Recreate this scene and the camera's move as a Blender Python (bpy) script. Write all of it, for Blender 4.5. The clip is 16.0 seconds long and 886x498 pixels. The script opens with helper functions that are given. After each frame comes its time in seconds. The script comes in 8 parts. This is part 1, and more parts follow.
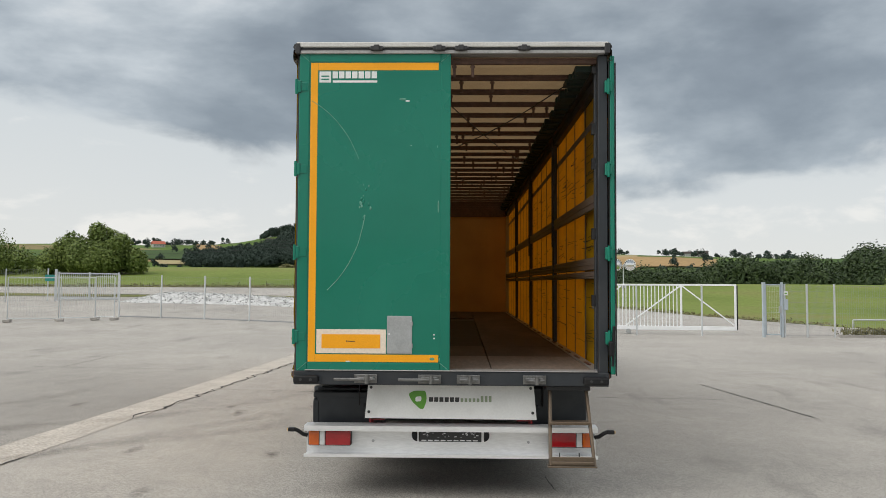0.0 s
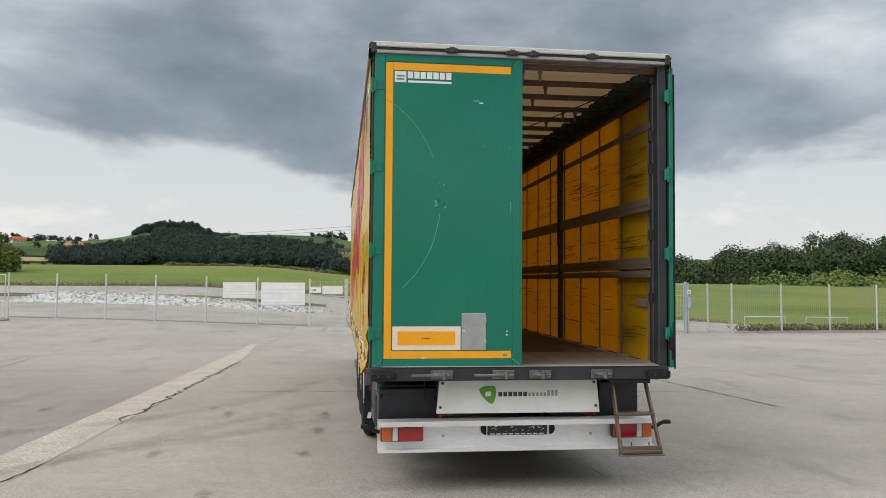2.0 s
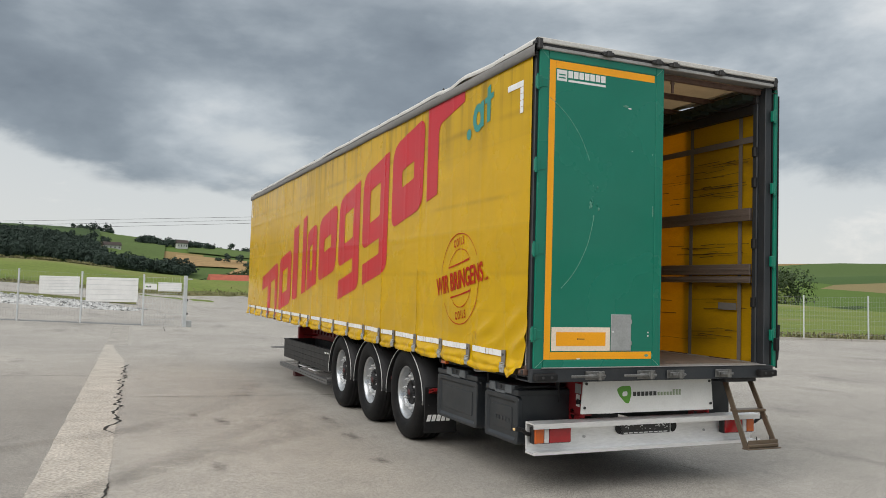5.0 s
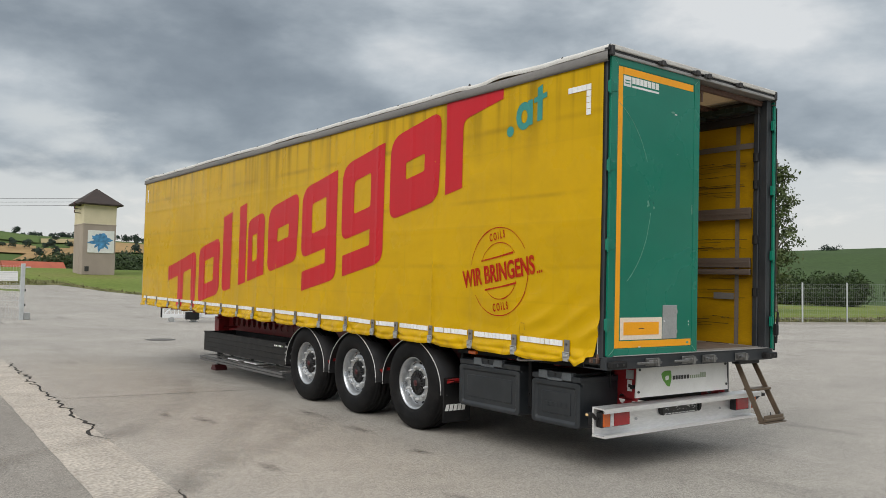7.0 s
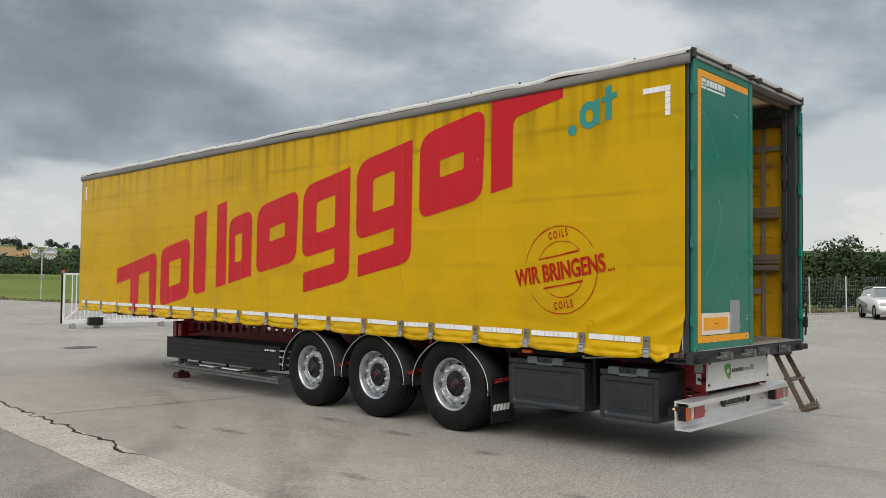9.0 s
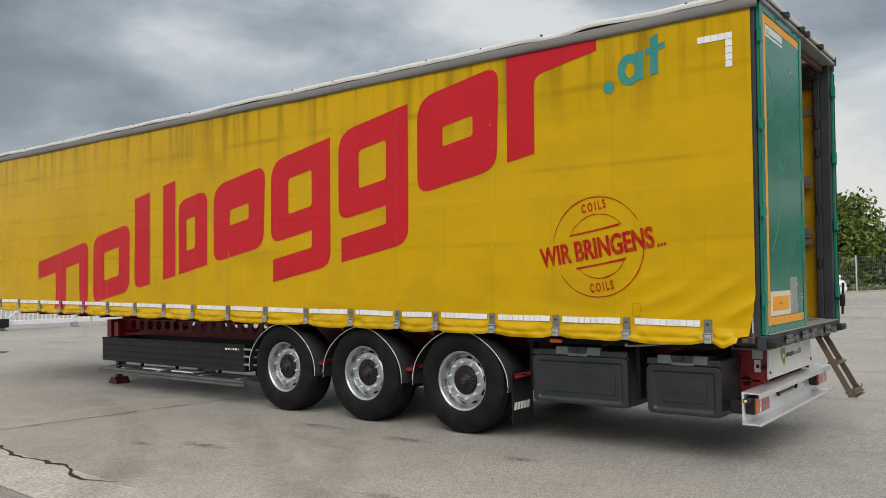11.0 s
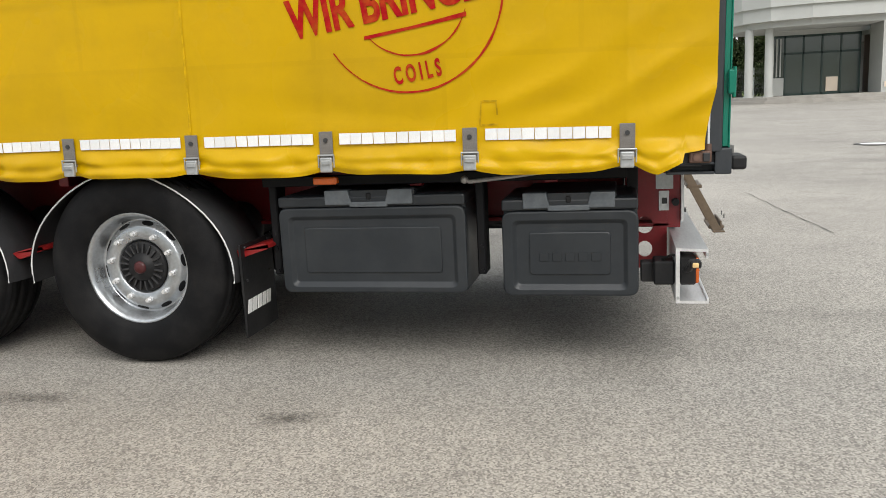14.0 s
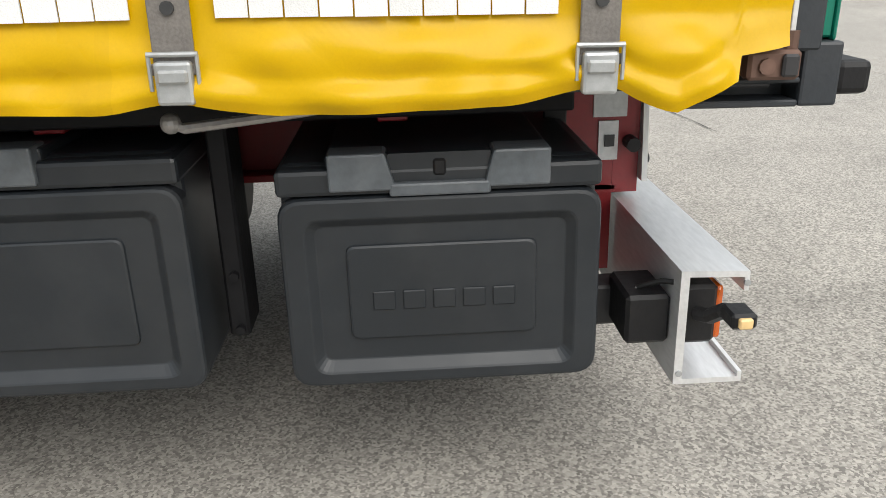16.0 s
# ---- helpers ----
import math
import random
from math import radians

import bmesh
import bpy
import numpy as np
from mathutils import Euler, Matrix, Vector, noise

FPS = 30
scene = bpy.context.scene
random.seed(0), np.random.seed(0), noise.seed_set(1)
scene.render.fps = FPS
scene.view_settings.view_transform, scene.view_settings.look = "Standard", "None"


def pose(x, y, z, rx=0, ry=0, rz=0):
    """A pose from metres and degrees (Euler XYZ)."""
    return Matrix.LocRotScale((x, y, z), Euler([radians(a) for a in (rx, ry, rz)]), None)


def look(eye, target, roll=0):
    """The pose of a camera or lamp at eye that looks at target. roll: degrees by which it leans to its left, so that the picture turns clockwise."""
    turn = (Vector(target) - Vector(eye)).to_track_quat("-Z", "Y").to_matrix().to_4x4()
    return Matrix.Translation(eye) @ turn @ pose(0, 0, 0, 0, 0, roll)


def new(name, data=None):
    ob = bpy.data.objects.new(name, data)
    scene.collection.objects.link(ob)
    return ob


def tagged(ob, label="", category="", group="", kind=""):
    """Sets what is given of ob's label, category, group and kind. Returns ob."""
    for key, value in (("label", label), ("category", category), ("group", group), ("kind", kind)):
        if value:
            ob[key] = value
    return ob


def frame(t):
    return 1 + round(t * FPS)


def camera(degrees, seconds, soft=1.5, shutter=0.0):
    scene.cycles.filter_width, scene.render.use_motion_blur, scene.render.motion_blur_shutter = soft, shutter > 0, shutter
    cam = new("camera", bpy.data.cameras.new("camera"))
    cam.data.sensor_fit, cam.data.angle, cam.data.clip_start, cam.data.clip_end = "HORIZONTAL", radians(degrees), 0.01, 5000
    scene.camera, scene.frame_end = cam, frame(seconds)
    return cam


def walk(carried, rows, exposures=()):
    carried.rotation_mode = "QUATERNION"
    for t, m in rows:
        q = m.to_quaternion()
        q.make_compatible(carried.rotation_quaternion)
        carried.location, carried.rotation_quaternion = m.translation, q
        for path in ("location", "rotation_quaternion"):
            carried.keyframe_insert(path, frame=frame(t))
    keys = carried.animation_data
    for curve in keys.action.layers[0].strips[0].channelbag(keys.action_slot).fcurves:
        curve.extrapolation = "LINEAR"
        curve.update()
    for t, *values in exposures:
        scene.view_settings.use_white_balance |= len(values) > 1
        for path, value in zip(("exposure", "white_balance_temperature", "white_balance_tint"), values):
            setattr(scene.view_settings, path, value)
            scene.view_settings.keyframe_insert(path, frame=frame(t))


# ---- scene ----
cam = camera(58.3, 16.0, soft=0.75)
PATH = [
    (0, (0.079, -6.465, 1.673), (0.034, -4.468, 1.785), 0.3),
    (0.5, (-0.221, -6.519, 1.656), (-0.2, -4.522, 1.768), 0.3),
    (1, (-0.558, -6.513, 1.64), (-0.466, -4.518, 1.75), 0.2),
    (1.5, (-0.999, -6.509, 1.647), (-0.829, -4.52, 1.759), 0.2),
    (2, (-1.503, -6.539, 1.654), (-1.251, -4.558, 1.765), 0.3),
    (2.5, (-1.991, -6.464, 1.615), (-1.652, -4.497, 1.732), 0.4),
    (3, (-2.506, -6.347, 1.616), (-2.083, -4.396, 1.735), 0.4),
    (3.5, (-3.041, -6.232, 1.637), (-2.534, -4.301, 1.761), 0.5),
    (4, (-3.522, -6.072, 1.615), (-2.928, -4.166, 1.741), 0.6),
    (4.2, (-3.675, -5.956, 1.598), (-3.049, -4.061, 1.725), 0.8),
    (6.3, (-5.803, -5.037, 1.599), (-4.734, -3.349, 1.695), 1.2),
    (6.5, (-5.973, -4.906, 1.627), (-4.867, -3.243, 1.72), 1.1),
    (7, (-6.415, -4.615, 1.613), (-5.223, -3.012, 1.71), 1.0),
    (7.5, (-6.794, -4.289, 1.587), (-5.525, -2.746, 1.687), 0.8),
    (8, (-7.148, -3.922, 1.596), (-5.814, -2.435, 1.696), 0.7),
    (8.5, (-7.522, -3.602, 1.622), (-6.131, -2.168, 1.72), 0.4),
    (9, (-7.734, -3.3, 1.594), (-6.303, -1.907, 1.693), 0.2),
    (9.2, (-7.816, -3.207, 1.598), (-6.373, -1.826, 1.7), 0.1),
    (11.3, (-7.4, -1.557, 1.489), (-5.779, -0.385, 1.534), -1.5),
    (11.5, (-7.226, -1.384, 1.47), (-5.573, -0.258, 1.484), -1.8),
    (12, (-6.76, -0.995, 1.454), (-5.031, 0.009, 1.383), -2.1),
    (12.5, (-6.314, -0.593, 1.402), (-4.515, 0.27, 1.262), -2.2),
    (13, (-5.828, -0.225, 1.334), (-3.974, 0.498, 1.136), -2.2),
    (13.5, (-5.355, 0.146, 1.322), (-3.462, 0.726, 1.045), -2.4),
    (14, (-4.841, 0.433, 1.288), (-2.923, 0.869, 0.929), -2.8),
    (14.5, (-4.346, 0.678, 1.266), (-2.413, 0.947, 0.827), -2.8),
    (15, (-3.842, 0.862, 1.227), (-1.907, 0.958, 0.73), -2.6),
    (15.5, (-3.239, 0.839, 1.211), (-1.324, 0.826, 0.634), -2.5),
    (16, (-2.626, 0.728, 1.208), (-0.755, 0.644, 0.507), -1.7),
]
walk(cam, [(t, look(eye, target, roll)) for t, eye, target, roll in PATH],
     exposures=[(0, 0.22), (2.5, 0.18), (4.2, 0.13), (7, 0.07), (9.2, 0.02), (11.3, 0.04), (12.0, 0.14), (12.5, 0.28), (13.5, 0.40), (15, 0.58), (16, 0.64)])

# ---- light ----
SUN_EL, SUN_AZ = radians(40), radians(-118)   # azimuth from +y towards +x
world = bpy.data.worlds.new("overcast_sky")
scene.world = world
world.use_nodes = True


def build_sky():
    nt = world.node_tree
    nt.nodes.clear()
    N = lambda kind, **kw: setup(nt.nodes.new(kind), kw)
    L = nt.links.new
    co = N("ShaderNodeTexCoord")
    sep = N("ShaderNodeSeparateXYZ")
    L(co.outputs["Generated"], sep.inputs[0])

    def math_node(op, a, b=None, clamp=False):
        m = N("ShaderNodeMath", operation=op, use_clamp=clamp)
        for i, v in enumerate((a, b)):
            if v is None:
                continue
            if isinstance(v, (int, float)):
                m.inputs[i].default_value = v
            else:
                L(v, m.inputs[i])
        return m.outputs[0]

    up = sep.outputs[2]

    def cloud(stretch, scale, detail, rough, distort, shift=(0, 0, 0)):
        mp = N("ShaderNodeMapping")
        mp.inputs["Scale"].default_value, mp.inputs["Location"].default_value = stretch, shift
        L(co.outputs["Generated"], mp.inputs[0])
        n = N("ShaderNodeTexNoise")
        n.inputs["Scale"].default_value, n.inputs["Detail"].default_value = scale, detail
        n.inputs["Roughness"].default_value, n.inputs["Distortion"].default_value = rough, distort
        L(mp.outputs[0], n.inputs["Vector"])
        return n.outputs["Fac"]

    def remap(src, a, b, c, d, smooth=True):
        r = N("ShaderNodeMapRange", interpolation_type="SMOOTHSTEP" if smooth else "LINEAR")
        for i, v in enumerate((a, b, c, d)):
            r.inputs[i + 1].default_value = v
        L(src, r.inputs[0])
        return r.outputs[0]

    def colours(src, stops):
        ramp = N("ShaderNodeValToRGB")
        L(src, ramp.inputs[0])
        while len(ramp.color_ramp.elements) < len(stops):
            ramp.color_ramp.elements.new(0.5)
        for e, (p, c) in zip(ramp.color_ramp.elements, stops):
            e.position, e.color = p, (*c, 1)
        return ramp.outputs[0]

    def blend(fac, a, b, kind="MIX"):
        m = N("ShaderNodeMix", data_type="RGBA", blend_type=kind)
        for i, v in ((0, fac), (6, a), (7, b)):
            if isinstance(v, (int, float)):
                m.inputs[i].default_value = v
            else:
                L(v, m.inputs[i])
        return m.outputs[2]

    wide = cloud((1, 1, 3.0), 1.9, 4, 0.5, 0.2, (3, 0, 0))
    puff = cloud((1, 1, 2.4), 5.5, 9, 0.58, 0.25, (0, 5, 0))
    deck_noise = cloud((1, 1, 2.3), 2.7, 10, 0.53, 0.12, (7, 2, 1))
    # pale band of sky over the hills
    haze = colours(math_node("ADD", up, math_node("MULTIPLY", math_node("SUBTRACT", wide, 0.5), 0.10)),
                   [(0.0, (0.66, 0.665, 0.65)), (0.10, (0.62, 0.64, 0.64)), (0.22, (0.56, 0.60, 0.62))])
    lit = blend(remap(puff, 0.52, 0.64, 0.0, 0.75), haze, colours(up, [(0.0, (0.80, 0.78, 0.74)), (0.3, (0.70, 0.71, 0.71))]))
    # dark layered deck with paler rifts
    deck = colours(deck_noise, [(0.28, (0.155, 0.185, 0.22)), (0.42, (0.24, 0.28, 0.32)), (0.51, (0.345, 0.39, 0.43)), (0.58, (0.48, 0.525, 0.56)), (0.67, (0.69, 0.71, 0.72))])
    warp = math_node("ADD", math_node("MULTIPLY", math_node("SUBTRACT", wide, 0.5), 0.30), math_node("MULTIPLY", math_node("SUBTRACT", puff, 0.5), 0.13))
    height = math_node("ADD", up, warp)
    low = blend(remap(height, 0.150, 0.188, 0.0, 1.0), lit, deck)
    # overhead the layer is thin and bright
    over = blend(remap(up, 0.32, 0.72, 0.0, 1.0), low, colours(deck_noise, [(0.3, (0.82, 0.85, 0.88)), (0.7, (1.28, 1.28, 1.28))]))
    sky = N("ShaderNodeTexSky", sky_type="NISHITA", sun_disc=False, sun_elevation=SUN_EL, sun_rotation=SUN_AZ)
    dim = N("ShaderNodeMix", data_type="RGBA", blend_type="MULTIPLY")
    dim.inputs[0].default_value = 1.0
    dim.inputs[7].default_value = (0.1, 0.1, 0.1, 1)
    L(sky.outputs[0], dim.inputs[6])
    mix = N("ShaderNodeMix", data_type="RGBA")
    mix.inputs[0].default_value = 0.94
    L(dim.outputs[2], mix.inputs[6]), L(over, mix.inputs[7])
    bg = N("ShaderNodeBackground")
    bg.inputs["Strength"].default_value = 1.0
    L(mix.outputs[2], bg.inputs["Color"])
    out = N("ShaderNodeOutputWorld")
    L(bg.outputs[0], out.inputs["Surface"])


def setup(node, values):
    for key, value in values.items():
        setattr(node, key, value)
    return node


build_sky()
sun = new("sun", bpy.data.lights.new("sun", "SUN"))
sun.data.energy, sun.data.angle, sun.data.color = 1.7, radians(50), (1.0, 0.96, 0.9)
sun.matrix_world = look((math.sin(SUN_AZ) * math.cos(SUN_EL), math.cos(SUN_AZ) * math.cos(SUN_EL), math.sin(SUN_EL)), (0, 0, 0))
scene.view_settings.exposure = 0.0


# ---- materials ----
def mat(name, color, rough=0.6, metal=0.0, var=0.15, scale=3.0, grain=0.1, gscale=60.0, bump=0.1, dirt=None, dirt_amount=0.0,
        dirt_scale=1.2, stretch=(1, 1, 1), spec=0.5, coat=0.0, random_tint=0.0, translucent=0.0, alpha=1.0, bump_dist=0.01):
    """A surface with large stains (var, scale), fine grain (grain, gscale), a relief and a layer of dirt in patches."""
    m = bpy.data.materials.new(name)
    m.use_nodes = True
    nt = m.node_tree
    b = nt.nodes["Principled BSDF"]
    L = nt.links.new
    co = nt.nodes.new("ShaderNodeTexCoord")
    mp = nt.nodes.new("ShaderNodeMapping")
    mp.inputs["Scale"].default_value = stretch
    L(co.outputs["Object"], mp.inputs[0])
    n1 = nt.nodes.new("ShaderNodeTexNoise")
    n1.inputs["Scale"].default_value, n1.inputs["Detail"].default_value = scale, 5
    n2 = nt.nodes.new("ShaderNodeTexNoise")
    n2.inputs["Scale"].default_value, n2.inputs["Detail"].default_value = gscale, 3
    L(mp.outputs[0], n1.inputs["Vector"]), L(mp.outputs[0], n2.inputs["Vector"])

    def scaled(src, amount):
        r = nt.nodes.new("ShaderNodeMapRange")
        r.inputs["From Min"].default_value, r.inputs["From Max"].default_value = 0.25, 0.75
        r.inputs["To Min"].default_value, r.inputs["To Max"].default_value = 1 - amount, 1 + amount
        L(src, r.inputs[0])
        return r.outputs[0]

    def times(a, c):
        mm = nt.nodes.new("ShaderNodeMath")
        mm.operation = "MULTIPLY"
        L(a, mm.inputs[0]), L(c, mm.inputs[1])
        return mm.outputs[0]

    f = times(scaled(n1.outputs["Fac"], var), scaled(n2.outputs["Fac"], grain))
    if random_tint:
        info = nt.nodes.new("ShaderNodeObjectInfo")
        r = nt.nodes.new("ShaderNodeMapRange")
        r.inputs["To Min"].default_value, r.inputs["To Max"].default_value = 1 - random_tint, 1 + random_tint
        L(info.outputs["Random"], r.inputs[0])
        f = times(f, r.outputs[0])
    mul = nt.nodes.new("ShaderNodeVectorMath")
    mul.operation = "SCALE"
    mul.inputs[0].default_value = color
    L(f, mul.inputs["Scale"])
    col = mul.outputs[0]
    if dirt:
        n3 = nt.nodes.new("ShaderNodeTexNoise")
        n3.inputs["Scale"].default_value, n3.inputs["Detail"].default_value, n3.inputs["Roughness"].default_value = dirt_scale, 8, 0.65
        L(mp.outputs[0], n3.inputs["Vector"])
        r = nt.nodes.new("ShaderNodeMapRange")
        r.inputs["From Min"].default_value, r.inputs["From Max"].default_value = 0.45, 0.75
        r.inputs["To Max"].default_value = dirt_amount
        L(n3.outputs["Fac"], r.inputs[0])
        mx = nt.nodes.new("ShaderNodeMix")
        mx.data_type = "RGBA"
        mx.inputs[7].default_value = (*dirt, 1)
        L(r.outputs[0], mx.inputs[0]), L(col, mx.inputs[6])
        col = mx.outputs[2]
    L(col, b.inputs["Base Color"])
    b.inputs["Metallic"].default_value = metal
    b.inputs["Specular IOR Level"].default_value = spec
    b.inputs["Coat Weight"].default_value = coat
    b.inputs["Coat Roughness"].default_value = 0.08
    rr = nt.nodes.new("ShaderNodeMapRange")
    rr.inputs["To Min"].default_value, rr.inputs["To Max"].default_value = max(0.02, rough - 0.12), min(1, rough + 0.12)
    L(n1.outputs["Fac"], rr.inputs[0]), L(rr.outputs[0], b.inputs["Roughness"])
    if bump:
        bp = nt.nodes.new("ShaderNodeBump")
        bp.inputs["Strength"].default_value, bp.inputs["Distance"].default_value = bump, bump_dist
        L(n2.outputs["Fac"], bp.inputs["Height"]), L(bp.outputs[0], b.inputs["Normal"])
    if translucent:
        tr = nt.nodes.new("ShaderNodeBsdfTranslucent")
        L(col, tr.inputs["Color"])
        ms = nt.nodes.new("ShaderNodeMixShader")
        ms.inputs[0].default_value = translucent
        L(b.outputs[0], ms.inputs[1]), L(tr.outputs[0], ms.inputs[2])
        L(ms.outputs[0], nt.nodes["Material Output"].inputs["Surface"])
    return m


def curtain_material():
    """Yellow tarpaulin: rubbed horizontal bands, drips below the roof edge, soft creases."""
    m = mat("yellow_tarpaulin", (0.655, 0.395, 0.0005), 0.28, spec=0.22, var=0.05, scale=0.8, grain=0.03, gscale=260, bump=0.0, dirt=(0.27, 0.17, 0.015), dirt_amount=0.40, dirt_scale=0.8, translucent=0.10)
    nt = m.node_tree
    L = nt.links.new
    b = nt.nodes["Principled BSDF"]
    col = b.inputs["Base Color"].links[0].from_socket
    co = nt.nodes.new("ShaderNodeTexCoord")

    def streak(stretch, detail, lo, hi, amount):
        mp = nt.nodes.new("ShaderNodeMapping")
        mp.inputs["Scale"].default_value = stretch
        n = nt.nodes.new("ShaderNodeTexNoise")
        n.inputs["Scale"].default_value, n.inputs["Detail"].default_value = 1.0, detail
        r = nt.nodes.new("ShaderNodeMapRange")
        for k, v in enumerate((lo, hi, 1.0, 1.0 - amount)):
            r.inputs[k + 1].default_value = v
        L(co.outputs["Object"], mp.inputs[0]), L(mp.outputs[0], n.inputs["Vector"]), L(n.outputs["Fac"], r.inputs[0])
        return r.outputs[0]

    def times(a, c):
        k = nt.nodes.new("ShaderNodeMath")
        k.operation = "MULTIPLY"
        L(a, k.inputs[0]), L(c, k.inputs[1])
        return k.outputs[0]

    bands = streak((1, 0.5, 2.2), 5, 0.50, 0.78, 0.16)
    drips = streak((1, 9.0, 0.5), 5, 0.47, 0.68, 0.46)
    sep = nt.nodes.new("ShaderNodeSeparateXYZ")
    L(co.outputs["Object"], sep.inputs[0])
    near_roof = nt.nodes.new("ShaderNodeMapRange")            # run-off from the roof edge
    for k, v in enumerate((2.75, 3.55, 0.0, 1.0)):
        near_roof.inputs[k + 1].default_value = v
    L(sep.outputs[2], near_roof.inputs[0])
    mixd = nt.nodes.new("ShaderNodeMix")
    mixd.inputs[2].default_value = 1.0
    L(near_roof.outputs[0], mixd.inputs[0]), L(drips, mixd.inputs[3])
    drips = mixd.outputs[0]
    ghost = nt.nodes.new("ShaderNodeTexBrick")                # pale ghosts of stacked loads pressed into the cloth
    ghost.inputs["Scale"].default_value, ghost.inputs["Mortar Size"].default_value = 1.0, 0.012
    ghost.inputs["Brick Width"].default_value, ghost.inputs["Row Height"].default_value = 1.22, 0.74
    ghost.inputs["Color1"].default_value, ghost.inputs["Color2"].default_value, ghost.inputs["Mortar"].default_value = (1, 1, 1, 1), (0.95, 0.95, 0.95, 1), (0.93, 0.93, 0.93, 1)
    sw = nt.nodes.new("ShaderNodeMapping")
    sw.inputs["Rotation"].default_value = (0, math.pi / 2, math.pi / 2)
    L(co.outputs["Object"], sw.inputs[0]), L(sw.outputs[0], ghost.inputs["Vector"])
    rub = streak((1, 1.6, 3.0), 6, 0.30, 0.62, 1.0)            # grime rubbed on where slats press from inside
    rubbed = None
    for z0, w, amount in ((3.17, 0.05, 0.30), (2.475, 0.035, 0.26), (1.812, 0.04, 0.22)):
        dist = nt.nodes.new("ShaderNodeMath")
        dist.operation = "SUBTRACT"
        dist.inputs[1].default_value = z0
        L(sep.outputs[2], dist.inputs[0])
        ab = nt.nodes.new("ShaderNodeMath")
        ab.operation = "ABSOLUTE"
        L(dist.outputs[0], ab.inputs[0])
        r = nt.nodes.new("ShaderNodeMapRange")
        r.interpolation_type = "SMOOTHSTEP"
        for k, v in enumerate((0.0, w, amount, 0.0)):
            r.inputs[k + 1].default_value = v
        L(ab.outputs[0], r.inputs[0])
        one = nt.nodes.new("ShaderNodeMath")
        one.operation = "MULTIPLY"
        L(r.outputs[0], one.inputs[0]), L(rub, one.inputs[1])
        inv = nt.nodes.new("ShaderNodeMath")
        inv.operation = "SUBTRACT"
        inv.inputs[0].default_value = 1.0
        L(one.outputs[0], inv.inputs[1])
        rubbed = inv.outputs[0] if rubbed is None else times(rubbed, inv.outputs[0])
    bands = times(bands, rubbed)
    sc = nt.nodes.new("ShaderNodeVectorMath")
    sc.operation = "SCALE"
    g = nt.nodes.new("ShaderNodeSeparateColor")
    L(ghost.outputs["Color"], g.inputs[0])
    L(col, sc.inputs[0]), L(times(times(bands, drips), g.outputs[0]), sc.inputs["Scale"])
    L(sc.outputs[0], b.inputs["Base Color"])
    cre = nt.nodes.new("ShaderNodeTexNoise")
    cre.inputs["Scale"].default_value, cre.inputs["Detail"].default_value, cre.inputs["Distortion"].default_value = 2.6, 4, 1.2
    L(co.outputs["Object"], cre.inputs["Vector"])
    bp = nt.nodes.new("ShaderNodeBump")
    bp.inputs["Strength"].default_value, bp.inputs["Distance"].default_value = 0.35, 0.02
    L(cre.outputs["Fac"], bp.inputs["Height"]), L(bp.outputs[0], b.inputs["Normal"])
    return m


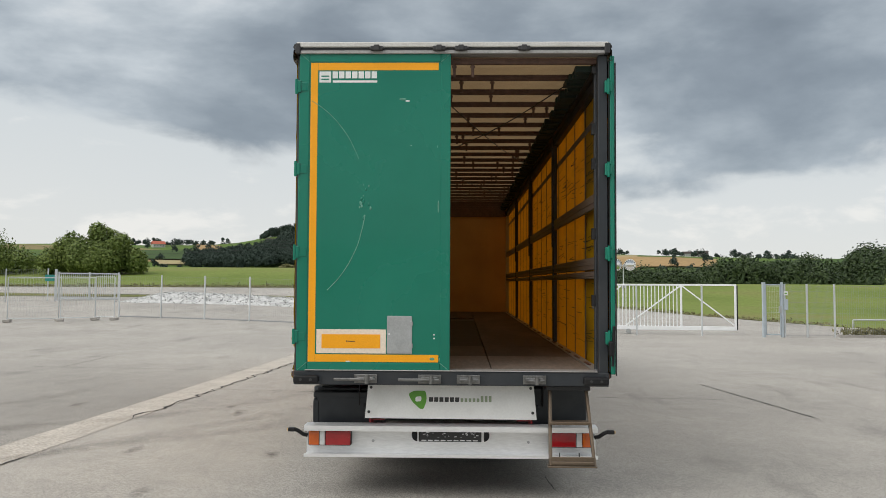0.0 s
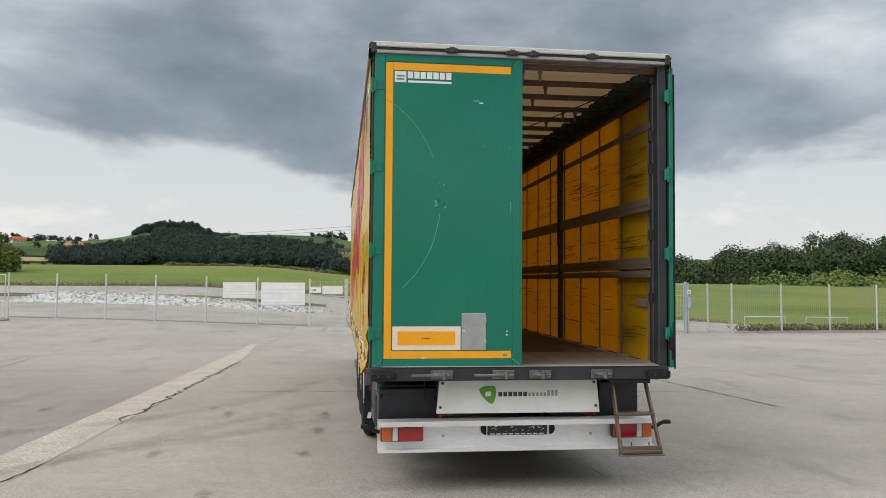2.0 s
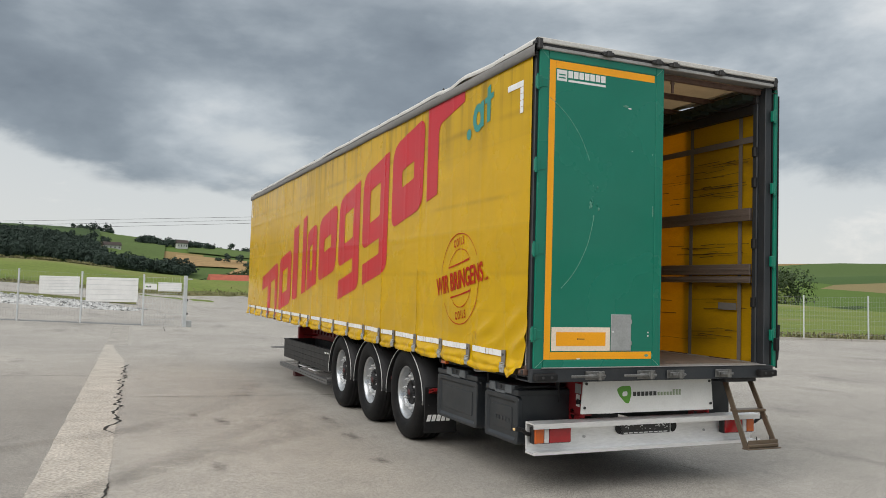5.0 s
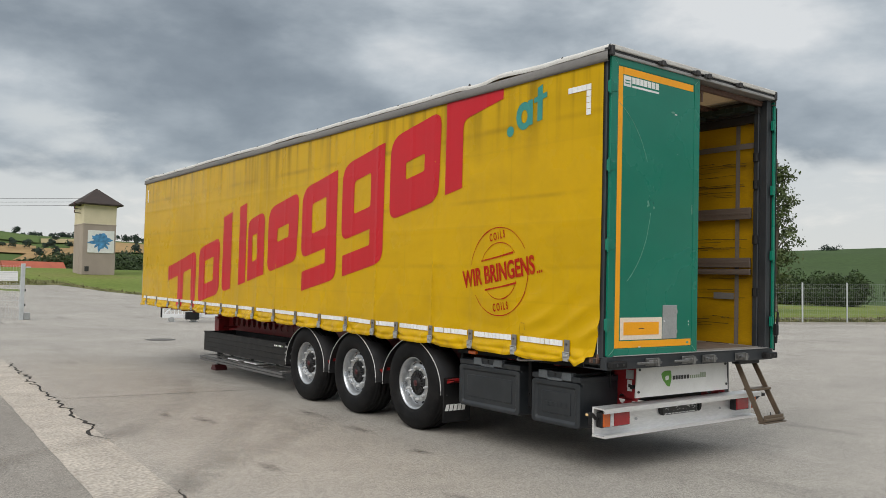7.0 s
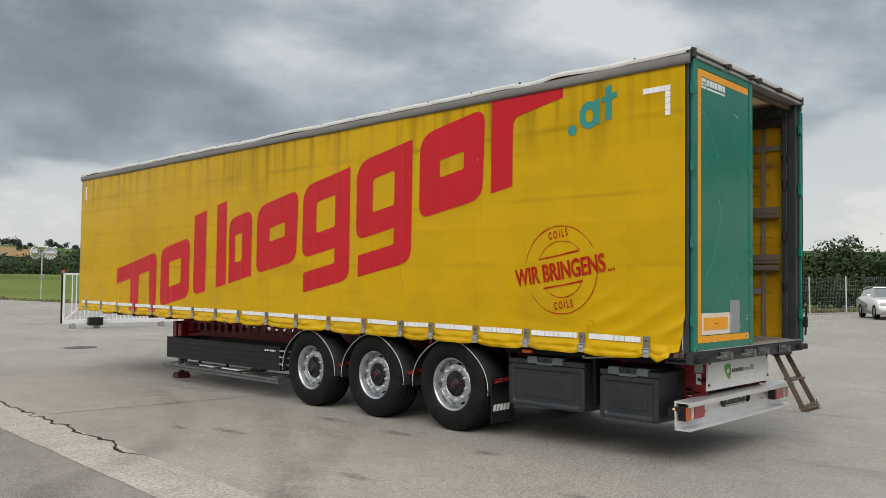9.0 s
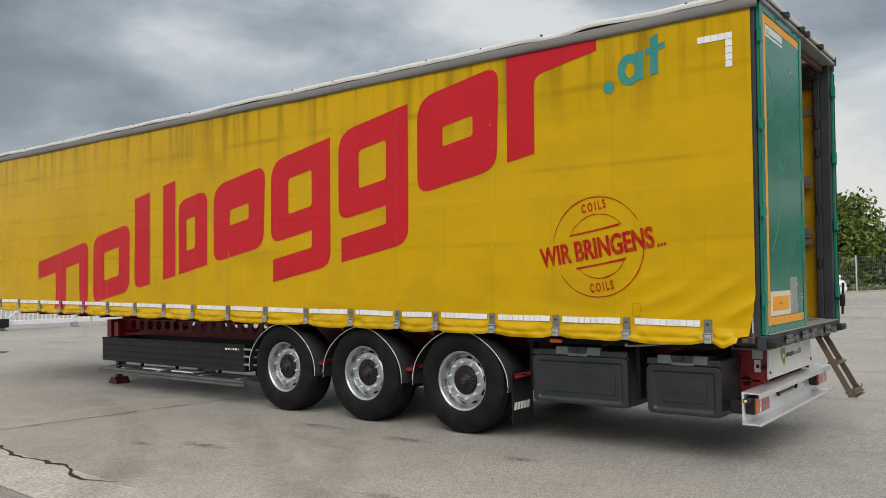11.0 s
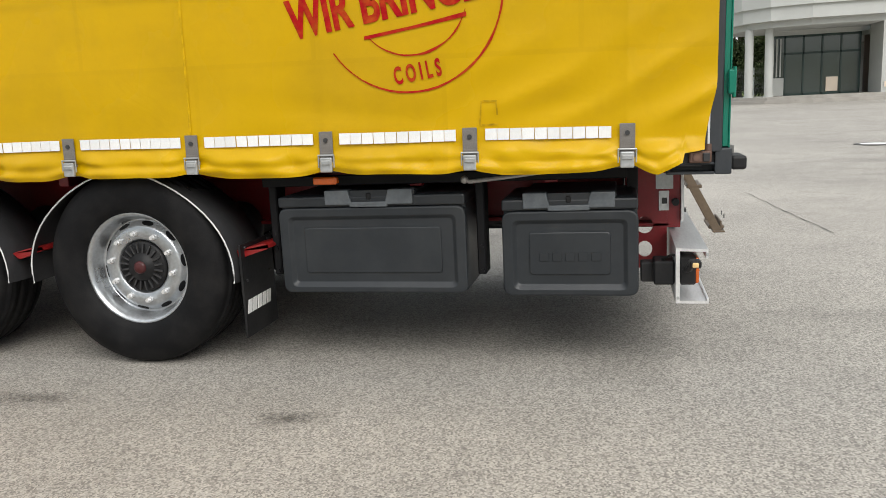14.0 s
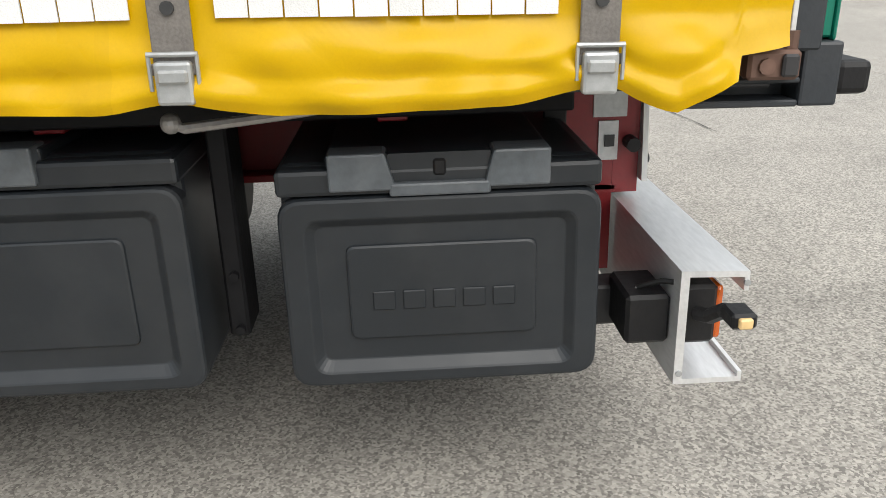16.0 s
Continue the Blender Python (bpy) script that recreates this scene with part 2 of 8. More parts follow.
M = {
    "yellow": curtain_material(),
    "red": mat("red_print", (0.50, 0.006, 0.014), 0.34, spec=0.36, var=0.08, scale=1.5, grain=0.04, gscale=200, bump=0.04),
    "teal": mat("teal_print", (0.03, 0.24, 0.21), 0.45, var=0.08),
    "stampred": mat("red_stamp_print", (0.37, 0.006, 0.008), 0.5, var=0.15, scale=30, spec=0.1, dirt=(0.60, 0.34, 0.002), dirt_amount=0.22, dirt_scale=14),
    "green": mat("green_door_paint", (0.004, 0.172, 0.112), 0.26, var=0.10, scale=1.2, grain=0.03, gscale=150, bump=0.015, coat=0.2, spec=0.4, dirt=(0.03, 0.19, 0.13), dirt_amount=0.12),
    "orange": mat("orange_reflective_tape", (0.90, 0.375, 0.003), 0.4, var=0.06, grain=0.06, gscale=120),
    "cream": mat("cream_reflective_film", (0.80, 0.68, 0.55), 0.4, var=0.05),
    "white": mat("white_paint", (0.72, 0.72, 0.70), 0.4, var=0.06, scale=2, grain=0.04, dirt=(0.35, 0.33, 0.30), dirt_amount=0.35, dirt_scale=2.5),
    "tape": mat("white_reflective_tape", (0.80, 0.80, 0.79), 0.35, var=0.06, grain=0.12, gscale=400, bump=0.2, random_tint=0.06),
    "alu": mat("aluminium", (0.80, 0.80, 0.80), 0.38, metal=0.6, var=0.08, scale=5, grain=0.08, gscale=90, bump=0.03, stretch=(0.2, 1, 1)),
    "alu_rough": mat("weathered_aluminium", (0.42, 0.41, 0.40), 0.5, metal=0.6, var=0.15, scale=6, grain=0.15, gscale=80, dirt=(0.16, 0.14, 0.12), dirt_amount=0.5, dirt_scale=3),
    "steel": mat("galvanised_steel", (0.42, 0.43, 0.43), 0.45, metal=0.6, var=0.12, scale=8, grain=0.1, gscale=80),
    "anthracite": mat("anthracite_paint", (0.022, 0.026, 0.031), 0.45, var=0.15, scale=2.5, grain=0.08, dirt=(0.12, 0.11, 0.10), dirt_amount=0.14, dirt_scale=3.5),
    "darksteel": mat("dark_steel", (0.024, 0.024, 0.026), 0.55, var=0.2, scale=4, dirt=(0.10, 0.09, 0.08), dirt_amount=0.35),
    "chassis": mat("dark_red_chassis_paint", (0.25, 0.009, 0.014), 0.4, var=0.2, scale=3, grain=0.08, dirt=(0.07, 0.05, 0.045), dirt_amount=0.45, dirt_scale=3),
    "redplastic": mat("red_plastic", (0.24, 0.012, 0.012), 0.35, var=0.12),
    "plastic": mat("dark_grey_plastic", (0.014, 0.0175, 0.0215), 0.42, var=0.10, scale=5, grain=0.10, gscale=700, bump=0.12, bump_dist=0.001, dirt=(0.10, 0.10, 0.10), dirt_amount=0.18, dirt_scale=3),
    "railgrey": mat("dark_weathered_rail", (0.14, 0.14, 0.14), 0.5, metal=0.4, var=0.2, scale=5, dirt=(0.06, 0.055, 0.05), dirt_amount=0.5),
    "lock_steel": mat("worn_lock_steel", (0.21, 0.21, 0.205), 0.34, metal=0.75, var=0.25, scale=14, dirt=(0.05, 0.045, 0.04), dirt_amount=0.6, dirt_scale=18),
    "frameblack": mat("black_frame_paint", (0.007, 0.007, 0.008), 0.6, spec=0.2, var=0.2, scale=6),
    "blackplastic": mat("black_plastic", (0.010, 0.010, 0.011), 0.5, spec=0.3, var=0.15, scale=6, dirt=(0.05, 0.046, 0.042), dirt_amount=0.25, dirt_scale=5),
    "rubber": mat("tyre_rubber", (0.0065, 0.0065, 0.0072), 0.62, spec=0.16, var=0.2, scale=6, grain=0.1, gscale=120, dirt=(0.05, 0.046, 0.042), dirt_amount=0.22, dirt_scale=6),
    "rim": mat("silver_wheel_paint", (0.50, 0.52, 0.54), 0.30, metal=0.8, var=0.12, scale=6, dirt=(0.16, 0.15, 0.14), dirt_amount=0.5, dirt_scale=7),
    "hubred": mat("dark_red_hub_paint", (0.060, 0.009, 0.010), 0.45, var=0.2, scale=10),
    "bronze": mat("bronze_anodised_steel", (0.15, 0.11, 0.075), 0.42, metal=0.6, var=0.15, scale=5, dirt=(0.3, 0.28, 0.25), dirt_amount=0.2),
    "tarp_roof": mat("beige_roof_tarpaulin", (0.40, 0.28, 0.15), 0.6, var=0.14, scale=1.2, dirt=(0.16, 0.10, 0.05), dirt_amount=0.5, translucent=0.24),
    "tarp_grey": mat("grey_tarpaulin_edge", (0.17, 0.16, 0.15), 0.55, var=0.15, scale=2.0, dirt=(0.07, 0.07, 0.07), dirt_amount=0.4, stretch=(1, 0.4, 1)),
    "tarp_white": mat("white_roof_tarpaulin", (0.62, 0.61, 0.58), 0.5, var=0.12, scale=3, dirt=(0.22, 0.20, 0.18), dirt_amount=0.55, dirt_scale=3),
    "curtain_in": mat("yellow_curtain_inner_face", (0.66, 0.37, 0.003), 0.5, var=0.20, scale=1.3, dirt=(0.10, 0.05, 0.01), dirt_amount=0.6, dirt_scale=1.6, stretch=(1, 0.5, 1.8), translucent=0.34),
    "floorwood": mat("dark_plywood_floor", (0.056, 0.037, 0.028), 0.65, var=0.25, scale=2.0, grain=0.2, gscale=30, stretch=(1, 0.25, 1), dirt=(0.3, 0.25, 0.22), dirt_amount=0.4, dirt_scale=2),
    "headboard": mat("headboard_panel", (0.55, 0.36, 0.14), 0.6, var=0.15, scale=1.5),
    "slatwood": mat("aluminium_side_slat", (0.17, 0.135, 0.115), 0.5, metal=0.3, var=0.2, scale=3, stretch=(1, 0.3, 2)),
    "lampred": mat("red_lamp_lens", (0.30, 0.006, 0.010), 0.15, var=0.1, scale=20, coat=0.6),
    "lampcream": mat("pale_amber_lens", (0.75, 0.52, 0.24), 0.2, var=0.1, scale=20),
    "lamporange": mat("amber_lamp_lens", (0.50, 0.090, 0.005), 0.15, var=0.1, scale=20, coat=0.6),
    "lampclear": mat("clear_lamp_lens", (0.55, 0.55, 0.55), 0.12, var=0.1, scale=20, coat=0.6),
    "logo_green": mat("leaf_green_print", (0.10, 0.30, 0.03), 0.4, var=0.1),
    "print_dark": mat("dark_grey_print", (0.035, 0.035, 0.035), 0.5, var=0.1),
    "print_light": mat("light_print", (0.75, 0.75, 0.74), 0.5, var=0.08),
    "print_grey": mat("grey_green_print", (0.25, 0.30, 0.20), 0.5, var=0.1),
    "rust": mat("rusty_fitting", (0.13, 0.075, 0.055), 0.6, metal=0.3, var=0.3, scale=20),
    "cable": mat("black_cable", (0.015, 0.015, 0.015), 0.5),
    "galv": mat("galvanised_fence_steel", (0.56, 0.58, 0.59), 0.5, metal=0.4, var=0.1, scale=4, random_tint=0.06),
    "wire": mat("dull_galvanised_wire", (0.30, 0.31, 0.32), 0.6, metal=0.3, var=0.1),
    "whitegate": mat("white_gate_paint", (0.78, 0.79, 0.80), 0.4, var=0.06, scale=2),
    "bluegrey": mat("blue_grey_gate_paint", (0.38, 0.43, 0.47), 0.45, var=0.1),
    "render_wall": mat("light_wall_render", (0.50, 0.51, 0.49), 0.8, var=0.06, scale=0.7, grain=0.05, gscale=80, bump=0.1, dirt=(0.40, 0.40, 0.38), dirt_amount=0.3, dirt_scale=0.8),
    "beige_wall": mat("beige_render", (0.66, 0.58, 0.42), 0.85, var=0.08, scale=0.8),
    "taupe_wall": mat("taupe_render", (0.36, 0.30, 0.26), 0.85, var=0.1, scale=0.8),
    "rooftile": mat("dark_brown_roof_tiles", (0.040, 0.028, 0.024), 0.8, var=0.25, scale=2, grain=0.25, gscale=12, bump=0.4),
    "redroof": mat("red_roof_tiles", (0.36, 0.09, 0.05), 0.8, var=0.2, scale=1),
    "gravel": mat("pale_gravel", (0.42, 0.42, 0.41), 0.95, var=0.2, scale=1.5, grain=0.4, gscale=9, bump=0.6, random_tint=0.2),
    "crackdark": mat("dark_crack_filler", (0.018, 0.016, 0.014), 0.9, var=0.3, scale=20),
    "kerb": mat("kerb_concrete", (0.35, 0.33, 0.30), 0.95, var=0.16, scale=1.6, grain=0.25, gscale=45),
    "patch": mat("pale_rough_concrete_strip", (0.42, 0.388, 0.34), 0.95, var=0.16, scale=2.4, grain=0.42, gscale=32, bump=0.8, dirt=(0.25, 0.22, 0.19), dirt_amount=0.45, dirt_scale=2.2),
    "iron": mat("cast_iron_cover", (0.10, 0.095, 0.09), 0.7, metal=0.4, var=0.2, scale=10),
    "bark": mat("tree_bark", (0.10, 0.08, 0.06), 0.9, var=0.3, scale=6, bump=0.5),
    "glass_dark": mat("dark_window_glass", (0.05, 0.07, 0.07), 0.06, var=0.05, coat=1.0),
    "carwhite": mat("white_car_paint", (0.75, 0.76, 0.77), 0.2, var=0.02, coat=0.8),
    "signblue": mat("blue_map_print", (0.07, 0.24, 0.46), 0.5, var=0.55, scale=3),
    "darkgreen_frame": mat("dark_green_door_frame", (0.02, 0.045, 0.04), 0.4, var=0.1),
}


inner = M["curtain_in"].node_tree
for node in inner.nodes:
    if node.type == "BSDF_TRANSLUCENT":
        inner.links.remove(node.inputs["Color"].links[0])
        node.inputs["Color"].default_value = (0.66, 0.20, 0.002, 1)


def leaf_mat(name, a, b, rough=0.6):
    """Foliage, varied leaf by leaf between two greens."""
    m = bpy.data.materials.new(name)
    m.use_nodes = True
    nt = m.node_tree
    p = nt.nodes["Principled BSDF"]
    g = nt.nodes.new("ShaderNodeNewGeometry")
    r = nt.nodes.new("ShaderNodeMix")
    r.data_type = "RGBA"
    r.inputs[6].default_value, r.inputs[7].default_value = (*a, 1), (*b, 1)
    co = nt.nodes.new("ShaderNodeTexCoord")
    n = nt.nodes.new("ShaderNodeTexNoise")
    n.inputs["Scale"].default_value = 0.35
    nt.links.new(co.outputs["Object"], n.inputs["Vector"])
    ad = nt.nodes.new("ShaderNodeMath")
    ad.operation = "MULTIPLY_ADD"
    ad.inputs[1].default_value = 0.6
    nt.links.new(g.outputs["Random Per Island"], ad.inputs[0])
    sub = nt.nodes.new("ShaderNodeMath")
    sub.operation = "SUBTRACT"
    sub.inputs[1].default_value = 0.3
    nt.links.new(n.outputs["Fac"], sub.inputs[0]), nt.links.new(sub.outputs[0], ad.inputs[2])
    nt.links.new(ad.outputs[0], r.inputs[0]), nt.links.new(r.outputs[2], p.inputs["Base Color"])
    p.inputs["Roughness"].default_value = rough
    p.inputs["Specular IOR Level"].default_value = 0.25
    return m


M["leaf"] = leaf_mat("hedge_leaves", (0.065, 0.105, 0.020), (0.18, 0.225, 0.055))
M["leaf_dark"] = leaf_mat("wood_leaves", (0.016, 0.034, 0.010), (0.052, 0.080, 0.023))
# distance haze mixed into the base colour: bluer, paler, less contrast
M["leaf_hazed"] = leaf_mat("hazed_far_wood_leaves", (0.031, 0.049, 0.038), (0.045, 0.064, 0.050), 0.95)
M["leaf_birch"] = leaf_mat("birch_leaves", (0.045, 0.066, 0.024), (0.12, 0.15, 0.065))
M["weeds"] = leaf_mat("dry_weeds", (0.13, 0.14, 0.055), (0.24, 0.21, 0.11))
M["verge"] = mat("rough_verge_grass", (0.125, 0.135, 0.05), 0.95, spec=0.1, var=0.35, scale=0.6, grain=0.4, gscale=9, bump=0.5, dirt=(0.24, 0.19, 0.11), dirt_amount=0.7, dirt_scale=0.5)


# ---- mesh helpers ----
def mesh_of(name, bm, material, smooth=False):
    me = bpy.data.meshes.new(name)
    bmesh.ops.recalc_face_normals(bm, faces=bm.faces)
    bm.to_mesh(me)
    bm.free()
    for m in material if isinstance(material, (list, tuple)) else [material]:
        me.materials.append(m)
    if smooth:
        for p in me.polygons:
            p.use_smooth = True
    return me


def part(name, bm, material, parent=None, label="", m=None, smooth=False):
    """One mesh object under a thing or under a part."""
    ob = new(name, mesh_of(name, bm, material, smooth) if isinstance(bm, bmesh.types.BMesh) else bm)
    ob.parent = parent
    if m is not None:
        ob.matrix_basis = m
    if label:
        tagged(ob, label)
    return ob


def thing(name, label, category, group="", kind="", m=None):
    ob = new(name)
    ob.empty_display_size = 0.1
    if m is not None:
        ob.matrix_basis = m
    return tagged(ob, label, category, group, kind)


def add_box(bm, lo, hi, bevel=0.0, seg=1):
    """A box between two corners, its edges rounded by bevel."""
    r = bmesh.ops.create_cube(bm, size=1.0)
    vs = r["verts"]
    for v in vs:
        v.co = [lo[i] + (v.co[i] + 0.5) * (hi[i] - lo[i]) for i in range(3)]
    if bevel:
        es = {e for v in vs for e in v.link_edges}
        bmesh.ops.bevel(bm, geom=list(es), offset=bevel, segments=seg, profile=0.5, affect="EDGES")
    return bm


def box(lo, hi, bevel=0.0, seg=1):
    return add_box(bmesh.new(), lo, hi, bevel, seg)


def add_tube(bm, a, b, r, seg=10, r2=None, caps=True):
    a, b = Vector(a), Vector(b)
    d = b - a
    m = Matrix.Translation((a + b) / 2) @ d.to_track_quat("Z", "Y").to_matrix().to_4x4()
    bmesh.ops.create_cone(bm, cap_ends=caps, segments=seg, radius1=r, radius2=r if r2 is None else r2, depth=d.length, matrix=m)
    return bm


def tube(a, b, r, seg=10, r2=None):
    return add_tube(bmesh.new(), a, b, r, seg, r2)


def add_bar(bm, a, b, w, h, up=(0, 0, 1)):
    """A square bar from a to b, w wide and h high."""
    a, b, up = Vector(a), Vector(b), Vector(up)
    d = (b - a).normalized()
    s = d.cross(up).normalized()
    u = s.cross(d).normalized()
    vs = [bm.verts.new(p + s * sx * w / 2 + u * sz * h / 2) for p in (a, b) for sx, sz in ((-1, -1), (1, -1), (1, 1), (-1, 1))]
    for f in ((0, 1, 2, 3), (7, 6, 5, 4), (0, 4, 5, 1), (1, 5, 6, 2), (2, 6, 7, 3), (3, 7, 4, 0)):
        bm.faces.new([vs[i] for i in f])
    return bm


def bar(a, b, w, h, up=(0, 0, 1)):
    return add_bar(bmesh.new(), a, b, w, h, up)


def add_pipe(bm, pts, r, seg=8):
    """A round rod through points, mitred."""
    rings = []
    pts = [Vector(p) for p in pts]
    for i, p in enumerate(pts):
        d = (pts[min(i + 1, len(pts) - 1)] - pts[max(i - 1, 0)]).normalized()
        q = d.to_track_quat("Z", "Y")
        rings.append([bm.verts.new(p + q @ Vector((math.cos(k * 2 * math.pi / seg) * r, math.sin(k * 2 * math.pi / seg) * r, 0))) for k in range(seg)])
    for a, b in zip(rings, rings[1:]):
        for k in range(seg):
            bm.faces.new((a[k], a[(k + 1) % seg], b[(k + 1) % seg], b[k]))
    bm.faces.new(rings[0][::-1]), bm.faces.new(rings[-1])
    return bm


def lathe(profile, seg=48, axis="X"):
    """Turns a profile of (radius, offset) round an axis."""
    bm = bmesh.new()
    rings = []
    for r, o in profile:
        ring = []
        for k in range(seg):
            a = 2 * math.pi * k / seg
            c, s = math.cos(a) * r, math.sin(a) * r
            ring.append(bm.verts.new({"X": (o, c, s), "Y": (c, o, s), "Z": (c, s, o)}[axis]))
        rings.append(ring)
    for a, b in zip(rings, rings[1:]):
        for k in range(seg):
            bm.faces.new((a[k], a[(k + 1) % seg], b[(k + 1) % seg], b[k]))
    return bm


def extrude_profile(profile, a, b, axis="Y"):
    """A closed profile of two coordinates, drawn out along an axis from a to b."""
    bm = bmesh.new()
    put = {"Y": lambda p, t: (p[0], t, p[1]), "X": lambda p, t: (t, p[0], p[1]), "Z": lambda p, t: (p[0], p[1], t)}[axis]
    ra, rb = [[bm.verts.new(put(p, t)) for p in profile] for t in (a, b)]
    n = len(profile)
    for k in range(n):
        bm.faces.new((ra[k], ra[(k + 1) % n], rb[(k + 1) % n], rb[k]))
    bm.faces.new(ra[::-1]), bm.faces.new(rb)
    return bm


def grid_mesh(name, us, vs, f, material, smooth=True):
    """A sheet from a function of two coordinates."""
    nu, nv = len(us), len(vs)
    verts = [f(u, v) for u in us for v in vs]
    faces = [(i * nv + j, (i + 1) * nv + j, (i + 1) * nv + j + 1, i * nv + j + 1) for i in range(nu - 1) for j in range(nv - 1)]
    me = bpy.data.meshes.new(name)
    me.from_pydata(verts, [], faces)
    me.materials.append(material)
    if smooth:
        me.polygons.foreach_set("use_smooth", [True] * len(faces))
    me.update()
    return me


def rounded(points):
    """A closed outline from corners (u, w, radius)."""
    out = []
    n = len(points)
    for i, (u, w, r) in enumerate(points):
        p = Vector((u, w))
        if r <= 0:
            out.append((u, w))
            continue
        a = (Vector(points[i - 1][:2]) - p).normalized()
        b = (Vector(points[(i + 1) % n][:2]) - p).normalized()
        for k in range(6):
            t = k / 5
            q = p + a * r * (1 - t) ** 2 + b * r * t ** 2
            out.append((q.x, q.y))
    return out


def smoothstep(a, b, x):
    t = min(1, max(0, (x - a) / (b - a)))
    return t * t * (3 - 2 * t)


# ---- ground ----
SKY_AZ = [-180, -60, -40, -30, -22, -16.5, -14.8, -14, -12.5, -8.5, -5.7, -3.2, 0, 2, 3.7, 6.4, 8.8, 12, 15.5, 19, 21, 28, 34, 39, 43, 61, 66, 70, 75, 90, 120, 180]
SKY_EL = [2.0, 2.4, 2.6, 2.7, 2.85, 2.9, 3.2, 3.4, 3.58, 3.55, 3.64, 3.6, 3.5, 3.36, 3.2, 3.0, 2.75, 2.7, 2.6, 2.4, 2.3, 2.2, 2.2, 2.3, 2.5, 2.55, 2.6, 2.2, 2.0, 2.0, 2.0, 2.0]


def ground_z(x, y):
    """The yard is level; the land rises to a crest behind the fences, falls into a valley and ends in hills."""
    west = 1 - 0.7 * smoothstep(-14, 6, x)
    z = 0.0011 * (min(max(y, 12), 55) - 12) ** 2 * west + (2.5 if x > 6 else 2.9) * smoothstep(55, 98, y)
    z += 0.65 * min(1, max(0, (x - 10) / 36)) * min(1, max(0, (22 - y) / 21))
    r, az = math.hypot(x, y), math.degrees(math.atan2(x, y))
    if r > 95:
        z -= 9 * smoothstep(105, 210, r)
        hill = 950 * math.tan(radians(float(np.interp(az, SKY_AZ, SKY_EL)))) + 9
        z += hill * smoothstep(300, 950, r) + 5 * noise.noise((x / 160, y / 160, 3)) * smoothstep(250, 500, r)
        z -= 50 * smoothstep(1100, 2600, r)
    return z


def ground_material():
    m = bpy.data.materials.new("meadow_and_fields")
    m.use_nodes = True
    nt = m.node_tree
    p = nt.nodes["Principled BSDF"]
    L = nt.links.new
    co = nt.nodes.new("ShaderNodeTexCoord")
    cell = nt.nodes.new("ShaderNodeTexVoronoi")
    cell.inputs["Scale"].default_value = 0.0075
    mp = nt.nodes.new("ShaderNodeMapping")
    mp.inputs["Scale"].default_value = (0.6, 1.3, 0.0)
    L(co.outputs["Object"], mp.inputs[0]), L(mp.outputs[0], cell.inputs["Vector"])
    sep = nt.nodes.new("ShaderNodeSeparateColor")
    L(cell.outputs["Color"], sep.inputs[0])
    ramp = nt.nodes.new("ShaderNodeValToRGB")
    ramp.color_ramp.interpolation = "CONSTANT"
    cols = [(0.0, (0.085, 0.135, 0.030)), (0.32, (0.058, 0.098, 0.030)), (0.52, (0.24, 0.17, 0.075)), (0.66, (0.075, 0.115, 0.035)), (0.84, (0.20, 0.165, 0.08)), (0.93, (0.04, 0.065, 0.026))]
    while len(ramp.color_ramp.elements) < len(cols):
        ramp.color_ramp.elements.new(0.5)
    for e, (q, c) in zip(ramp.color_ramp.elements, cols):
        e.position, e.color = q, (*c, 1)
    L(sep.outputs[0], ramp.inputs[0])
    # near the yard everything is meadow
    ln = nt.nodes.new("ShaderNodeVectorMath")
    ln.operation = "LENGTH"
    L(co.outputs["Object"], ln.inputs[0])
    far = nt.nodes.new("ShaderNodeMapRange")
    far.inputs["From Min"].default_value, far.inputs["From Max"].default_value = 240, 262
    L(ln.outputs["Value"], far.inputs[0])
    near = nt.nodes.new("ShaderNodeValToRGB")
    n1 = nt.nodes.new("ShaderNodeTexNoise")
    n1.inputs["Scale"].default_value, n1.inputs["Detail"].default_value = 0.07, 9
    L(co.outputs["Object"], n1.inputs["Vector"]), L(n1.outputs["Fac"], near.inputs[0])
    near.color_ramp.elements[0].position, near.color_ramp.elements[0].color = 0.3, (0.105, 0.150, 0.030, 1)
    near.color_ramp.elements[1].position, near.color_ramp.elements[1].color = 0.55, (0.155, 0.195, 0.048, 1)
    near.color_ramp.elements.new(0.72).color = (0.185, 0.175, 0.065, 1)
    mx = nt.nodes.new("ShaderNodeMix")
    mx.data_type = "RGBA"
    L(far.outputs[0], mx.inputs[0]), L(near.outputs[0], mx.inputs[6]), L(ramp.outputs[0], mx.inputs[7])
    n2 = nt.nodes.new("ShaderNodeTexNoise")
    n2.inputs["Scale"].default_value, n2.inputs["Detail"].default_value = 3.0, 6
    L(co.outputs["Object"], n2.inputs["Vector"])
    mul = nt.nodes.new("ShaderNodeMix")
    mul.data_type, mul.blend_type = "RGBA", "OVERLAY"
    mul.inputs[0].default_value = 0.45
    L(mx.outputs[2], mul.inputs[6]), L(n2.outputs["Fac"], mul.inputs[7])
    L(mul.outputs[2], p.inputs["Base Color"])
    p.inputs["Roughness"].default_value, p.inputs["Specular IOR Level"].default_value = 0.95, 0.1
    return m


def spread(lo, hi, near, far_step):
    """Coordinates that lie close together near 0 and far apart towards the ends."""
    out, x, step = [0.0], 0.0, near
    while x < hi:
        x += step
        step = min(far_step, step * 1.055)
        out.append(x)
    return [-v for v in reversed(out[1:]) if -v >= lo] + out


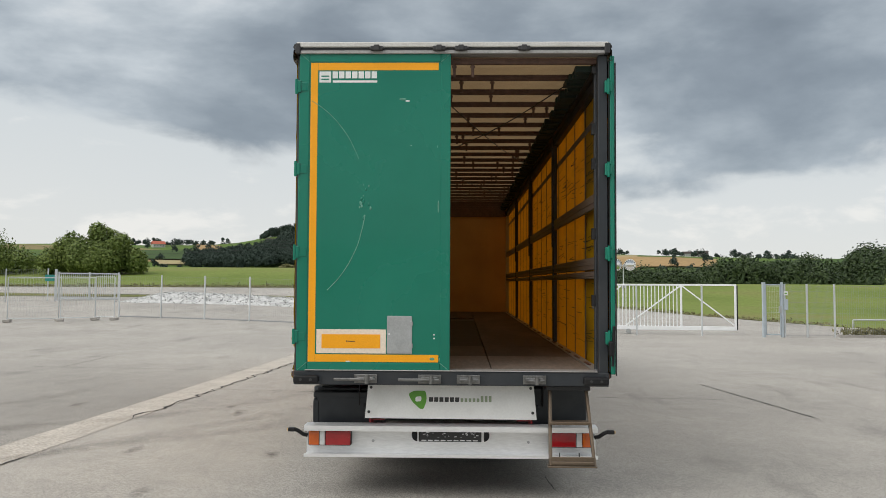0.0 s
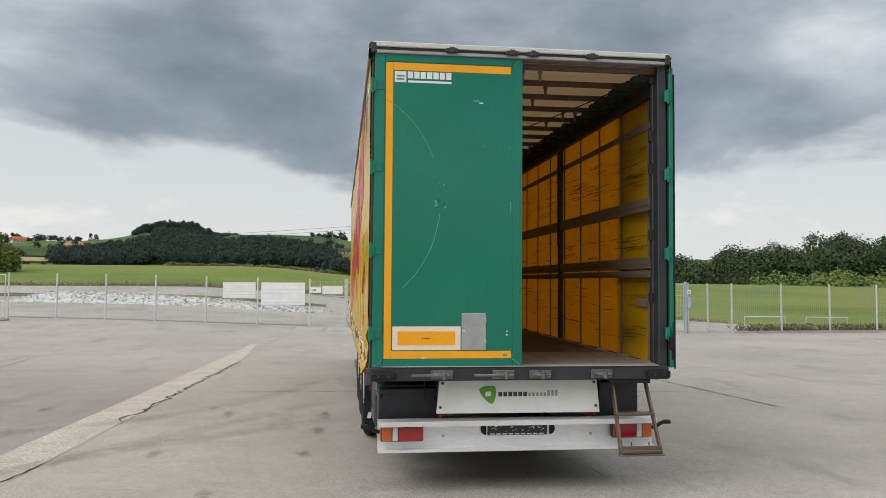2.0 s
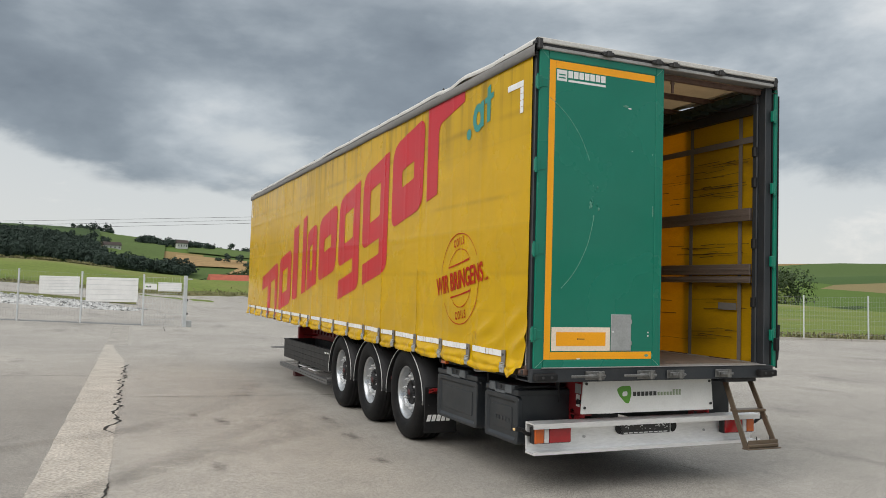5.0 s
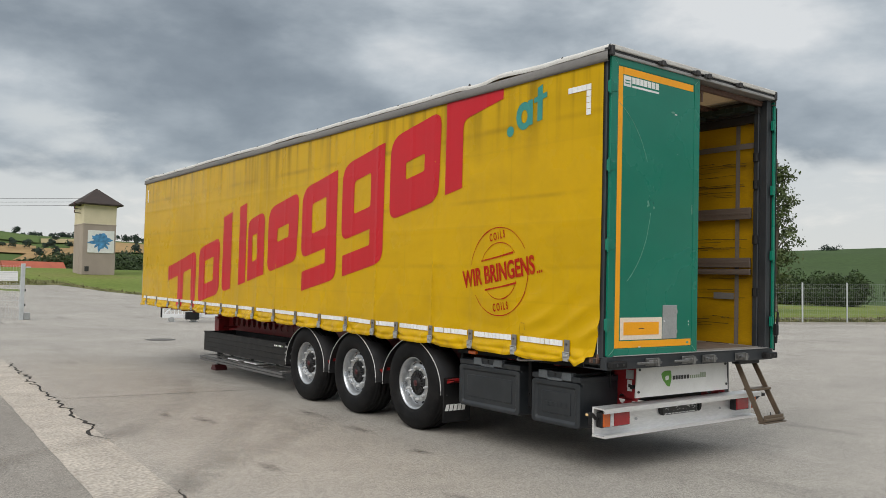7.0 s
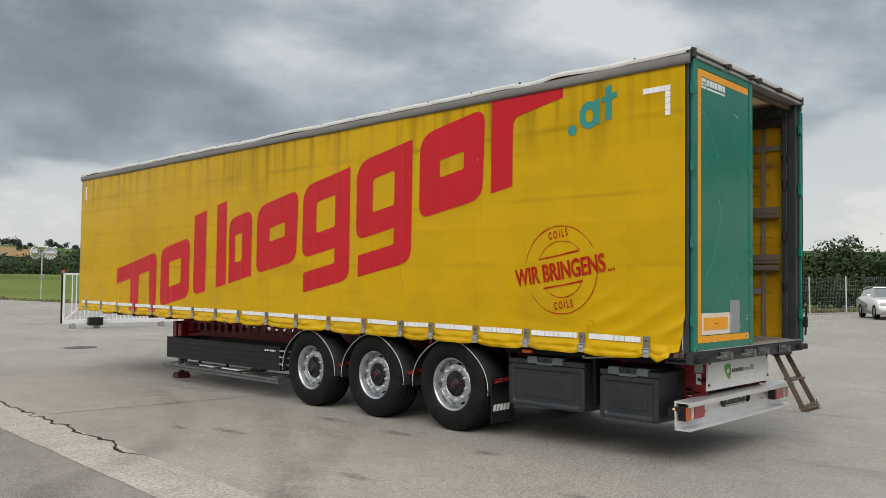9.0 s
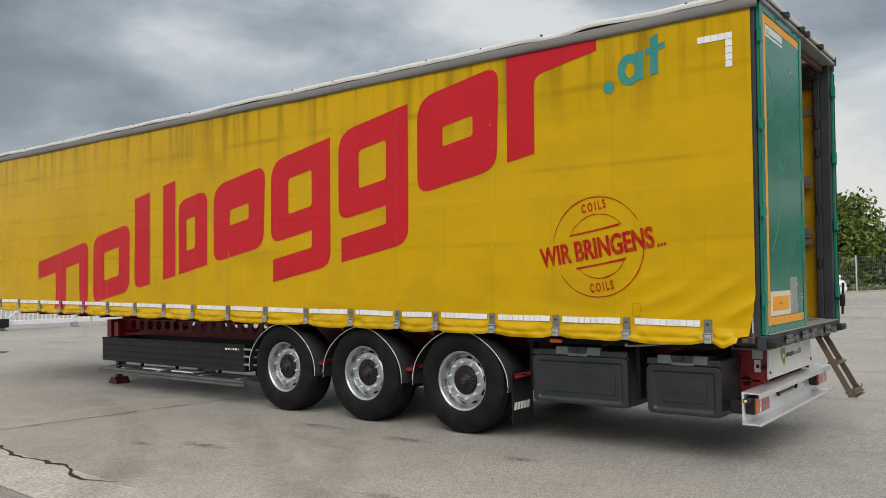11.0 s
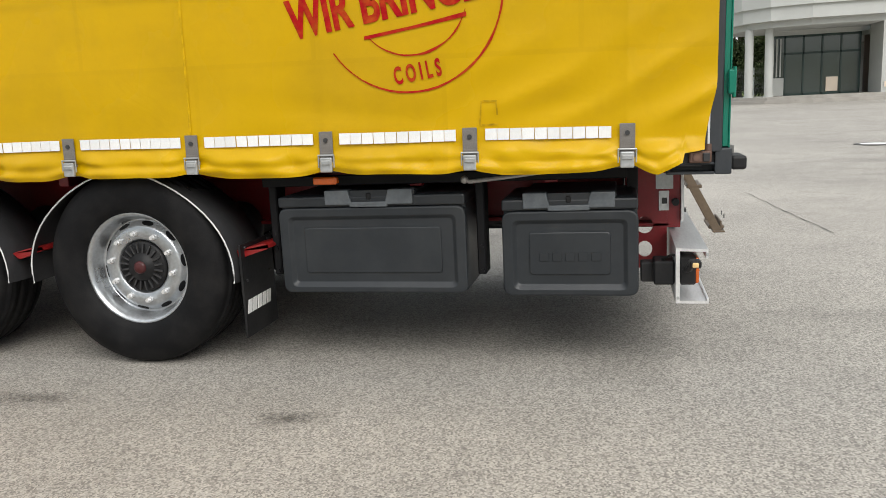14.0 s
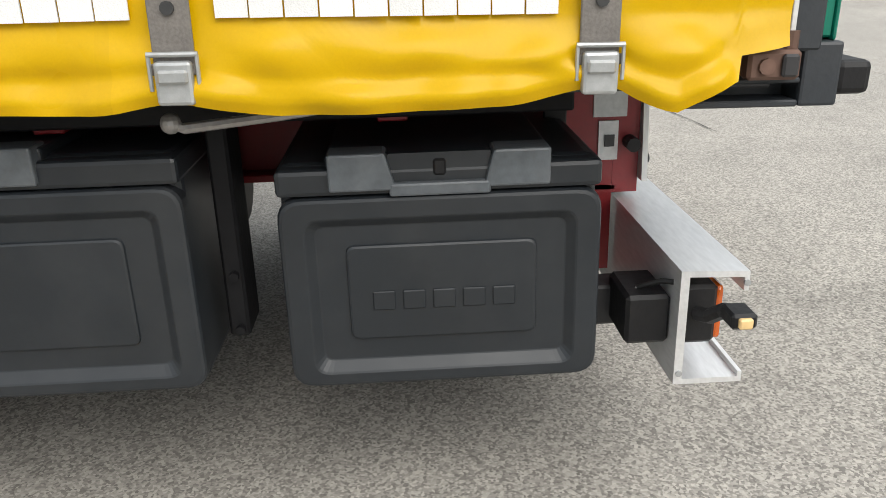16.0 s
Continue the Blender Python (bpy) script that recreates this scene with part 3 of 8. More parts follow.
xs = spread(-2600, 2600, 2.0, 40)
ground = tagged(new("ground", grid_mesh("ground", xs, xs, lambda x, y: (x, y, ground_z(x, y) - 0.02), ground_material())),
                "green meadow and patchwork fields rising to low hills", "ground", kind="structure")


def yard_material():
    m = bpy.data.materials.new("worn_concrete_yard")
    m.use_nodes = True
    nt = m.node_tree
    p = nt.nodes["Principled BSDF"]
    L = nt.links.new
    co = nt.nodes.new("ShaderNodeTexCoord")

    def tex(scale, detail, rough=0.6, stretch=None):
        n = nt.nodes.new("ShaderNodeTexNoise")
        n.inputs["Scale"].default_value, n.inputs["Detail"].default_value, n.inputs["Roughness"].default_value = scale, detail, rough
        if stretch:
            mp = nt.nodes.new("ShaderNodeMapping")
            mp.inputs["Scale"].default_value, mp.inputs["Rotation"].default_value = stretch, (0, 0, 0.5)
            L(co.outputs["Object"], mp.inputs[0]), L(mp.outputs[0], n.inputs["Vector"])
        else:
            L(co.outputs["Object"], n.inputs["Vector"])
        return n.outputs["Fac"]

    def rng(src, a, b, c, d):
        r = nt.nodes.new("ShaderNodeMapRange")
        for i, v in enumerate((a, b, c, d)):
            r.inputs[i + 1].default_value = v
        L(src, r.inputs[0])
        return r.outputs[0]

    def mul(a, b):
        k = nt.nodes.new("ShaderNodeMath")
        k.operation = "MULTIPLY"
        L(a, k.inputs[0]), L(b, k.inputs[1])
        return k.outputs[0]

    grit = nt.nodes.new("ShaderNodeTexVoronoi")
    grit.inputs["Scale"].default_value = 135
    L(co.outputs["Object"], grit.inputs["Vector"])
    gs = nt.nodes.new("ShaderNodeSeparateColor")
    L(grit.outputs["Color"], gs.inputs[0])
    f = mul(rng(tex(0.25, 5), 0.3, 0.7, 0.84, 1.12), rng(tex(2.2, 6, 0.7), 0.3, 0.75, 0.87, 1.08))
    f = mul(f, rng(gs.outputs[0], 0, 1, 0.52, 1.48))
    f = mul(f, rng(tex(30, 4), 0.3, 0.7, 0.92, 1.08))
    stain = rng(tex(0.9, 8, 0.62, (1, 0.35, 1)), 0.57, 0.72, 1.0, 0.68)   # oily smears
    spots = rng(tex(2.8, 5, 0.6), 0.68, 0.76, 1.0, 0.62)
    f = mul(mul(f, stain), spots)
    at = nt.nodes.new("ShaderNodeVectorMath")                     # darkening put into the colour west of the repair strip, easing out northward
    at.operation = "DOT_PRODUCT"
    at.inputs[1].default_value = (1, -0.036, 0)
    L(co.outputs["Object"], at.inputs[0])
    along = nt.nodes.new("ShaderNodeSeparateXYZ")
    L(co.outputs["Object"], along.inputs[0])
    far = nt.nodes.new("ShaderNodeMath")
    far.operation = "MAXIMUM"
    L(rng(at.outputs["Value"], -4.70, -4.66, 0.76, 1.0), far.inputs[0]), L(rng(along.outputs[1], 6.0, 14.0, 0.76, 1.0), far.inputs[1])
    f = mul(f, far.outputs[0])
    sc = nt.nodes.new("ShaderNodeVectorMath")
    sc.operation = "SCALE"
    sc.inputs[0].default_value = (0.340, 0.318, 0.283)
    L(f, sc.inputs["Scale"]), L(sc.outputs[0], p.inputs["Base Color"])
    p.inputs["Roughness"].default_value, p.inputs["Specular IOR Level"].default_value = 0.72, 0.45
    bp = nt.nodes.new("ShaderNodeBump")
    bp.inputs["Strength"].default_value, bp.inputs["Distance"].default_value = 0.35, 0.006
    L(gs.outputs[0], bp.inputs["Height"]), L(bp.outputs[0], p.inputs["Normal"])
    return m


def yard_edge(x):
    """Northern edge of the paved ground."""
    return float(np.interp(x, [-80, -10, 8, 18.4, 21.5, 31.5, 39, 45.8, 50, 62], [56, 58, 70, 33, 25.6, 16.7, 11.6, 1.5, -3.4, -14]))


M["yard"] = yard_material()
us = [-80 + i * 1.25 for i in range(115)]
vs = [i / 90 for i in range(91)]


def yard_point(x, t):
    top = yard_edge(x)
    y = -60 + (top + 60) * t
    return (x, y, ground_z(x, y))


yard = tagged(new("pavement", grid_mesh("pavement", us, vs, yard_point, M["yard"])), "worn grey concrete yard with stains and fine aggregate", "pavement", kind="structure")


# ---- trailer ----
trailer = thing("semi_trailer", "yellow curtain-sided semi-trailer with one rear door open", "semi-trailer")
PITCH = pose(0, 0, 0, 0.77)          # the body stands a little nose-up on its legs
HALF, LONG = 1.275, 13.38
CURTAIN_X = -1.285
BUCKLES = [0.415 + 0.688 * i for i in range(4)] + [3.16, 3.66] + [4.36 + 0.715 * i for i in range(13)]
PANELS = (2.48, 3.66, 5.36, 7.17, 9.55, 11.4)
SEAMS = [0.95 + 0.66 * i for i in range(19)]


def hem(y):
    """Lower edge of the curtain, pulled up a little at each buckle."""
    d = min(abs(y - b) for b in BUCKLES)
    z = 0.955 + 0.022 * math.exp(-(d / 0.09) ** 2) + 0.006 * math.sin(y * 5.1)
    if y < 0.38:                                      # torn rear corner
        z = float(np.interp(y, [0.09, 0.118, 0.178, 0.184, 0.285, 0.30, 0.38], [1.046, 1.040, 1.030, 0.992, 0.942, 0.944, z]))
    return z


def curtain_bulge(y, z):
    """How far the cloth stands out from its plane."""
    out = 0.004 * math.sin(y * 2.1 + 0.6 * math.sin(z * 1.7)) + 0.003 * noise.noise((y * 1.3, z * 0.8, 1.0))
    for s in SEAMS:                                   # soft vertical folds at the posts
        d = abs(y - s)
        if d < 0.12:
            out += 0.0035 * math.exp(-(d / 0.03) ** 2)
    for s in PANELS:                                  # sharp vertical welds between the cloth's panels
        d = y - s
        if abs(d) < 0.2:
            out += 0.0050 * math.exp(-abs(d) / 0.025) + 0.005 * math.exp(-abs(d) / 0.12) * (1 if d > 0 else 0.2)
    low = smoothstep(1.75, 1.0, z)
    out += 0.006 * smoothstep(1.5, 1.1, z) * math.sin(z * 34 + 2.2 * math.sin(y * 1.9)) * noise.noise((y * 0.9, z * 2, 11.0))
    out += low * (0.012 * noise.noise((y * 2.3, z * 3.0, 7.0)) + 0.006 * math.sin(y * 9 + z * 5))
    d = min(abs(y - b) for b in BUCKLES)
    out += 0.0060 * math.exp(-d / 0.03) * smoothstep(1.98, 1.86, z)      # pocket creases over the buckles
    e = z - hem(y)                                    # rolled hem
    if e < 0.09 and y > 0.2:
        out += 0.009 * math.exp(-((e - 0.022) / 0.016) ** 2) - 0.006 * math.exp(-((e - 0.055) / 0.014) ** 2)
    under = smoothstep(1.108, 1.03, z)
    for zs in (2.96, 2.21):                           # welded seams
        out += 0.0030 * math.exp(-((z - zs) / 0.02) ** 2)
    out += under * (0.028 * (1 - math.exp(-(d / 0.11) ** 2)) + 0.026 * noise.noise((y * 5, z * 8, 2.0)) + 0.030 * (0.35 - abs(noise.noise((y * 3.6 + 0.5 * z, z * 9, 14.0)))) + 0.016 * noise.noise((y * 12, z * 14, 6.0)))
    if y < 1.5:                                       # drawn folds towards the rear lower corner
        k = smoothstep(1.5, 0.5, y) * smoothstep(1.75, 1.15, z) * (0.25 + 0.75 * smoothstep(1.15, 1.27, z))
        out += k * 0.030 * (0.8 - 1.6 * abs(math.sin((z - 0.55 * (1.2 - y)) * 14 + 0.6 * noise.noise((y * 2, z * 2, 3.0))))) * (0.6 + 0.6 * noise.noise((y * 3, z * 3, 5.0)))
    if z < 1.12 and 7.0 < y < 7.7:
        out += 0.05 * math.exp(-((y - 7.35) / 0.16) ** 2) * smoothstep(1.12, 1.0, z)
    return out


def curtain_point(y, t, off=0.0, x0=CURTAIN_X, sign=-1):
    z = hem(y) + (3.60 - hem(y)) * t
    if y < 0.40:                                      # the rear edge covers the pole but for its foot
        y -= 0.046 * smoothstep(1.04, 1.36, z) * (0.40 - y) / 0.304
    return (x0 + sign * (curtain_bulge(y, z) + off), y, z)


ys = [0.096 + 0.009 * i for i in range(60)] + [0.636 + (LONG - 0.69) * i / 540 for i in range(541)]
ts = [0.003 * i for i in range(20)] + [0.06 + 0.94 * i / 94 for i in range(95)]
curtain = part("curtain", grid_mesh("curtain", ys, ts, curtain_point, M["yellow"]), None, trailer, "yellow tarpaulin side curtain with faint grime and folds", PITCH)


def decal(name, outline, material, parent=curtain, holes=(), lift=0.0045, cell=0.06, label=""):
    """A printed shape on the curtain, from an outline of (y, z); follows the cloth."""
    bm = bmesh.new()
    for loop in (outline, *holes):
        vs_ = [bm.verts.new((0, y, z)) for y, z in loop]
        for i in range(len(vs_)):
            bm.edges.new((vs_[i - 1], vs_[i]))
    bmesh.ops.triangle_fill(bm, use_beauty=True, use_dissolve=False, edges=bm.edges[:])
    lo = [min(p[i] for p in outline) for i in (0, 1)]
    hi = [max(p[i] for p in outline) for i in (0, 1)]
    for i in (0, 1):
        k = math.ceil(lo[i] / cell)
        while k * cell < hi[i]:
            co_, no_ = [0, 0, 0], [0, 0, 0]
            co_[i + 1], no_[i + 1] = k * cell, 1
            bmesh.ops.bisect_plane(bm, geom=bm.verts[:] + bm.edges[:] + bm.faces[:], plane_co=co_, plane_no=no_)
            k += 1
    for v in bm.verts:
        v.co.x = CURTAIN_X - curtain_bulge(v.co.y, v.co.z) - lift
    bmesh.ops.triangulate(bm, faces=bm.faces[:])
    return part(name, bm, material, parent, label)


# -- printed mark: sheared plain shapes; u runs to the rear, w up, rows rise 0.19 per metre
SHEAR = 0.19
BASE, TOP, TALL = 3.0, 3.98, 4.295


def sheared(points):
    """Corners (u, w, radius) to an outline of (y, z) kept between hem and roof edge."""
    return [(-u, min(3.592, max(1.03, w + SHEAR * u))) for u, w in rounded(points)]


def stroke_shape(name, points, holes=()):
    return decal(name, sheared(points), M["red"], holes=[sheared(h) for h in holes])


S = 0.28                     # stroke width
R = 0.17                     # outer rounding
stroke_shape("mark_shape", [(-11.57, TOP, 0), (-9.97, TOP, R), (-9.97, 2.9, 0), (-10.24, 2.9, 0), (-10.24, TOP - S, .05), (-10.66, TOP - S, .05), (-10.66, 2.9, 0), (-11.0, 2.9, 0), (-11.0, TOP - S, 0), (-11.57, TOP - S, 0)])
stroke_shape("mark_shape", [(-9.81, BASE, R), (-9.81, TOP, R), (-8.82, TOP, R), (-8.82, BASE, R)], [[(-9.50, BASE + S, .03), (-9.50, TOP - S, .03), (-9.10, TOP - S, .03), (-9.10, BASE + S, .03)]])
stroke_shape("mark_shape", [(-8.68, BASE, R), (-8.68, TALL, 0), (-8.30, TALL, 0), (-8.30, BASE, 0)])
stroke_shape("mark_shape", [(-7.97, BASE, 0), (-7.97, TALL, 0), (-7.68, TALL, 0), (-7.68, BASE, 0)])
stroke_shape("mark_shape", [(-7.60, BASE, 0), (-7.60, TOP, R), (-6.96, TOP, R), (-6.96, BASE, 0)], [[(-7.42, BASE + S, .03), (-7.42, TOP - S, .03), (-7.22, TOP - S, .03), (-7.22, BASE + S, .03)]])
for e0 in (0.0, 3.42):
    stroke_shape("mark_shape", [(-6.82 + e0, BASE, R), (-6.82 + e0, TOP, R + .06), (-5.81 + e0, TOP, R), (-5.84 + e0, BASE, R)],
                 [[(-6.49 + e0, 3.40, .03), (-6.49 + e0, 3.60, .03), (-6.12 + e0, 3.60, .03), (-6.12 + e0, 3.40, .03)]])
for g0 in (0.0, 1.155):
    stroke_shape("mark_shape", [(-5.70 + g0, BASE, R), (-5.70 + g0, TOP, R + .06), (-4.68 + g0, TOP, 0), (-4.68 + g0, 2.53, R), (-5.66 + g0, 2.53, 0), (-5.66 + g0, 2.80, 0), (-4.985 + g0, 2.80, .03), (-4.985 + g0, BASE, 0)],
                 [[(-5.385 + g0, BASE + .28, .04), (-5.385 + g0, TOP - S, .06), (-4.985 + g0, TOP - S, .04), (-4.985 + g0, BASE + .28, .04)]])
stroke_shape("mark_shape", [(-2.30, BASE + .02, 0), (-2.30, TOP + .10, 0), (-1.36, TOP, 0), (-1.36, 3.74, 0), (-2.0, 3.74, .1), (-2.0, BASE + .02, 0)])


# -- trade shapes and the stamp on the curtain
def disc(cy, cz, r, n=20, ry=None):
    return [(cy + (ry or r) * math.cos(2 * math.pi * k / n), cz + r * math.sin(2 * math.pi * k / n)) for k in range(n)]


decal("mark_dot", disc(1.245, 3.135, 0.052), M["teal"])
decal("mark_loop", disc(1.050, 3.262, 0.135, ry=0.112), M["teal"], holes=[disc(1.045, 3.255, 0.065, ry=0.045)])
decal("mark_stem", [(0.995, 3.40), (0.925, 3.405), (0.925, 3.165), (0.995, 3.155)], M["teal"], lift=0.0052)
decal("mark_stem", [(0.865, 3.50), (0.795, 3.525), (0.795, 3.19), (0.865, 3.18)], M["teal"])
decal("mark_bar", [(0.91, 3.41), (0.735, 3.445), (0.735, 3.395), (0.91, 3.36)], M["teal"], lift=0.0052)


def ribbon(name, cy, cz, r, a0, a1, width=0.012, wob=0.004):
    """A hand-drawn arc; angles run from the rear (0) over the top."""
    n = max(8, int(abs(a1 - a0) / 6))
    inner, outer = [], []
    for k in range(n + 1):
        a = radians(a0 + (a1 - a0) * k / n)
        w = width * (0.45 + 0.75 * abs(noise.noise((a * 2.7, r * 9, 3)))) * (0.35 + 0.65 * math.sin(math.pi * min(1, max(0.08, k / n))) ** 0.5)
        rr = r + wob * noise.noise((a * 3, r, 9))
        outer.append((cy - (rr + w) * math.cos(a), cz + (rr + w) * math.sin(a)))
        inner.append((cy - (rr - w) * math.cos(a), cz + (rr - w) * math.sin(a)))
    return decal(name, outer + inner[::-1], M["stampred"], cell=0.3)


M["crumple_line"] = mat("dark_crumple_lines", (0.46, 0.27, 0.004), 0.6, spec=0.1, var=0.4, scale=40)
CY, CZ = 1.375, 1.765
ribbon("stamp_ring", CY, CZ, 0.435, 30, 172, 0.0085)
ribbon("stamp_ring", CY, CZ, 0.435, 215, 372, 0.0085)
ribbon("stamp_arc", CY - 0.015, CZ - 0.01, 0.295, 40, 160, 0.0065)
ribbon("stamp_arc", CY - 0.012, CZ - 0.005, 0.268, 222, 342, 0.0065)
for (ya, za), (yb, zb) in (((1.645, 1.865), (1.16, 1.95)), ((1.58, 1.575), (1.105, 1.655))):
    decal("stamp_line", [(ya, za + .009), ((ya + yb) / 2, (za + zb) / 2 + .005), (yb, zb + .011), (yb, zb - .009), ((ya + yb) / 2, (za + zb) / 2 - .009), (ya, za - .007)], M["stampred"], cell=0.3)


def word(name, text, height, width, m, material, parent, label="", weight=0.0, lift=0.0050):
    """Printed text of a given size; m puts its lower left corner and its direction."""
    cu = bpy.data.curves.new(name, "FONT")
    cu.body, cu.size, cu.offset = text, 1.0, weight
    tmp = new(name + "_outline", cu)
    bpy.context.view_layer.update()
    me = bpy.data.meshes.new_from_object(tmp.evaluated_get(bpy.context.evaluated_depsgraph_get()))
    bpy.data.objects.remove(tmp)
    bpy.data.curves.remove(cu)
    co = [v.co.copy() for v in me.vertices]
    x0, x1 = min(c.x for c in co), max(c.x for c in co)
    y0, y1 = min(c.y for c in co), max(c.y for c in co)
    for v in me.vertices:
        v.co = ((v.co.x - x0) / (x1 - x0) * width, (v.co.y - y0) / (y1 - y0) * height, 0)
    bm = bmesh.new()
    bm.from_mesh(me)
    bpy.data.meshes.remove(me)
    for axis, size in ((0, width), (1, height)):
        for k in range(1, math.ceil(size / 0.04)):
            at, no = [0, 0, 0], [0, 0, 0]
            at[axis], no[axis] = k * 0.04, 1
            bmesh.ops.bisect_plane(bm, geom=bm.verts[:] + bm.edges[:] + bm.faces[:], plane_co=at, plane_no=no)
    for v in bm.verts:
        p = m @ v.co
        v.co = (CURTAIN_X - curtain_bulge(p.y, p.z) - lift, p.y, p.z)
    bmesh.ops.triangulate(bm, faces=bm.faces[:])
    me = mesh_of(name, bm, material)
    ob = new(name, me)
    ob.parent = parent
    return tagged(ob, label) if label else ob


def on_curtain(y, z, tilt=0.0, lift=0.016):
    """A pose on the curtain: x runs to the rear, y up."""
    return Matrix.Translation((CURTAIN_X - lift, y, z)) @ Matrix(((0, 0, -1, 0), (-1, 0, 0, 0), (0, 1, 0, 0), (0, 0, 0, 1))) @ pose(0, 0, 0, 0, 0, tilt)


word("slogan", "WIR BRINGENS", 0.182, 1.10, on_curtain(1.935, 1.580, 8.6), M["stampred"], curtain, "red stencil slogan", 0.024)
word("slogan_weight", "WIR BRINGENS", 0.182, 1.10, on_curtain(1.930, 1.581, 8.6), M["stampred"], curtain, "", 0.022, 0.0056)
for k in range(3):
    dy, dz = 0.815 - 0.028 * k, 1.762 + 0.005 * k
    decal("slogan_dot", [(dy + 0.010, dz - 0.012), (dy + 0.008, dz + 0.012), (dy - 0.010, dz + 0.013), (dy - 0.009, dz - 0.011)], M["stampred"], cell=0.5)
word("stamp_word", "C O I L S", 0.080, 0.235, on_curtain(1.515, 2.058, 10.0), M["stampred"], curtain, "", 0.03)
word("stamp_word", "C O I L S", 0.080, 0.220, on_curtain(1.440, 1.362, 9.0), M["stampred"], curtain, "", 0.03)

# -- rectangular crumple beside the second buckle; crease shade painted as dark lines
for ya, za, yb, zb in ((1.055, 1.279, 0.980, 1.276), (1.061, 1.172, 0.976, 1.175), (1.052, 1.279, 1.058, 1.172), (0.983, 1.276, 0.979, 1.215)):
    wy, wz = (0.0, 0.004) if abs(yb - ya) > 0.03 else (0.004, 0.0)
    decal("stitching", [(ya + wy, za + wz), (yb + wy, zb + wz), (yb - wy, zb - wz), (ya - wy, za - wz)], M["crumple_line"], cell=0.03)

# -- stitched pockets and a weld in the lower cloth
seam_mat = mat("rubbed_yellow_seam", (0.54, 0.325, 0.002), 0.5, spec=0.14, var=0.3, scale=14)
for y, z0, z1, w in ((2.482, 1.165, 1.865, 0.011), (3.655, 1.165, 1.870, 0.012), (6.505, 1.165, 1.84, 0.010)):
    line = [(y + 0.004 * noise.noise((z0 + (z1 - z0) * k / 12, y, 2)), z0 + (z1 - z0) * k / 12) for k in range(13)]
    decal("seam", [(a + w / 2, b) for a, b in line] + [(a - w / 2, b) for a, b in reversed(line)], seam_mat, lift=0.0022, cell=0.05)

# -- white squares: contour marks and the long strip over the hem
square = mesh_of("reflector_square", box((-0.002, -0.0262, -0.0255), (0.002, 0.0262, 0.0255)), M["tape"])


def reflector(y, z, parent=curtain, lift=0.004):
    o = part("reflector_square", square, None, parent)
    o.location = (CURTAIN_X - curtain_bulge(y, z) - lift, y, z)
    return o


for k in range(5):
    reflector(0.215 + 0.0555 * k, 3.395)
for k in range(1, 5):
    reflector(0.215, 3.395 - 0.0555 * k)
for k in range(5):
    reflector(13.12, 3.42 - 0.055 * k)
stops = [0.30] + BUCKLES + [13.25]
for a, b in zip(BUCKLES, stops[2:]):
    n = int((b - a - 0.10) / 0.0555)
    y0 = (a + b) / 2 - (n - 1) * 0.0555 / 2
    for k in range(n):
        y = y0 + k * 0.0555
        reflector(y, 1.128 + 0.004 * noise.noise((y * 1.5, 0, 4)), lift=0.010)

# -- strap and over-centre buckle at each post
strap_me = mesh_of("strap", add_box(box((-0.004, -0.033, 0.02), (0.004, 0.033, 0.155), 0.002), (-0.008, -0.038, 0.012), (0.004, 0.038, 0.03), 0.002), mat("grey_webbing", (0.17, 0.155, 0.14), 0.7, var=0.15, scale=20, grain=0.2, gscale=200))
bm = box((-0.022, -0.030, -0.035), (-0.002, 0.030, 0.035), 0.006, 2)
add_box(bm, (-0.030, -0.024, 0.000), (-0.010, 0.024, 0.022), 0.004, 1)
add_tube(bm, (-0.012, -0.040, 0.045), (-0.012, 0.040, 0.045), 0.0045, 8)
add_tube(bm, (-0.012, -0.038, -0.012), (-0.012, -0.038, 0.045), 0.0035, 6)
add_tube(bm, (-0.012, 0.038, -0.012), (-0.012, 0.038, 0.045), 0.0035, 6)
buckle_me = mesh_of("buckle", bm, M["steel"])
eyelet_me = mesh_of("eyelet", tube((-0.010, 0, 0.115), (0.0, 0, 0.115), 0.011, 10), M["print_dark"])
for y in BUCKLES:
    x = CURTAIN_X - curtain_bulge(y, 1.05) - 0.006
    for name, me in (("strap", strap_me), ("buckle", buckle_me), ("eyelet", eyelet_me)):
        o = part(name, me, None, curtain)
        o.location = (x, y, 1.008)

# -- roof edge along the curtain: grey skirt below, pale tarpaulin roll above
ys2 = [-0.01 + (LONG + 0.02) * i / 260 for i in range(261)]
skirt_prof = [(-1.272, 3.590), (-1.302, 3.578), (-1.307, 3.61), (-1.305, 3.664), (-1.29, 3.675)]


def skirt_point(y, k):
    x, z = skirt_prof[k]
    return (x + 0.003 * noise.noise((y * 2, k, 2)), y, z + 0.004 * noise.noise((y * 1.1, k * 0.3, 6)))


for s in (1, -1):
    part("roof_skirt", grid_mesh("roof_skirt", ys2, range(5), lambda y, k: (s * skirt_point(y, k)[0], *skirt_point(y, k)[1:]), M["tarp_grey"]), None, trailer, "grey fabric skirt over the curtain rail", PITCH)


def roll_point(y, k):
    a = math.pi * (1.15 - 1.2 * k / 7)
    wave = 0.014 * noise.noise((y * 0.9, 0, 1)) + 0.008 * noise.noise((y * 3.1, 0, 5)) + 0.018 * math.exp(-((y - 1.5) / 0.5) ** 2) * math.sin(y * 6)
    return (-1.262 + 0.042 * math.cos(a), y, 3.694 + wave + 0.038 * math.sin(a))


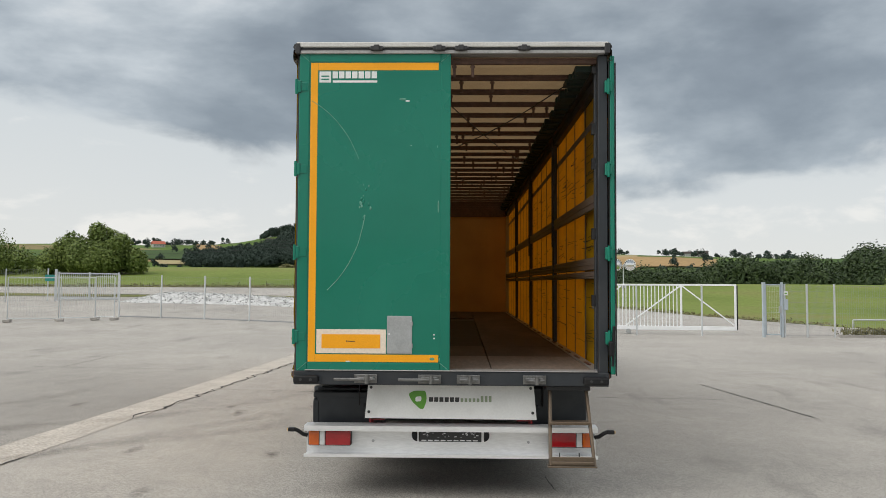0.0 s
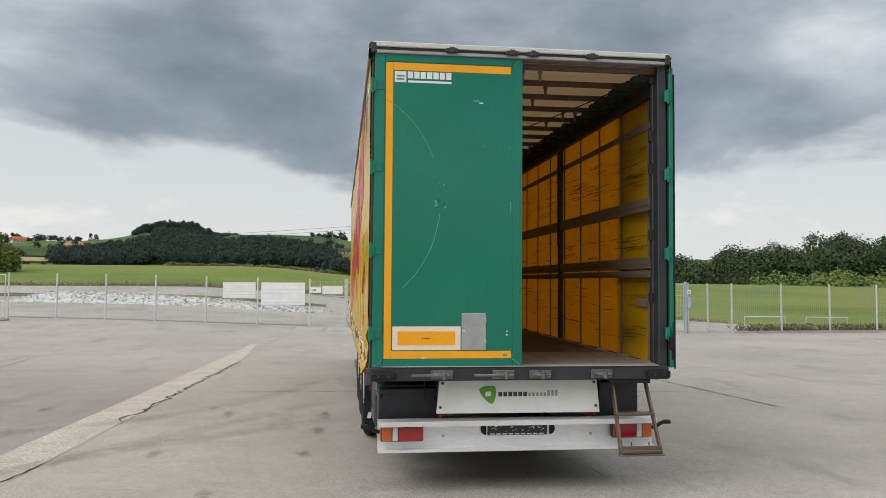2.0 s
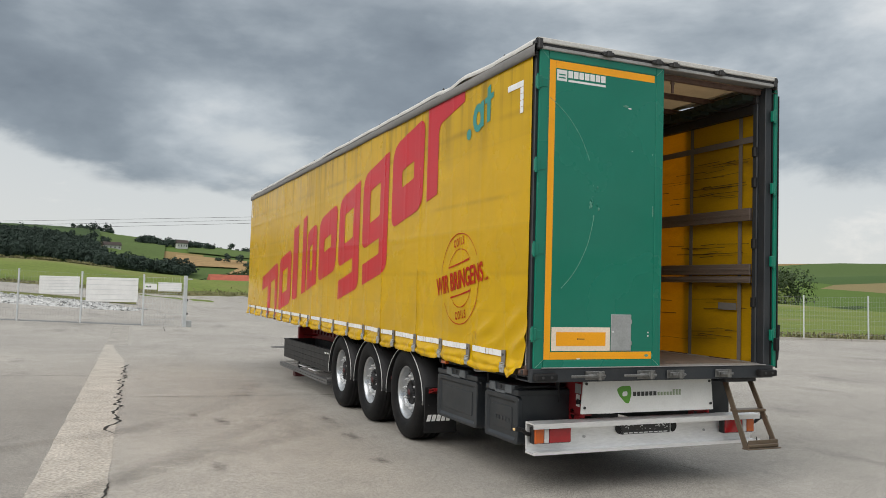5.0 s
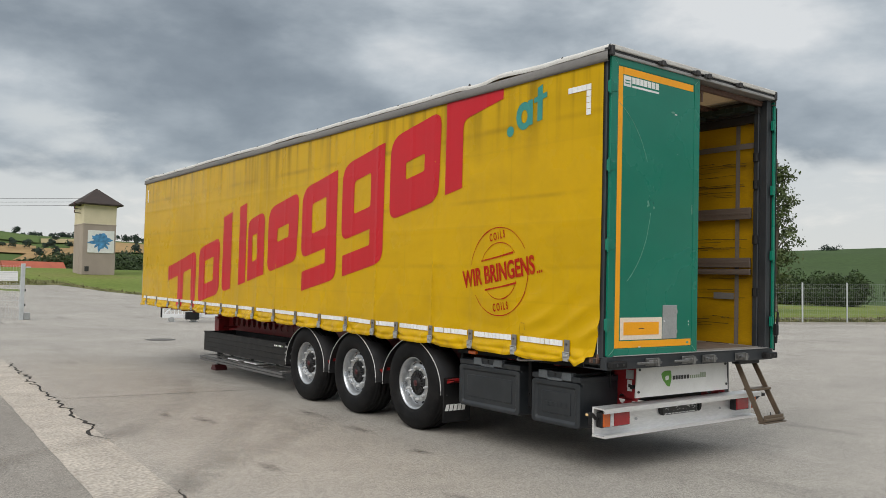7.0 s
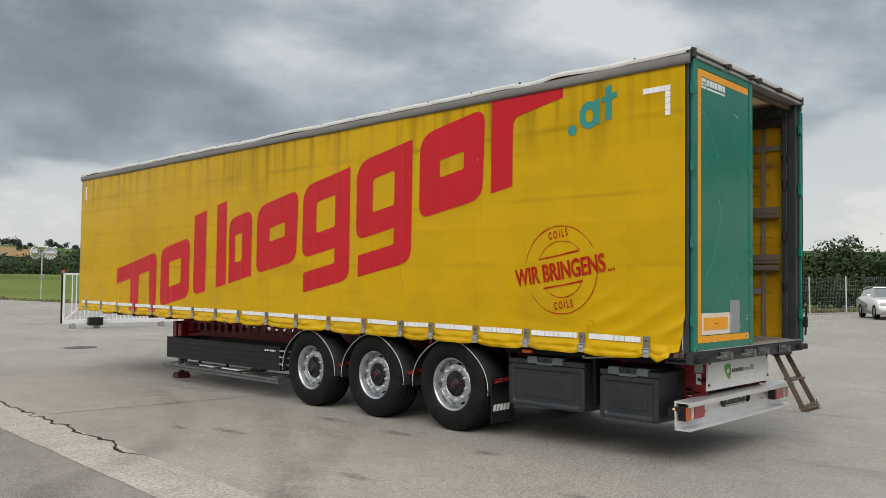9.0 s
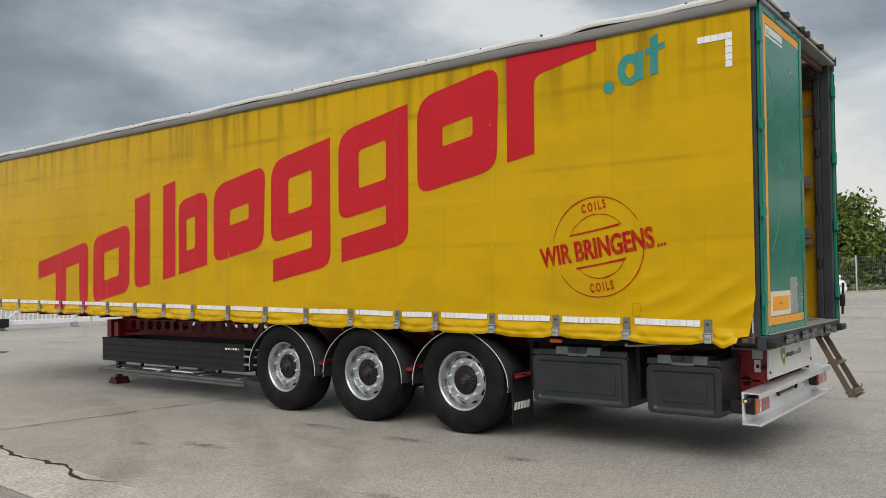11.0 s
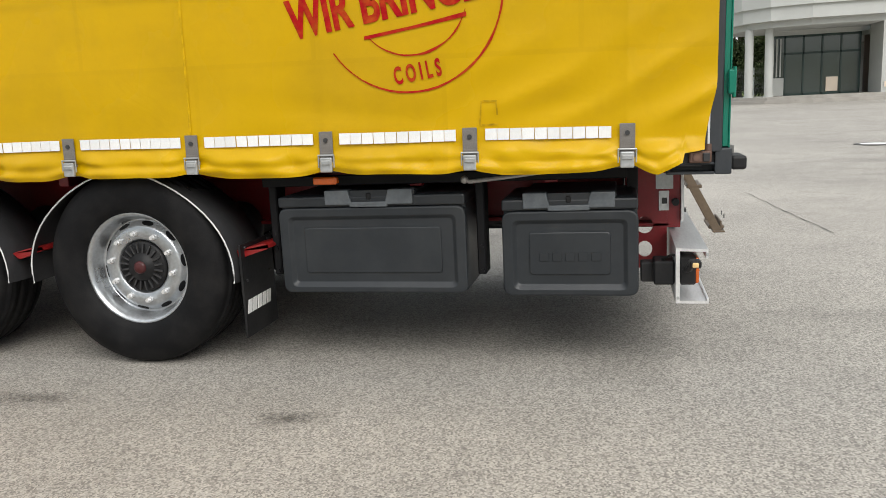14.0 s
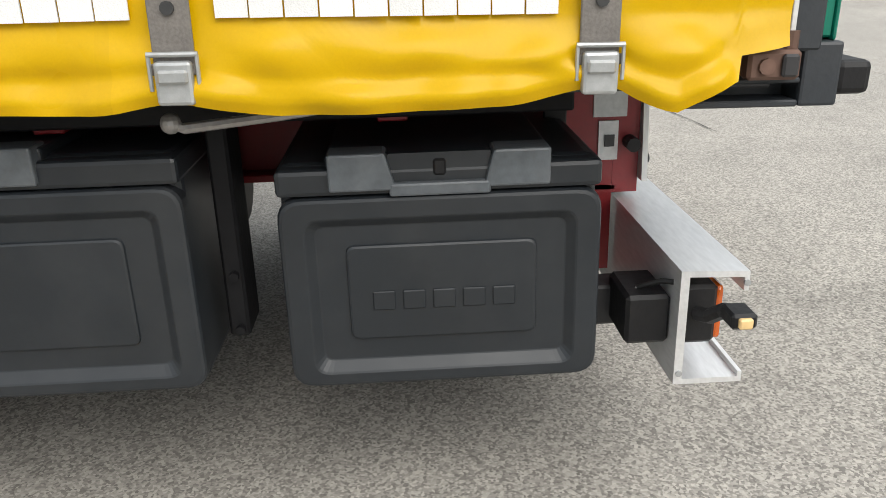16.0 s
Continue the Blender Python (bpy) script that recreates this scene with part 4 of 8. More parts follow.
for s in (1, -1):
    part("roof_edge", grid_mesh("roof_edge", ys2, range(8), lambda y, k: (s * roll_point(y, k)[0], *roll_point(y, k)[1:]), M["tarp_white"]), None, trailer, "dirty white tarpaulin roof edge", PITCH)
clip_me = mesh_of("roof_clip", add_box(box((-0.02, -0.018, -0.012), (0.01, 0.018, 0.010), 0.004), (-0.012, -0.006, 0.006), (0.0, 0.006, 0.022), 0.003), M["darksteel"])
for k in range(19):
    part("roof_clip", clip_me, None, trailer, "", PITCH @ Matrix.Translation((-1.285, 0.55 + 0.68 * k, 3.716 + 0.01 * noise.noise((k * 3.3, 1, 1)))) @ Matrix.Scale(0.62, 4))


def roof_point(x, y):
    return (x, y, 3.70 - 0.035 * abs(math.sin((y - 0.10) * math.pi / 0.53)) * (1 - (x / 1.3) ** 2) + 0.012 * noise.noise((x * 2, y, 8)))


part("roof_sheet", grid_mesh("roof_sheet", [-1.255 + 2.51 * i / 24 for i in range(25)], [0.03 + (LONG - 0.05) * i / 220 for i in range(221)], roof_point, M["tarp_roof"]), None, trailer, "translucent beige sliding-roof tarpaulin", PITCH)
bow_me = mesh_of("roof_bow", add_box(box((-1.20, -0.018, 3.575), (1.20, 0.018, 3.625), 0.004), (-1.20, -0.03, 3.61), (1.20, 0.03, 3.622), 0.002), M["rust"])
hook_me = mesh_of("bow_hook", add_box(box((-0.012, -0.008, -0.11), (0.012, 0.008, 0.0), 0.003), (-0.020, -0.006, -0.03), (0.020, 0.006, -0.012)), M["rust"])
random.seed(4)
for k in range(25):
    o = part("roof_bow", bow_me, None, trailer, "", PITCH @ Matrix.Translation((0, 0.10 + 0.53 * k, 0)))
    for _ in range(2):
        h = part("bow_hook", hook_me, None, o)
        h.location = (random.uniform(-0.1, 1.05), 0, 3.578)
for (a, b) in (((-0.1, 1.2, 3.55), (1.0, 5.2, 3.52)), ((0.0, 4.0, 3.55), (1.05, 0.7, 3.57)), ((-0.2, 6.0, 3.54), (0.9, 9.5, 3.55))):
    p = [Vector(a).lerp(Vector(b), t / 8) + Vector((0, 0, -0.05 * math.sin(math.pi * t / 8))) for t in range(9)]
    part("roof_rope", add_pipe(bmesh.new(), p, 0.006, 6), M["cable"], trailer, "", PITCH)

# -- frame: corner posts, top rails, lintel, headboard
for x0, x1 in ((-1.272, -1.195), (1.195, 1.272)):
    bm = box((x0, 0.022, 1.03), (x1, 0.11, 3.63), 0.006)
    inner = x0 + 0.02 if x0 > 0 else x1 - 0.02
    add_box(bm, (inner - 0.035, 0.11, 1.05), (inner + 0.035, 0.17, 3.60), 0.008)
    post = part("corner_post", bm, M["anthracite"], trailer, "", PITCH)
    for z in (3.04, 2.75, 2.17, 1.62):
        part("post_hook", tube((inner - 0.030 * (1 if x0 > 0 else -1), 0.14, z - 0.045), (inner - 0.030 * (1 if x0 > 0 else -1), 0.14, z + 0.045), 0.030, 12), M["blackplastic"], post)
for s in (-1, 1):
    bm = box((s * 1.235 - 0.03, 0.1, 3.42), (s * 1.235 + 0.03, LONG - 0.1, 3.60), 0.006)
    add_box(bm, (s * 1.19 - 0.03, 0.1, 3.50), (s * 1.19 + 0.03, LONG - 0.1, 3.56), 0.004)
    part("top_rail", bm, M["darksteel"], trailer, "", PITCH)
    front = box((s * 1.235 - 0.045, LONG - 0.12, 1.0), (s * 1.235 + 0.045, LONG, 3.68), 0.012)
    part("front_post", front, M["alu_rough"], trailer, "", PITCH)
bm = box((-1.275, -0.035, 3.685), (1.275, 0.10, 3.728), 0.008, 2)
part("lintel_cap", bm, M["tarp_white"], trailer, "weathered aluminium rear roof rail", PITCH)
bm = box((-1.27, -0.02, 3.660), (1.27, 0.09, 3.683))
part("lintel_seal", bm, M["cable"], trailer, "", PITCH)
bm = box((-1.275, -0.030, 3.632), (1.275, 0.10, 3.660), 0.005)
part("lintel_rail", bm, M["alu_rough"], trailer, "", PITCH)
for s in (-1, 1):
    bm = box((s * 1.262 - 0.022, -0.04, 3.63), (s * 1.262 + 0.022, 0.03, 3.72), 0.008)
    add_tube(bm, (s * 1.285, -0.02, 3.69), (s * 1.285, 0.03, 3.69), 0.02, 10)
    part("corner_cap", bm, M["darksteel"], trailer, "", PITCH)
bm = box((-0.05, -0.055, -0.018), (0.05, -0.025, 0.018), 0.005)
add_box(bm, (-0.022, -0.07, -0.024), (0.022, -0.04, 0.024), 0.005)
add_tube(bm, (-0.06, -0.045, 0.0), (0.06, -0.045, 0.0), 0.009, 8)
keeper_me = mesh_of("bar_keeper", bm, M["darksteel"])
for x in (-0.615, -0.105, 0.075, 0.588):
    part("bar_keeper", keeper_me, None, trailer, "", PITCH @ Matrix.Translation((x, 0, 3.672)))
bm = box((-1.24, LONG - 0.10, 1.0), (1.24, LONG - 0.04, 3.62), 0.004)
part("headboard", bm, M["headboard"], trailer, "tan plywood front wall", PITCH)
for k in range(5):
    add = box((-1.0 + 0.5 * k - 0.012, LONG - 0.112, 1.05), (-1.0 + 0.5 * k + 0.012, LONG - 0.10, 3.6))
    part("headboard_rib", add, M["headboard"], trailer, "", PITCH)
bm = box((-1.2, LONG - 0.15, 3.40), (1.2, LONG - 0.10, 3.62), 0.004)
part("front_beam", bm, M["rust"], trailer, "", PITCH)

# -- floor
bm = box((-1.24, 0.02, 0.985), (1.24, LONG - 0.1, 1.022))
part("floor_frame", bm, M["darksteel"], trailer, "", PITCH)
worn_board = mat("worn_pale_plywood", (0.20, 0.155, 0.125), 0.65, var=0.3, scale=2.0, grain=0.25, gscale=30, stretch=(1, 0.25, 1), dirt=(0.07, 0.05, 0.04), dirt_amount=0.5, dirt_scale=2)
for k in range(11):
    y0 = 0.13 + k * 1.2
    for x0, x1 in ((-1.16, -0.34), (-0.33, 0.33), (0.34, 1.16)):
        if x0 == -0.33 and 1.4 < y0 < 9:
            continue
        part("floor_board", box((x0, y0, 1.022), (x1, min(y0 + 1.194, LONG - 0.13), 1.052), 0.003), worn_board if k == 0 else M["floorwood"], trailer, "", PITCH)
for k in range(6):
    y0 = 1.36 + k * 1.2
    part("well_cover", box((-0.33, y0, 1.022), (0.33, y0 + 1.19, 1.046), 0.004), mat("dark_well_cover", (0.022, 0.015, 0.012), 0.7, var=0.3), trailer, "", PITCH)
for s in (-1, 1):
    bm = box((s * 1.205 - 0.04, 0.1, 1.022), (s * 1.205 + 0.04, LONG - 0.1, 1.058), 0.004)
    part("edge_rail", bm, M["alu_rough"], trailer, "", PITCH)
    for k in range(20):
        part("lashing_slot", box((s * 1.19 - 0.012, 0.45 + 0.62 * k, 1.058), (s * 1.19 + 0.012, 0.72 + 0.62 * k, 1.064)), M["hubred"], trailer, "", PITCH)
    bm = box((s * 1.245 - 0.018, 0.1, 0.968), (s * 1.245 + 0.010, LONG - 0.05, 1.03), 0.004)
    part("side_raver", bm, M["darksteel"], trailer, "", PITCH)
bm = box((-0.75, 0.10, 1.053), (1.14, 0.16, 1.058))
part("threshold", box((-1.18, -0.03, 1.048), (1.18, 0.128, 1.056), 0.003), M["alu_rough"], trailer, "worn metal threshold plate", PITCH)

# -- far curtain, seen from inside, with posts, slats and webbing
def far_point(y, t):
    z = 0.99 + 2.6 * t
    return (1.272 + 0.010 * noise.noise((y * 1.1, z, 3)) + 0.006 * math.sin(y * 4.3), y, z)


far_curtain = part("far_curtain", grid_mesh("far_curtain", [0.12 + (LONG - 0.2) * i / 220 for i in range(221)], [i / 30 for i in range(31)], far_point, M["curtain_in"]), None, trailer, "yellow side curtain seen from inside with scuff marks", PITCH)
POSTS = (3.18, 6.46, 9.72)
for s in (-1, 1):
    for y in POSTS:
        bm = box((s * 1.215 - 0.025, y - 0.04, 1.06), (s * 1.215 + 0.025, y + 0.04, 3.50), 0.008)
        add_box(bm, (s * 1.185 - 0.01, y - 0.02, 2.2), (s * 1.185 + 0.01, y + 0.02, 3.4), 0.004)
        part("side_post", bm, M["darksteel"], trailer, "", PITCH)
    for a, b in zip((0.16, *POSTS), (*POSTS, LONG - 0.12)):
        for z, h in ((2.456, 0.122), (1.93, 0.104), (1.832, 0.062)):
            bm = box((s * 1.212 - 0.014, a + 0.05, z - h / 2), (s * 1.212 + 0.014, b - 0.05, z + h / 2), 0.004)
            add_box(bm, (s * 1.198 - 0.005, a + 0.05, z - 0.012), (s * 1.198 + 0.003, b - 0.05, z + 0.012), 0.002)
            part("side_slat", bm, M["slatwood"], trailer, "", PITCH)
belt = mat("grey_brown_webbing", (0.15, 0.125, 0.105), 0.8)
for k in range(22):
    y = 0.40 if k == 0 else 0.42 + 0.68 * k
    if y > LONG - 0.3:
        break
    part("webbing", box((1.256, y - 0.024, 1.0), (1.259, y + 0.024, 3.5)), belt, far_curtain)
part("webbing", box((1.250, 0.16, 3.155), (1.253, LONG - 0.2, 3.215)), belt, far_curtain)
part("patch", box((1.252, 0.30, 3.42), (1.255, 0.46, 3.52)), M["tarp_grey"], far_curtain, "grey repair patch")
part("patch", box((1.250, 0.43, 1.535), (1.253, 0.68, 1.605), 0.001), M["tarp_grey"], far_curtain)
random.seed(9)
scuff = mat("dark_scuff", (0.11, 0.058, 0.007), 0.7, var=0.3, scale=30)
for k in range(240):
    y, z, w = random.uniform(0.2, 1.0) ** 1.6 * 7.5 - 0.3, random.choice((2.05, 2.15, 2.7, 2.78, 2.9, 1.3, 1.5, 1.65, 3.0)) + random.gauss(0, 0.05), random.uniform(0.10, 0.60)
    q = box((1.2575, y, z), (1.2585, y + w, z + random.uniform(0.003, 0.008)))
    for v in q.verts:
        v.co.z += 0.03 * noise.noise((v.co.y * 5, z, 1))
    part("scuff_mark", q, scuff, far_curtain)
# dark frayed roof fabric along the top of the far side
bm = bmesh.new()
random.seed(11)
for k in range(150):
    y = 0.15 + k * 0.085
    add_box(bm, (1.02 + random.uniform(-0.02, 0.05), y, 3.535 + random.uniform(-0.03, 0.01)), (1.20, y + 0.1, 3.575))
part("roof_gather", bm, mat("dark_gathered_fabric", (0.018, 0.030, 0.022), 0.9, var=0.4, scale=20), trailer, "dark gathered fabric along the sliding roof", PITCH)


# ---- trailer rear: doors, sill, bumper ----
door = part("rear_door", box((-1.245, -0.046, 1.05), (-0.014, -0.006, 3.634), 0.004), M["green"], trailer, "closed green rear door with scratches and dents", PITCH @ Matrix.Translation((0, 0.024, 0)) @ Matrix.Diagonal((1, 0.64, 1, 1)))


def frame_bar(lo, hi):
    return part("door_edge", box(lo, hi, 0.006, 2), M["green"], door)


frame_bar((-1.252, -0.056, 1.045), (-1.168, -0.044, 3.640))
frame_bar((-0.088, -0.056, 1.045), (-0.008, -0.044, 3.640))
frame_bar((-1.166, -0.055, 3.568), (-0.090, -0.044, 3.638))
frame_bar((-1.166, -0.055, 1.047), (-0.090, -0.044, 1.112))
for lo, hi in (((-1.158, 1.118), (-1.100, 3.562)), ((-1.098, 3.500), (-0.108, 3.562)), ((-1.098, 1.118), (-0.100, 1.178))):
    part("reflective_strip", box((lo[0], -0.0485, lo[1]), (hi[0], -0.0455, hi[1])), M["orange"], door, "orange reflective strip")
plate = part("warning_plate", box((-1.088, -0.052, 1.186), (-0.524, -0.0455, 1.380), 0.002), M["cream"], door, "cream and orange rear marking plate")
part("plate_field", box((-1.046, -0.0545, 1.228), (-0.570, -0.0515, 1.340)), M["orange"], plate)
part("plate_code", box((-0.83, -0.0565, 1.281), (-0.775, -0.0545, 1.287)), M["print_dark"], plate)
part("plate_code", box((-0.845, -0.0565, 1.278), (-0.835, -0.0545, 1.290)), M["print_dark"], plate)
hatch = part("document_flap", box((-0.516, -0.056, 1.186), (-0.313, -0.0455, 1.490), 0.003), M["steel"], door, "grey metal document flap")
for z in (1.25, 1.43):
    part("flap_hinge", box((-0.335, -0.062, z - 0.018), (-0.308, -0.054, z + 0.018), 0.003), M["steel"], hatch)
part("flap_button", tube((-0.498, -0.062, 1.345), (-0.498, -0.054, 1.345), 0.008, 10), M["alu"], hatch)
# owner's mark: plain light shapes
bm = box((-1.088, -0.0485, 3.398), (-0.992, -0.0455, 3.490), 0.001)
mark = part("owner_mark", bm, M["print_light"], door, "white square mark and bars")
for z in (3.420, 3.446):
    part("mark_bar", box((-1.072, -0.0505, z), (-1.008, -0.0485, z + 0.010)), M["green"], mark)
for k in range(7):
    x = -0.980 + 0.0535 * k
    part("mark_bar", box((x, -0.0485, 3.433), (x + 0.044, -0.0455, 3.490)), M["print_light"], mark)
part("mark_bar", box((-0.978, -0.0485, 3.398), (-0.612, -0.0455, 3.416)), M["print_light"], mark)
# hinges
bm = box((-1.285, -0.075, -0.05), (-1.235, -0.030, 0.05), 0.006)
add_box(bm, (-1.245, -0.064, -0.036), (-1.18, -0.054, 0.036), 0.003)
add_tube(bm, (-1.272, -0.068, -0.062), (-1.272, -0.068, 0.062), 0.013, 10)
hinge_me = mesh_of("hinge", bm, M["green"])
HINGES = (3.363, 2.684, 2.003, 1.321)
for z in HINGES:
    o = part("hinge", hinge_me, None, door)
    o.location = (0, 0, z)
# a long curved scratch, dents and chips
paler = mat("scratched_green_paint", (0.10, 0.30, 0.22), 0.4, var=0.3, scale=30)
for a0, a1 in ((64, 22), (-8, -52)):
    pts = []
    for k in range(25):
        a = radians(a0 + (a1 - a0) * k / 24)
        pts.append((-1.50 + 0.80 * math.cos(a) + 0.004 * noise.noise((a * 9, 0, 0)), -0.0465, 2.42 + 0.92 * math.sin(a)))
    part("scratch", add_pipe(bmesh.new(), pts, 0.0032, 5), paler, door)
random.seed(21)
for k in range(16):
    x, z, s = -0.72 + random.gauss(0, 0.03), 2.40 + random.gauss(0, 0.09), random.uniform(0.006, 0.02)
    bm = bmesh.new()
    bmesh.ops.create_icosphere(bm, subdivisions=1, radius=1, matrix=Matrix.Translation((x, -0.046, z)) @ Matrix.Diagonal((s * 0.6, 0.0025, s, 1)))
    part("dent", bm, paler if k % 3 else M["green"], door, smooth=True)
for x, z, w, h in ((-0.40, 3.26, 0.06, 0.02), (-0.36, 3.245, 0.04, 0.014), (-0.115, 2.87, 0.008, 0.02), (-0.105, 2.38, 0.012, 0.10), (-0.33, 2.88, 0.006, 0.006), (-0.135, 1.34, 0.014, 0.014), (-0.135, 1.31, 0.014, 0.014), (-0.15, 1.145, 0.05, 0.028), (-0.83, 1.122, 0.05, 0.012), (-0.09, 1.14, 0.012, 0.03)):
    bm = bmesh.new()
    bmesh.ops.create_icosphere(bm, subdivisions=2, radius=1, matrix=Matrix.Translation((x, -0.047, z)) @ Matrix.Diagonal((w / 2, 0.003, h / 2, 1)))
    part("paint_chip", bm, M["print_light"] if h < 0.02 else paler, door, smooth=True)

for a, b in (((-1.242, 1.052), (-1.166, 1.114)), ((-0.090, 1.114), (-0.016, 1.052)), ((-0.090, 3.566), (-0.020, 3.632)), ((-1.242, 3.634), (-1.168, 3.566))):   # chipped mitres
    part("paint_chip", add_pipe(bmesh.new(), [(a[0], -0.0565, a[1]), ((a[0] + b[0]) / 2 + 0.003, -0.0565, (a[1] + b[1]) / 2), (b[0], -0.0565, b[1])], 0.0022, 5), paler, door)

# -- the other door, swung right round against the far side
open_door = part("open_rear_door", box((1.290, 0.0, 1.03), (1.326, 1.22, 3.62), 0.006), M["green"], trailer, "green rear door folded back against the side", PITCH)
part("door_seal", box((1.328, -0.005, 1.02), (1.336, 0.012, 3.56)), M["cable"], open_door)
part("door_seal", box((1.280, 0.02, 1.05), (1.2885, 0.05, 3.58)), M["cable"], open_door)
bm = box((1.245, -0.020, -0.05), (1.284, 0.016, 0.05), 0.005)
add_tube(bm, (1.274, -0.014, -0.062), (1.274, -0.014, 0.062), 0.011, 10)
add_box(bm, (1.28, -0.012, -0.036), (1.306, 0.004, 0.036), 0.003)
for z in HINGES:
    me = bm.copy()
    o = part("hinge", me, M["green"], open_door)
    o.location = (0, 0, z)
bm.free()
bm = box((1.262, -0.07, 1.18), (1.300, -0.02, 1.30), 0.012, 2)
add_tube(bm, (1.295, -0.04, 1.10), (1.305, -0.05, 1.42), 0.012, 8)
part("door_catch", bm, M["blackplastic"], open_door)
part("lock_bar", tube((1.345, 0.12, 1.05), (1.345, 0.12, 3.6), 0.014, 10), M["steel"], open_door)

# -- rear sill with buffers, locks and lashing ends
bm = box((-1.268, -0.020, 0.935), (1.268, 0.05, 1.046), 0.006, 2)
for s in (-1, 1):                                         # hollow ends
    a, b = min(s * 1.268, s * 1.17), max(s * 1.268, s * 1.17)
    add_box(bm, (a, 0.05, 0.935), (b, 0.25, 0.947), 0.003)
    add_box(bm, (a, 0.05, 0.976), (b, 0.25, 0.986), 0.003)
    add_box(bm, (a, 0.236, 0.947), (b, 0.25, 0.976), 0.002)
    add_box(bm, (min(s * 1.20, s * 1.17), 0.05, 0.947), (max(s * 1.20, s * 1.17), 0.236, 0.976))
add_box(bm, (-1.17, 0.05, 0.935), (1.17, 0.10, 1.046))
part("rear_sill", bm, M["anthracite"], trailer, "anthracite steel rear sill", PITCH)
for s in (-1, 1):
    bm = box((min(s * 1.26, s * 1.06), -0.082, 0.952), (max(s * 1.26, s * 1.06), -0.018, 1.012), 0.012, 2)
    b = part("rubber_buffer", bm, M["blackplastic"], trailer, "", PITCH)
    for x in (1.12, 1.20):
        part("buffer_bolt", tube((s * x, -0.086, 0.982), (s * x, -0.074, 0.982), 0.012, 6), M["print_dark"], b)
    post = part("tension_post", tube((s * 1.262, 0.078, 1.0), (s * 1.262, 0.078, 3.55), 0.0115, 10), M["alu"], trailer, "", PITCH)
    bm = box((s * 1.274 - 0.022, 0.066, 0.986), (s * 1.274 + 0.022, 0.158, 1.036), 0.006)
    add_tube(bm, (s * 1.262, 0.078, 1.02), (s * 1.262, 0.078, 1.066), 0.017, 12)
    add_tube(bm, (s * 1.29, 0.128, 1.010), (s * 1.304, 0.128, 1.010), 0.014, 10)
    part("ratchet", bm, M["rust"], post)
    bm = box((s * 1.300 - 0.006, 0.074, 0.992), (s * 1.300 + 0.006, 0.102, 1.030), 0.004)
    part("ratchet_drum", bm, M["darksteel"], post)
for x, long_ in ((-0.70, True), (-0.185, True), (0.125, False), (0.655, False)):
    bm = box((x - 0.055, -0.062, 0.968), (x + 0.085, -0.036, 1.004), 0.006)
    add_tube(bm, (x - 0.05, -0.07, 0.986), (x + 0.095, -0.07, 0.986), 0.012, 8)
    add_box(bm, (x + 0.01, -0.085, 0.970), (x + 0.055, -0.055, 1.006), 0.006)
    if long_:
        add_box(bm, (x - 0.235, -0.082, 0.974), (x - 0.03, -0.064, 0.996), 0.006)
    add_box(bm, (x - 0.075, -0.040, 0.952), (x + 0.11, -0.030, 1.022), 0.003)
    add_tube(bm, (x + 0.032, -0.09, 0.955), (x + 0.032, -0.09, 1.02), 0.016, 10)
    part("door_lock", bm, M["lock_steel"], trailer, "worn steel door lock", PITCH)

# -- white panel under the sill
panel_prof = [(-0.705, 0.648), (0.705, 0.644), (0.680, 0.925), (-0.680, 0.925)]
bm = extrude_profile(panel_prof, 0.118, 0.132, "Y")
panel = part("rear_panel", bm, M["white"], trailer, "white sheet panel under the sill with a green leaf mark")
for x, z in ((-0.655, 0.90), (0.655, 0.90), (-0.672, 0.70), (0.672, 0.70)):
    part("panel_bolt", tube((x, 0.108, z), (x, 0.119, z), 0.012, 8), M["print_dark"], panel)


def flat_shape(name, outline, y, depth, material, parent):
    """A plain printed shape facing the rear."""
    return part(name, extrude_profile(outline, y - depth, y, "Y"), material, parent)


flat_shape("leaf_mark", rounded([(-0.348, 0.850, .02), (-0.30, 0.874, .02), (-0.205, 0.874, .02), (-0.195, 0.80, .03), (-0.222, 0.724, .015), (-0.255, 0.728, .015), (-0.325, 0.795, .03)]), 0.118, 0.003, M["logo_green"], panel)
flat_shape("leaf_stroke", rounded([(-0.29, 0.825, .015), (-0.24, 0.83, .015), (-0.24, 0.79, .015), (-0.29, 0.785, .015)]), 0.115, 0.002, M["print_light"], panel)
for k in range(6):
    flat_shape("mark_bar", [(-0.178 + 0.043 * k, 0.785), (-0.145 + 0.043 * k, 0.785), (-0.145 + 0.043 * k, 0.822), (-0.178 + 0.043 * k, 0.822)], 0.118, 0.002, M["print_dark"], panel)
for k in range(8):
    flat_shape("mark_bar", [(0.082 + 0.033 * k, 0.785), (0.104 + 0.033 * k, 0.785), (0.104 + 0.033 * k, 0.815 + 0.02 * (k > 4)), (0.082 + 0.033 * k, 0.815 + 0.02 * (k > 4))], 0.118, 0.002, M["print_grey"], panel)

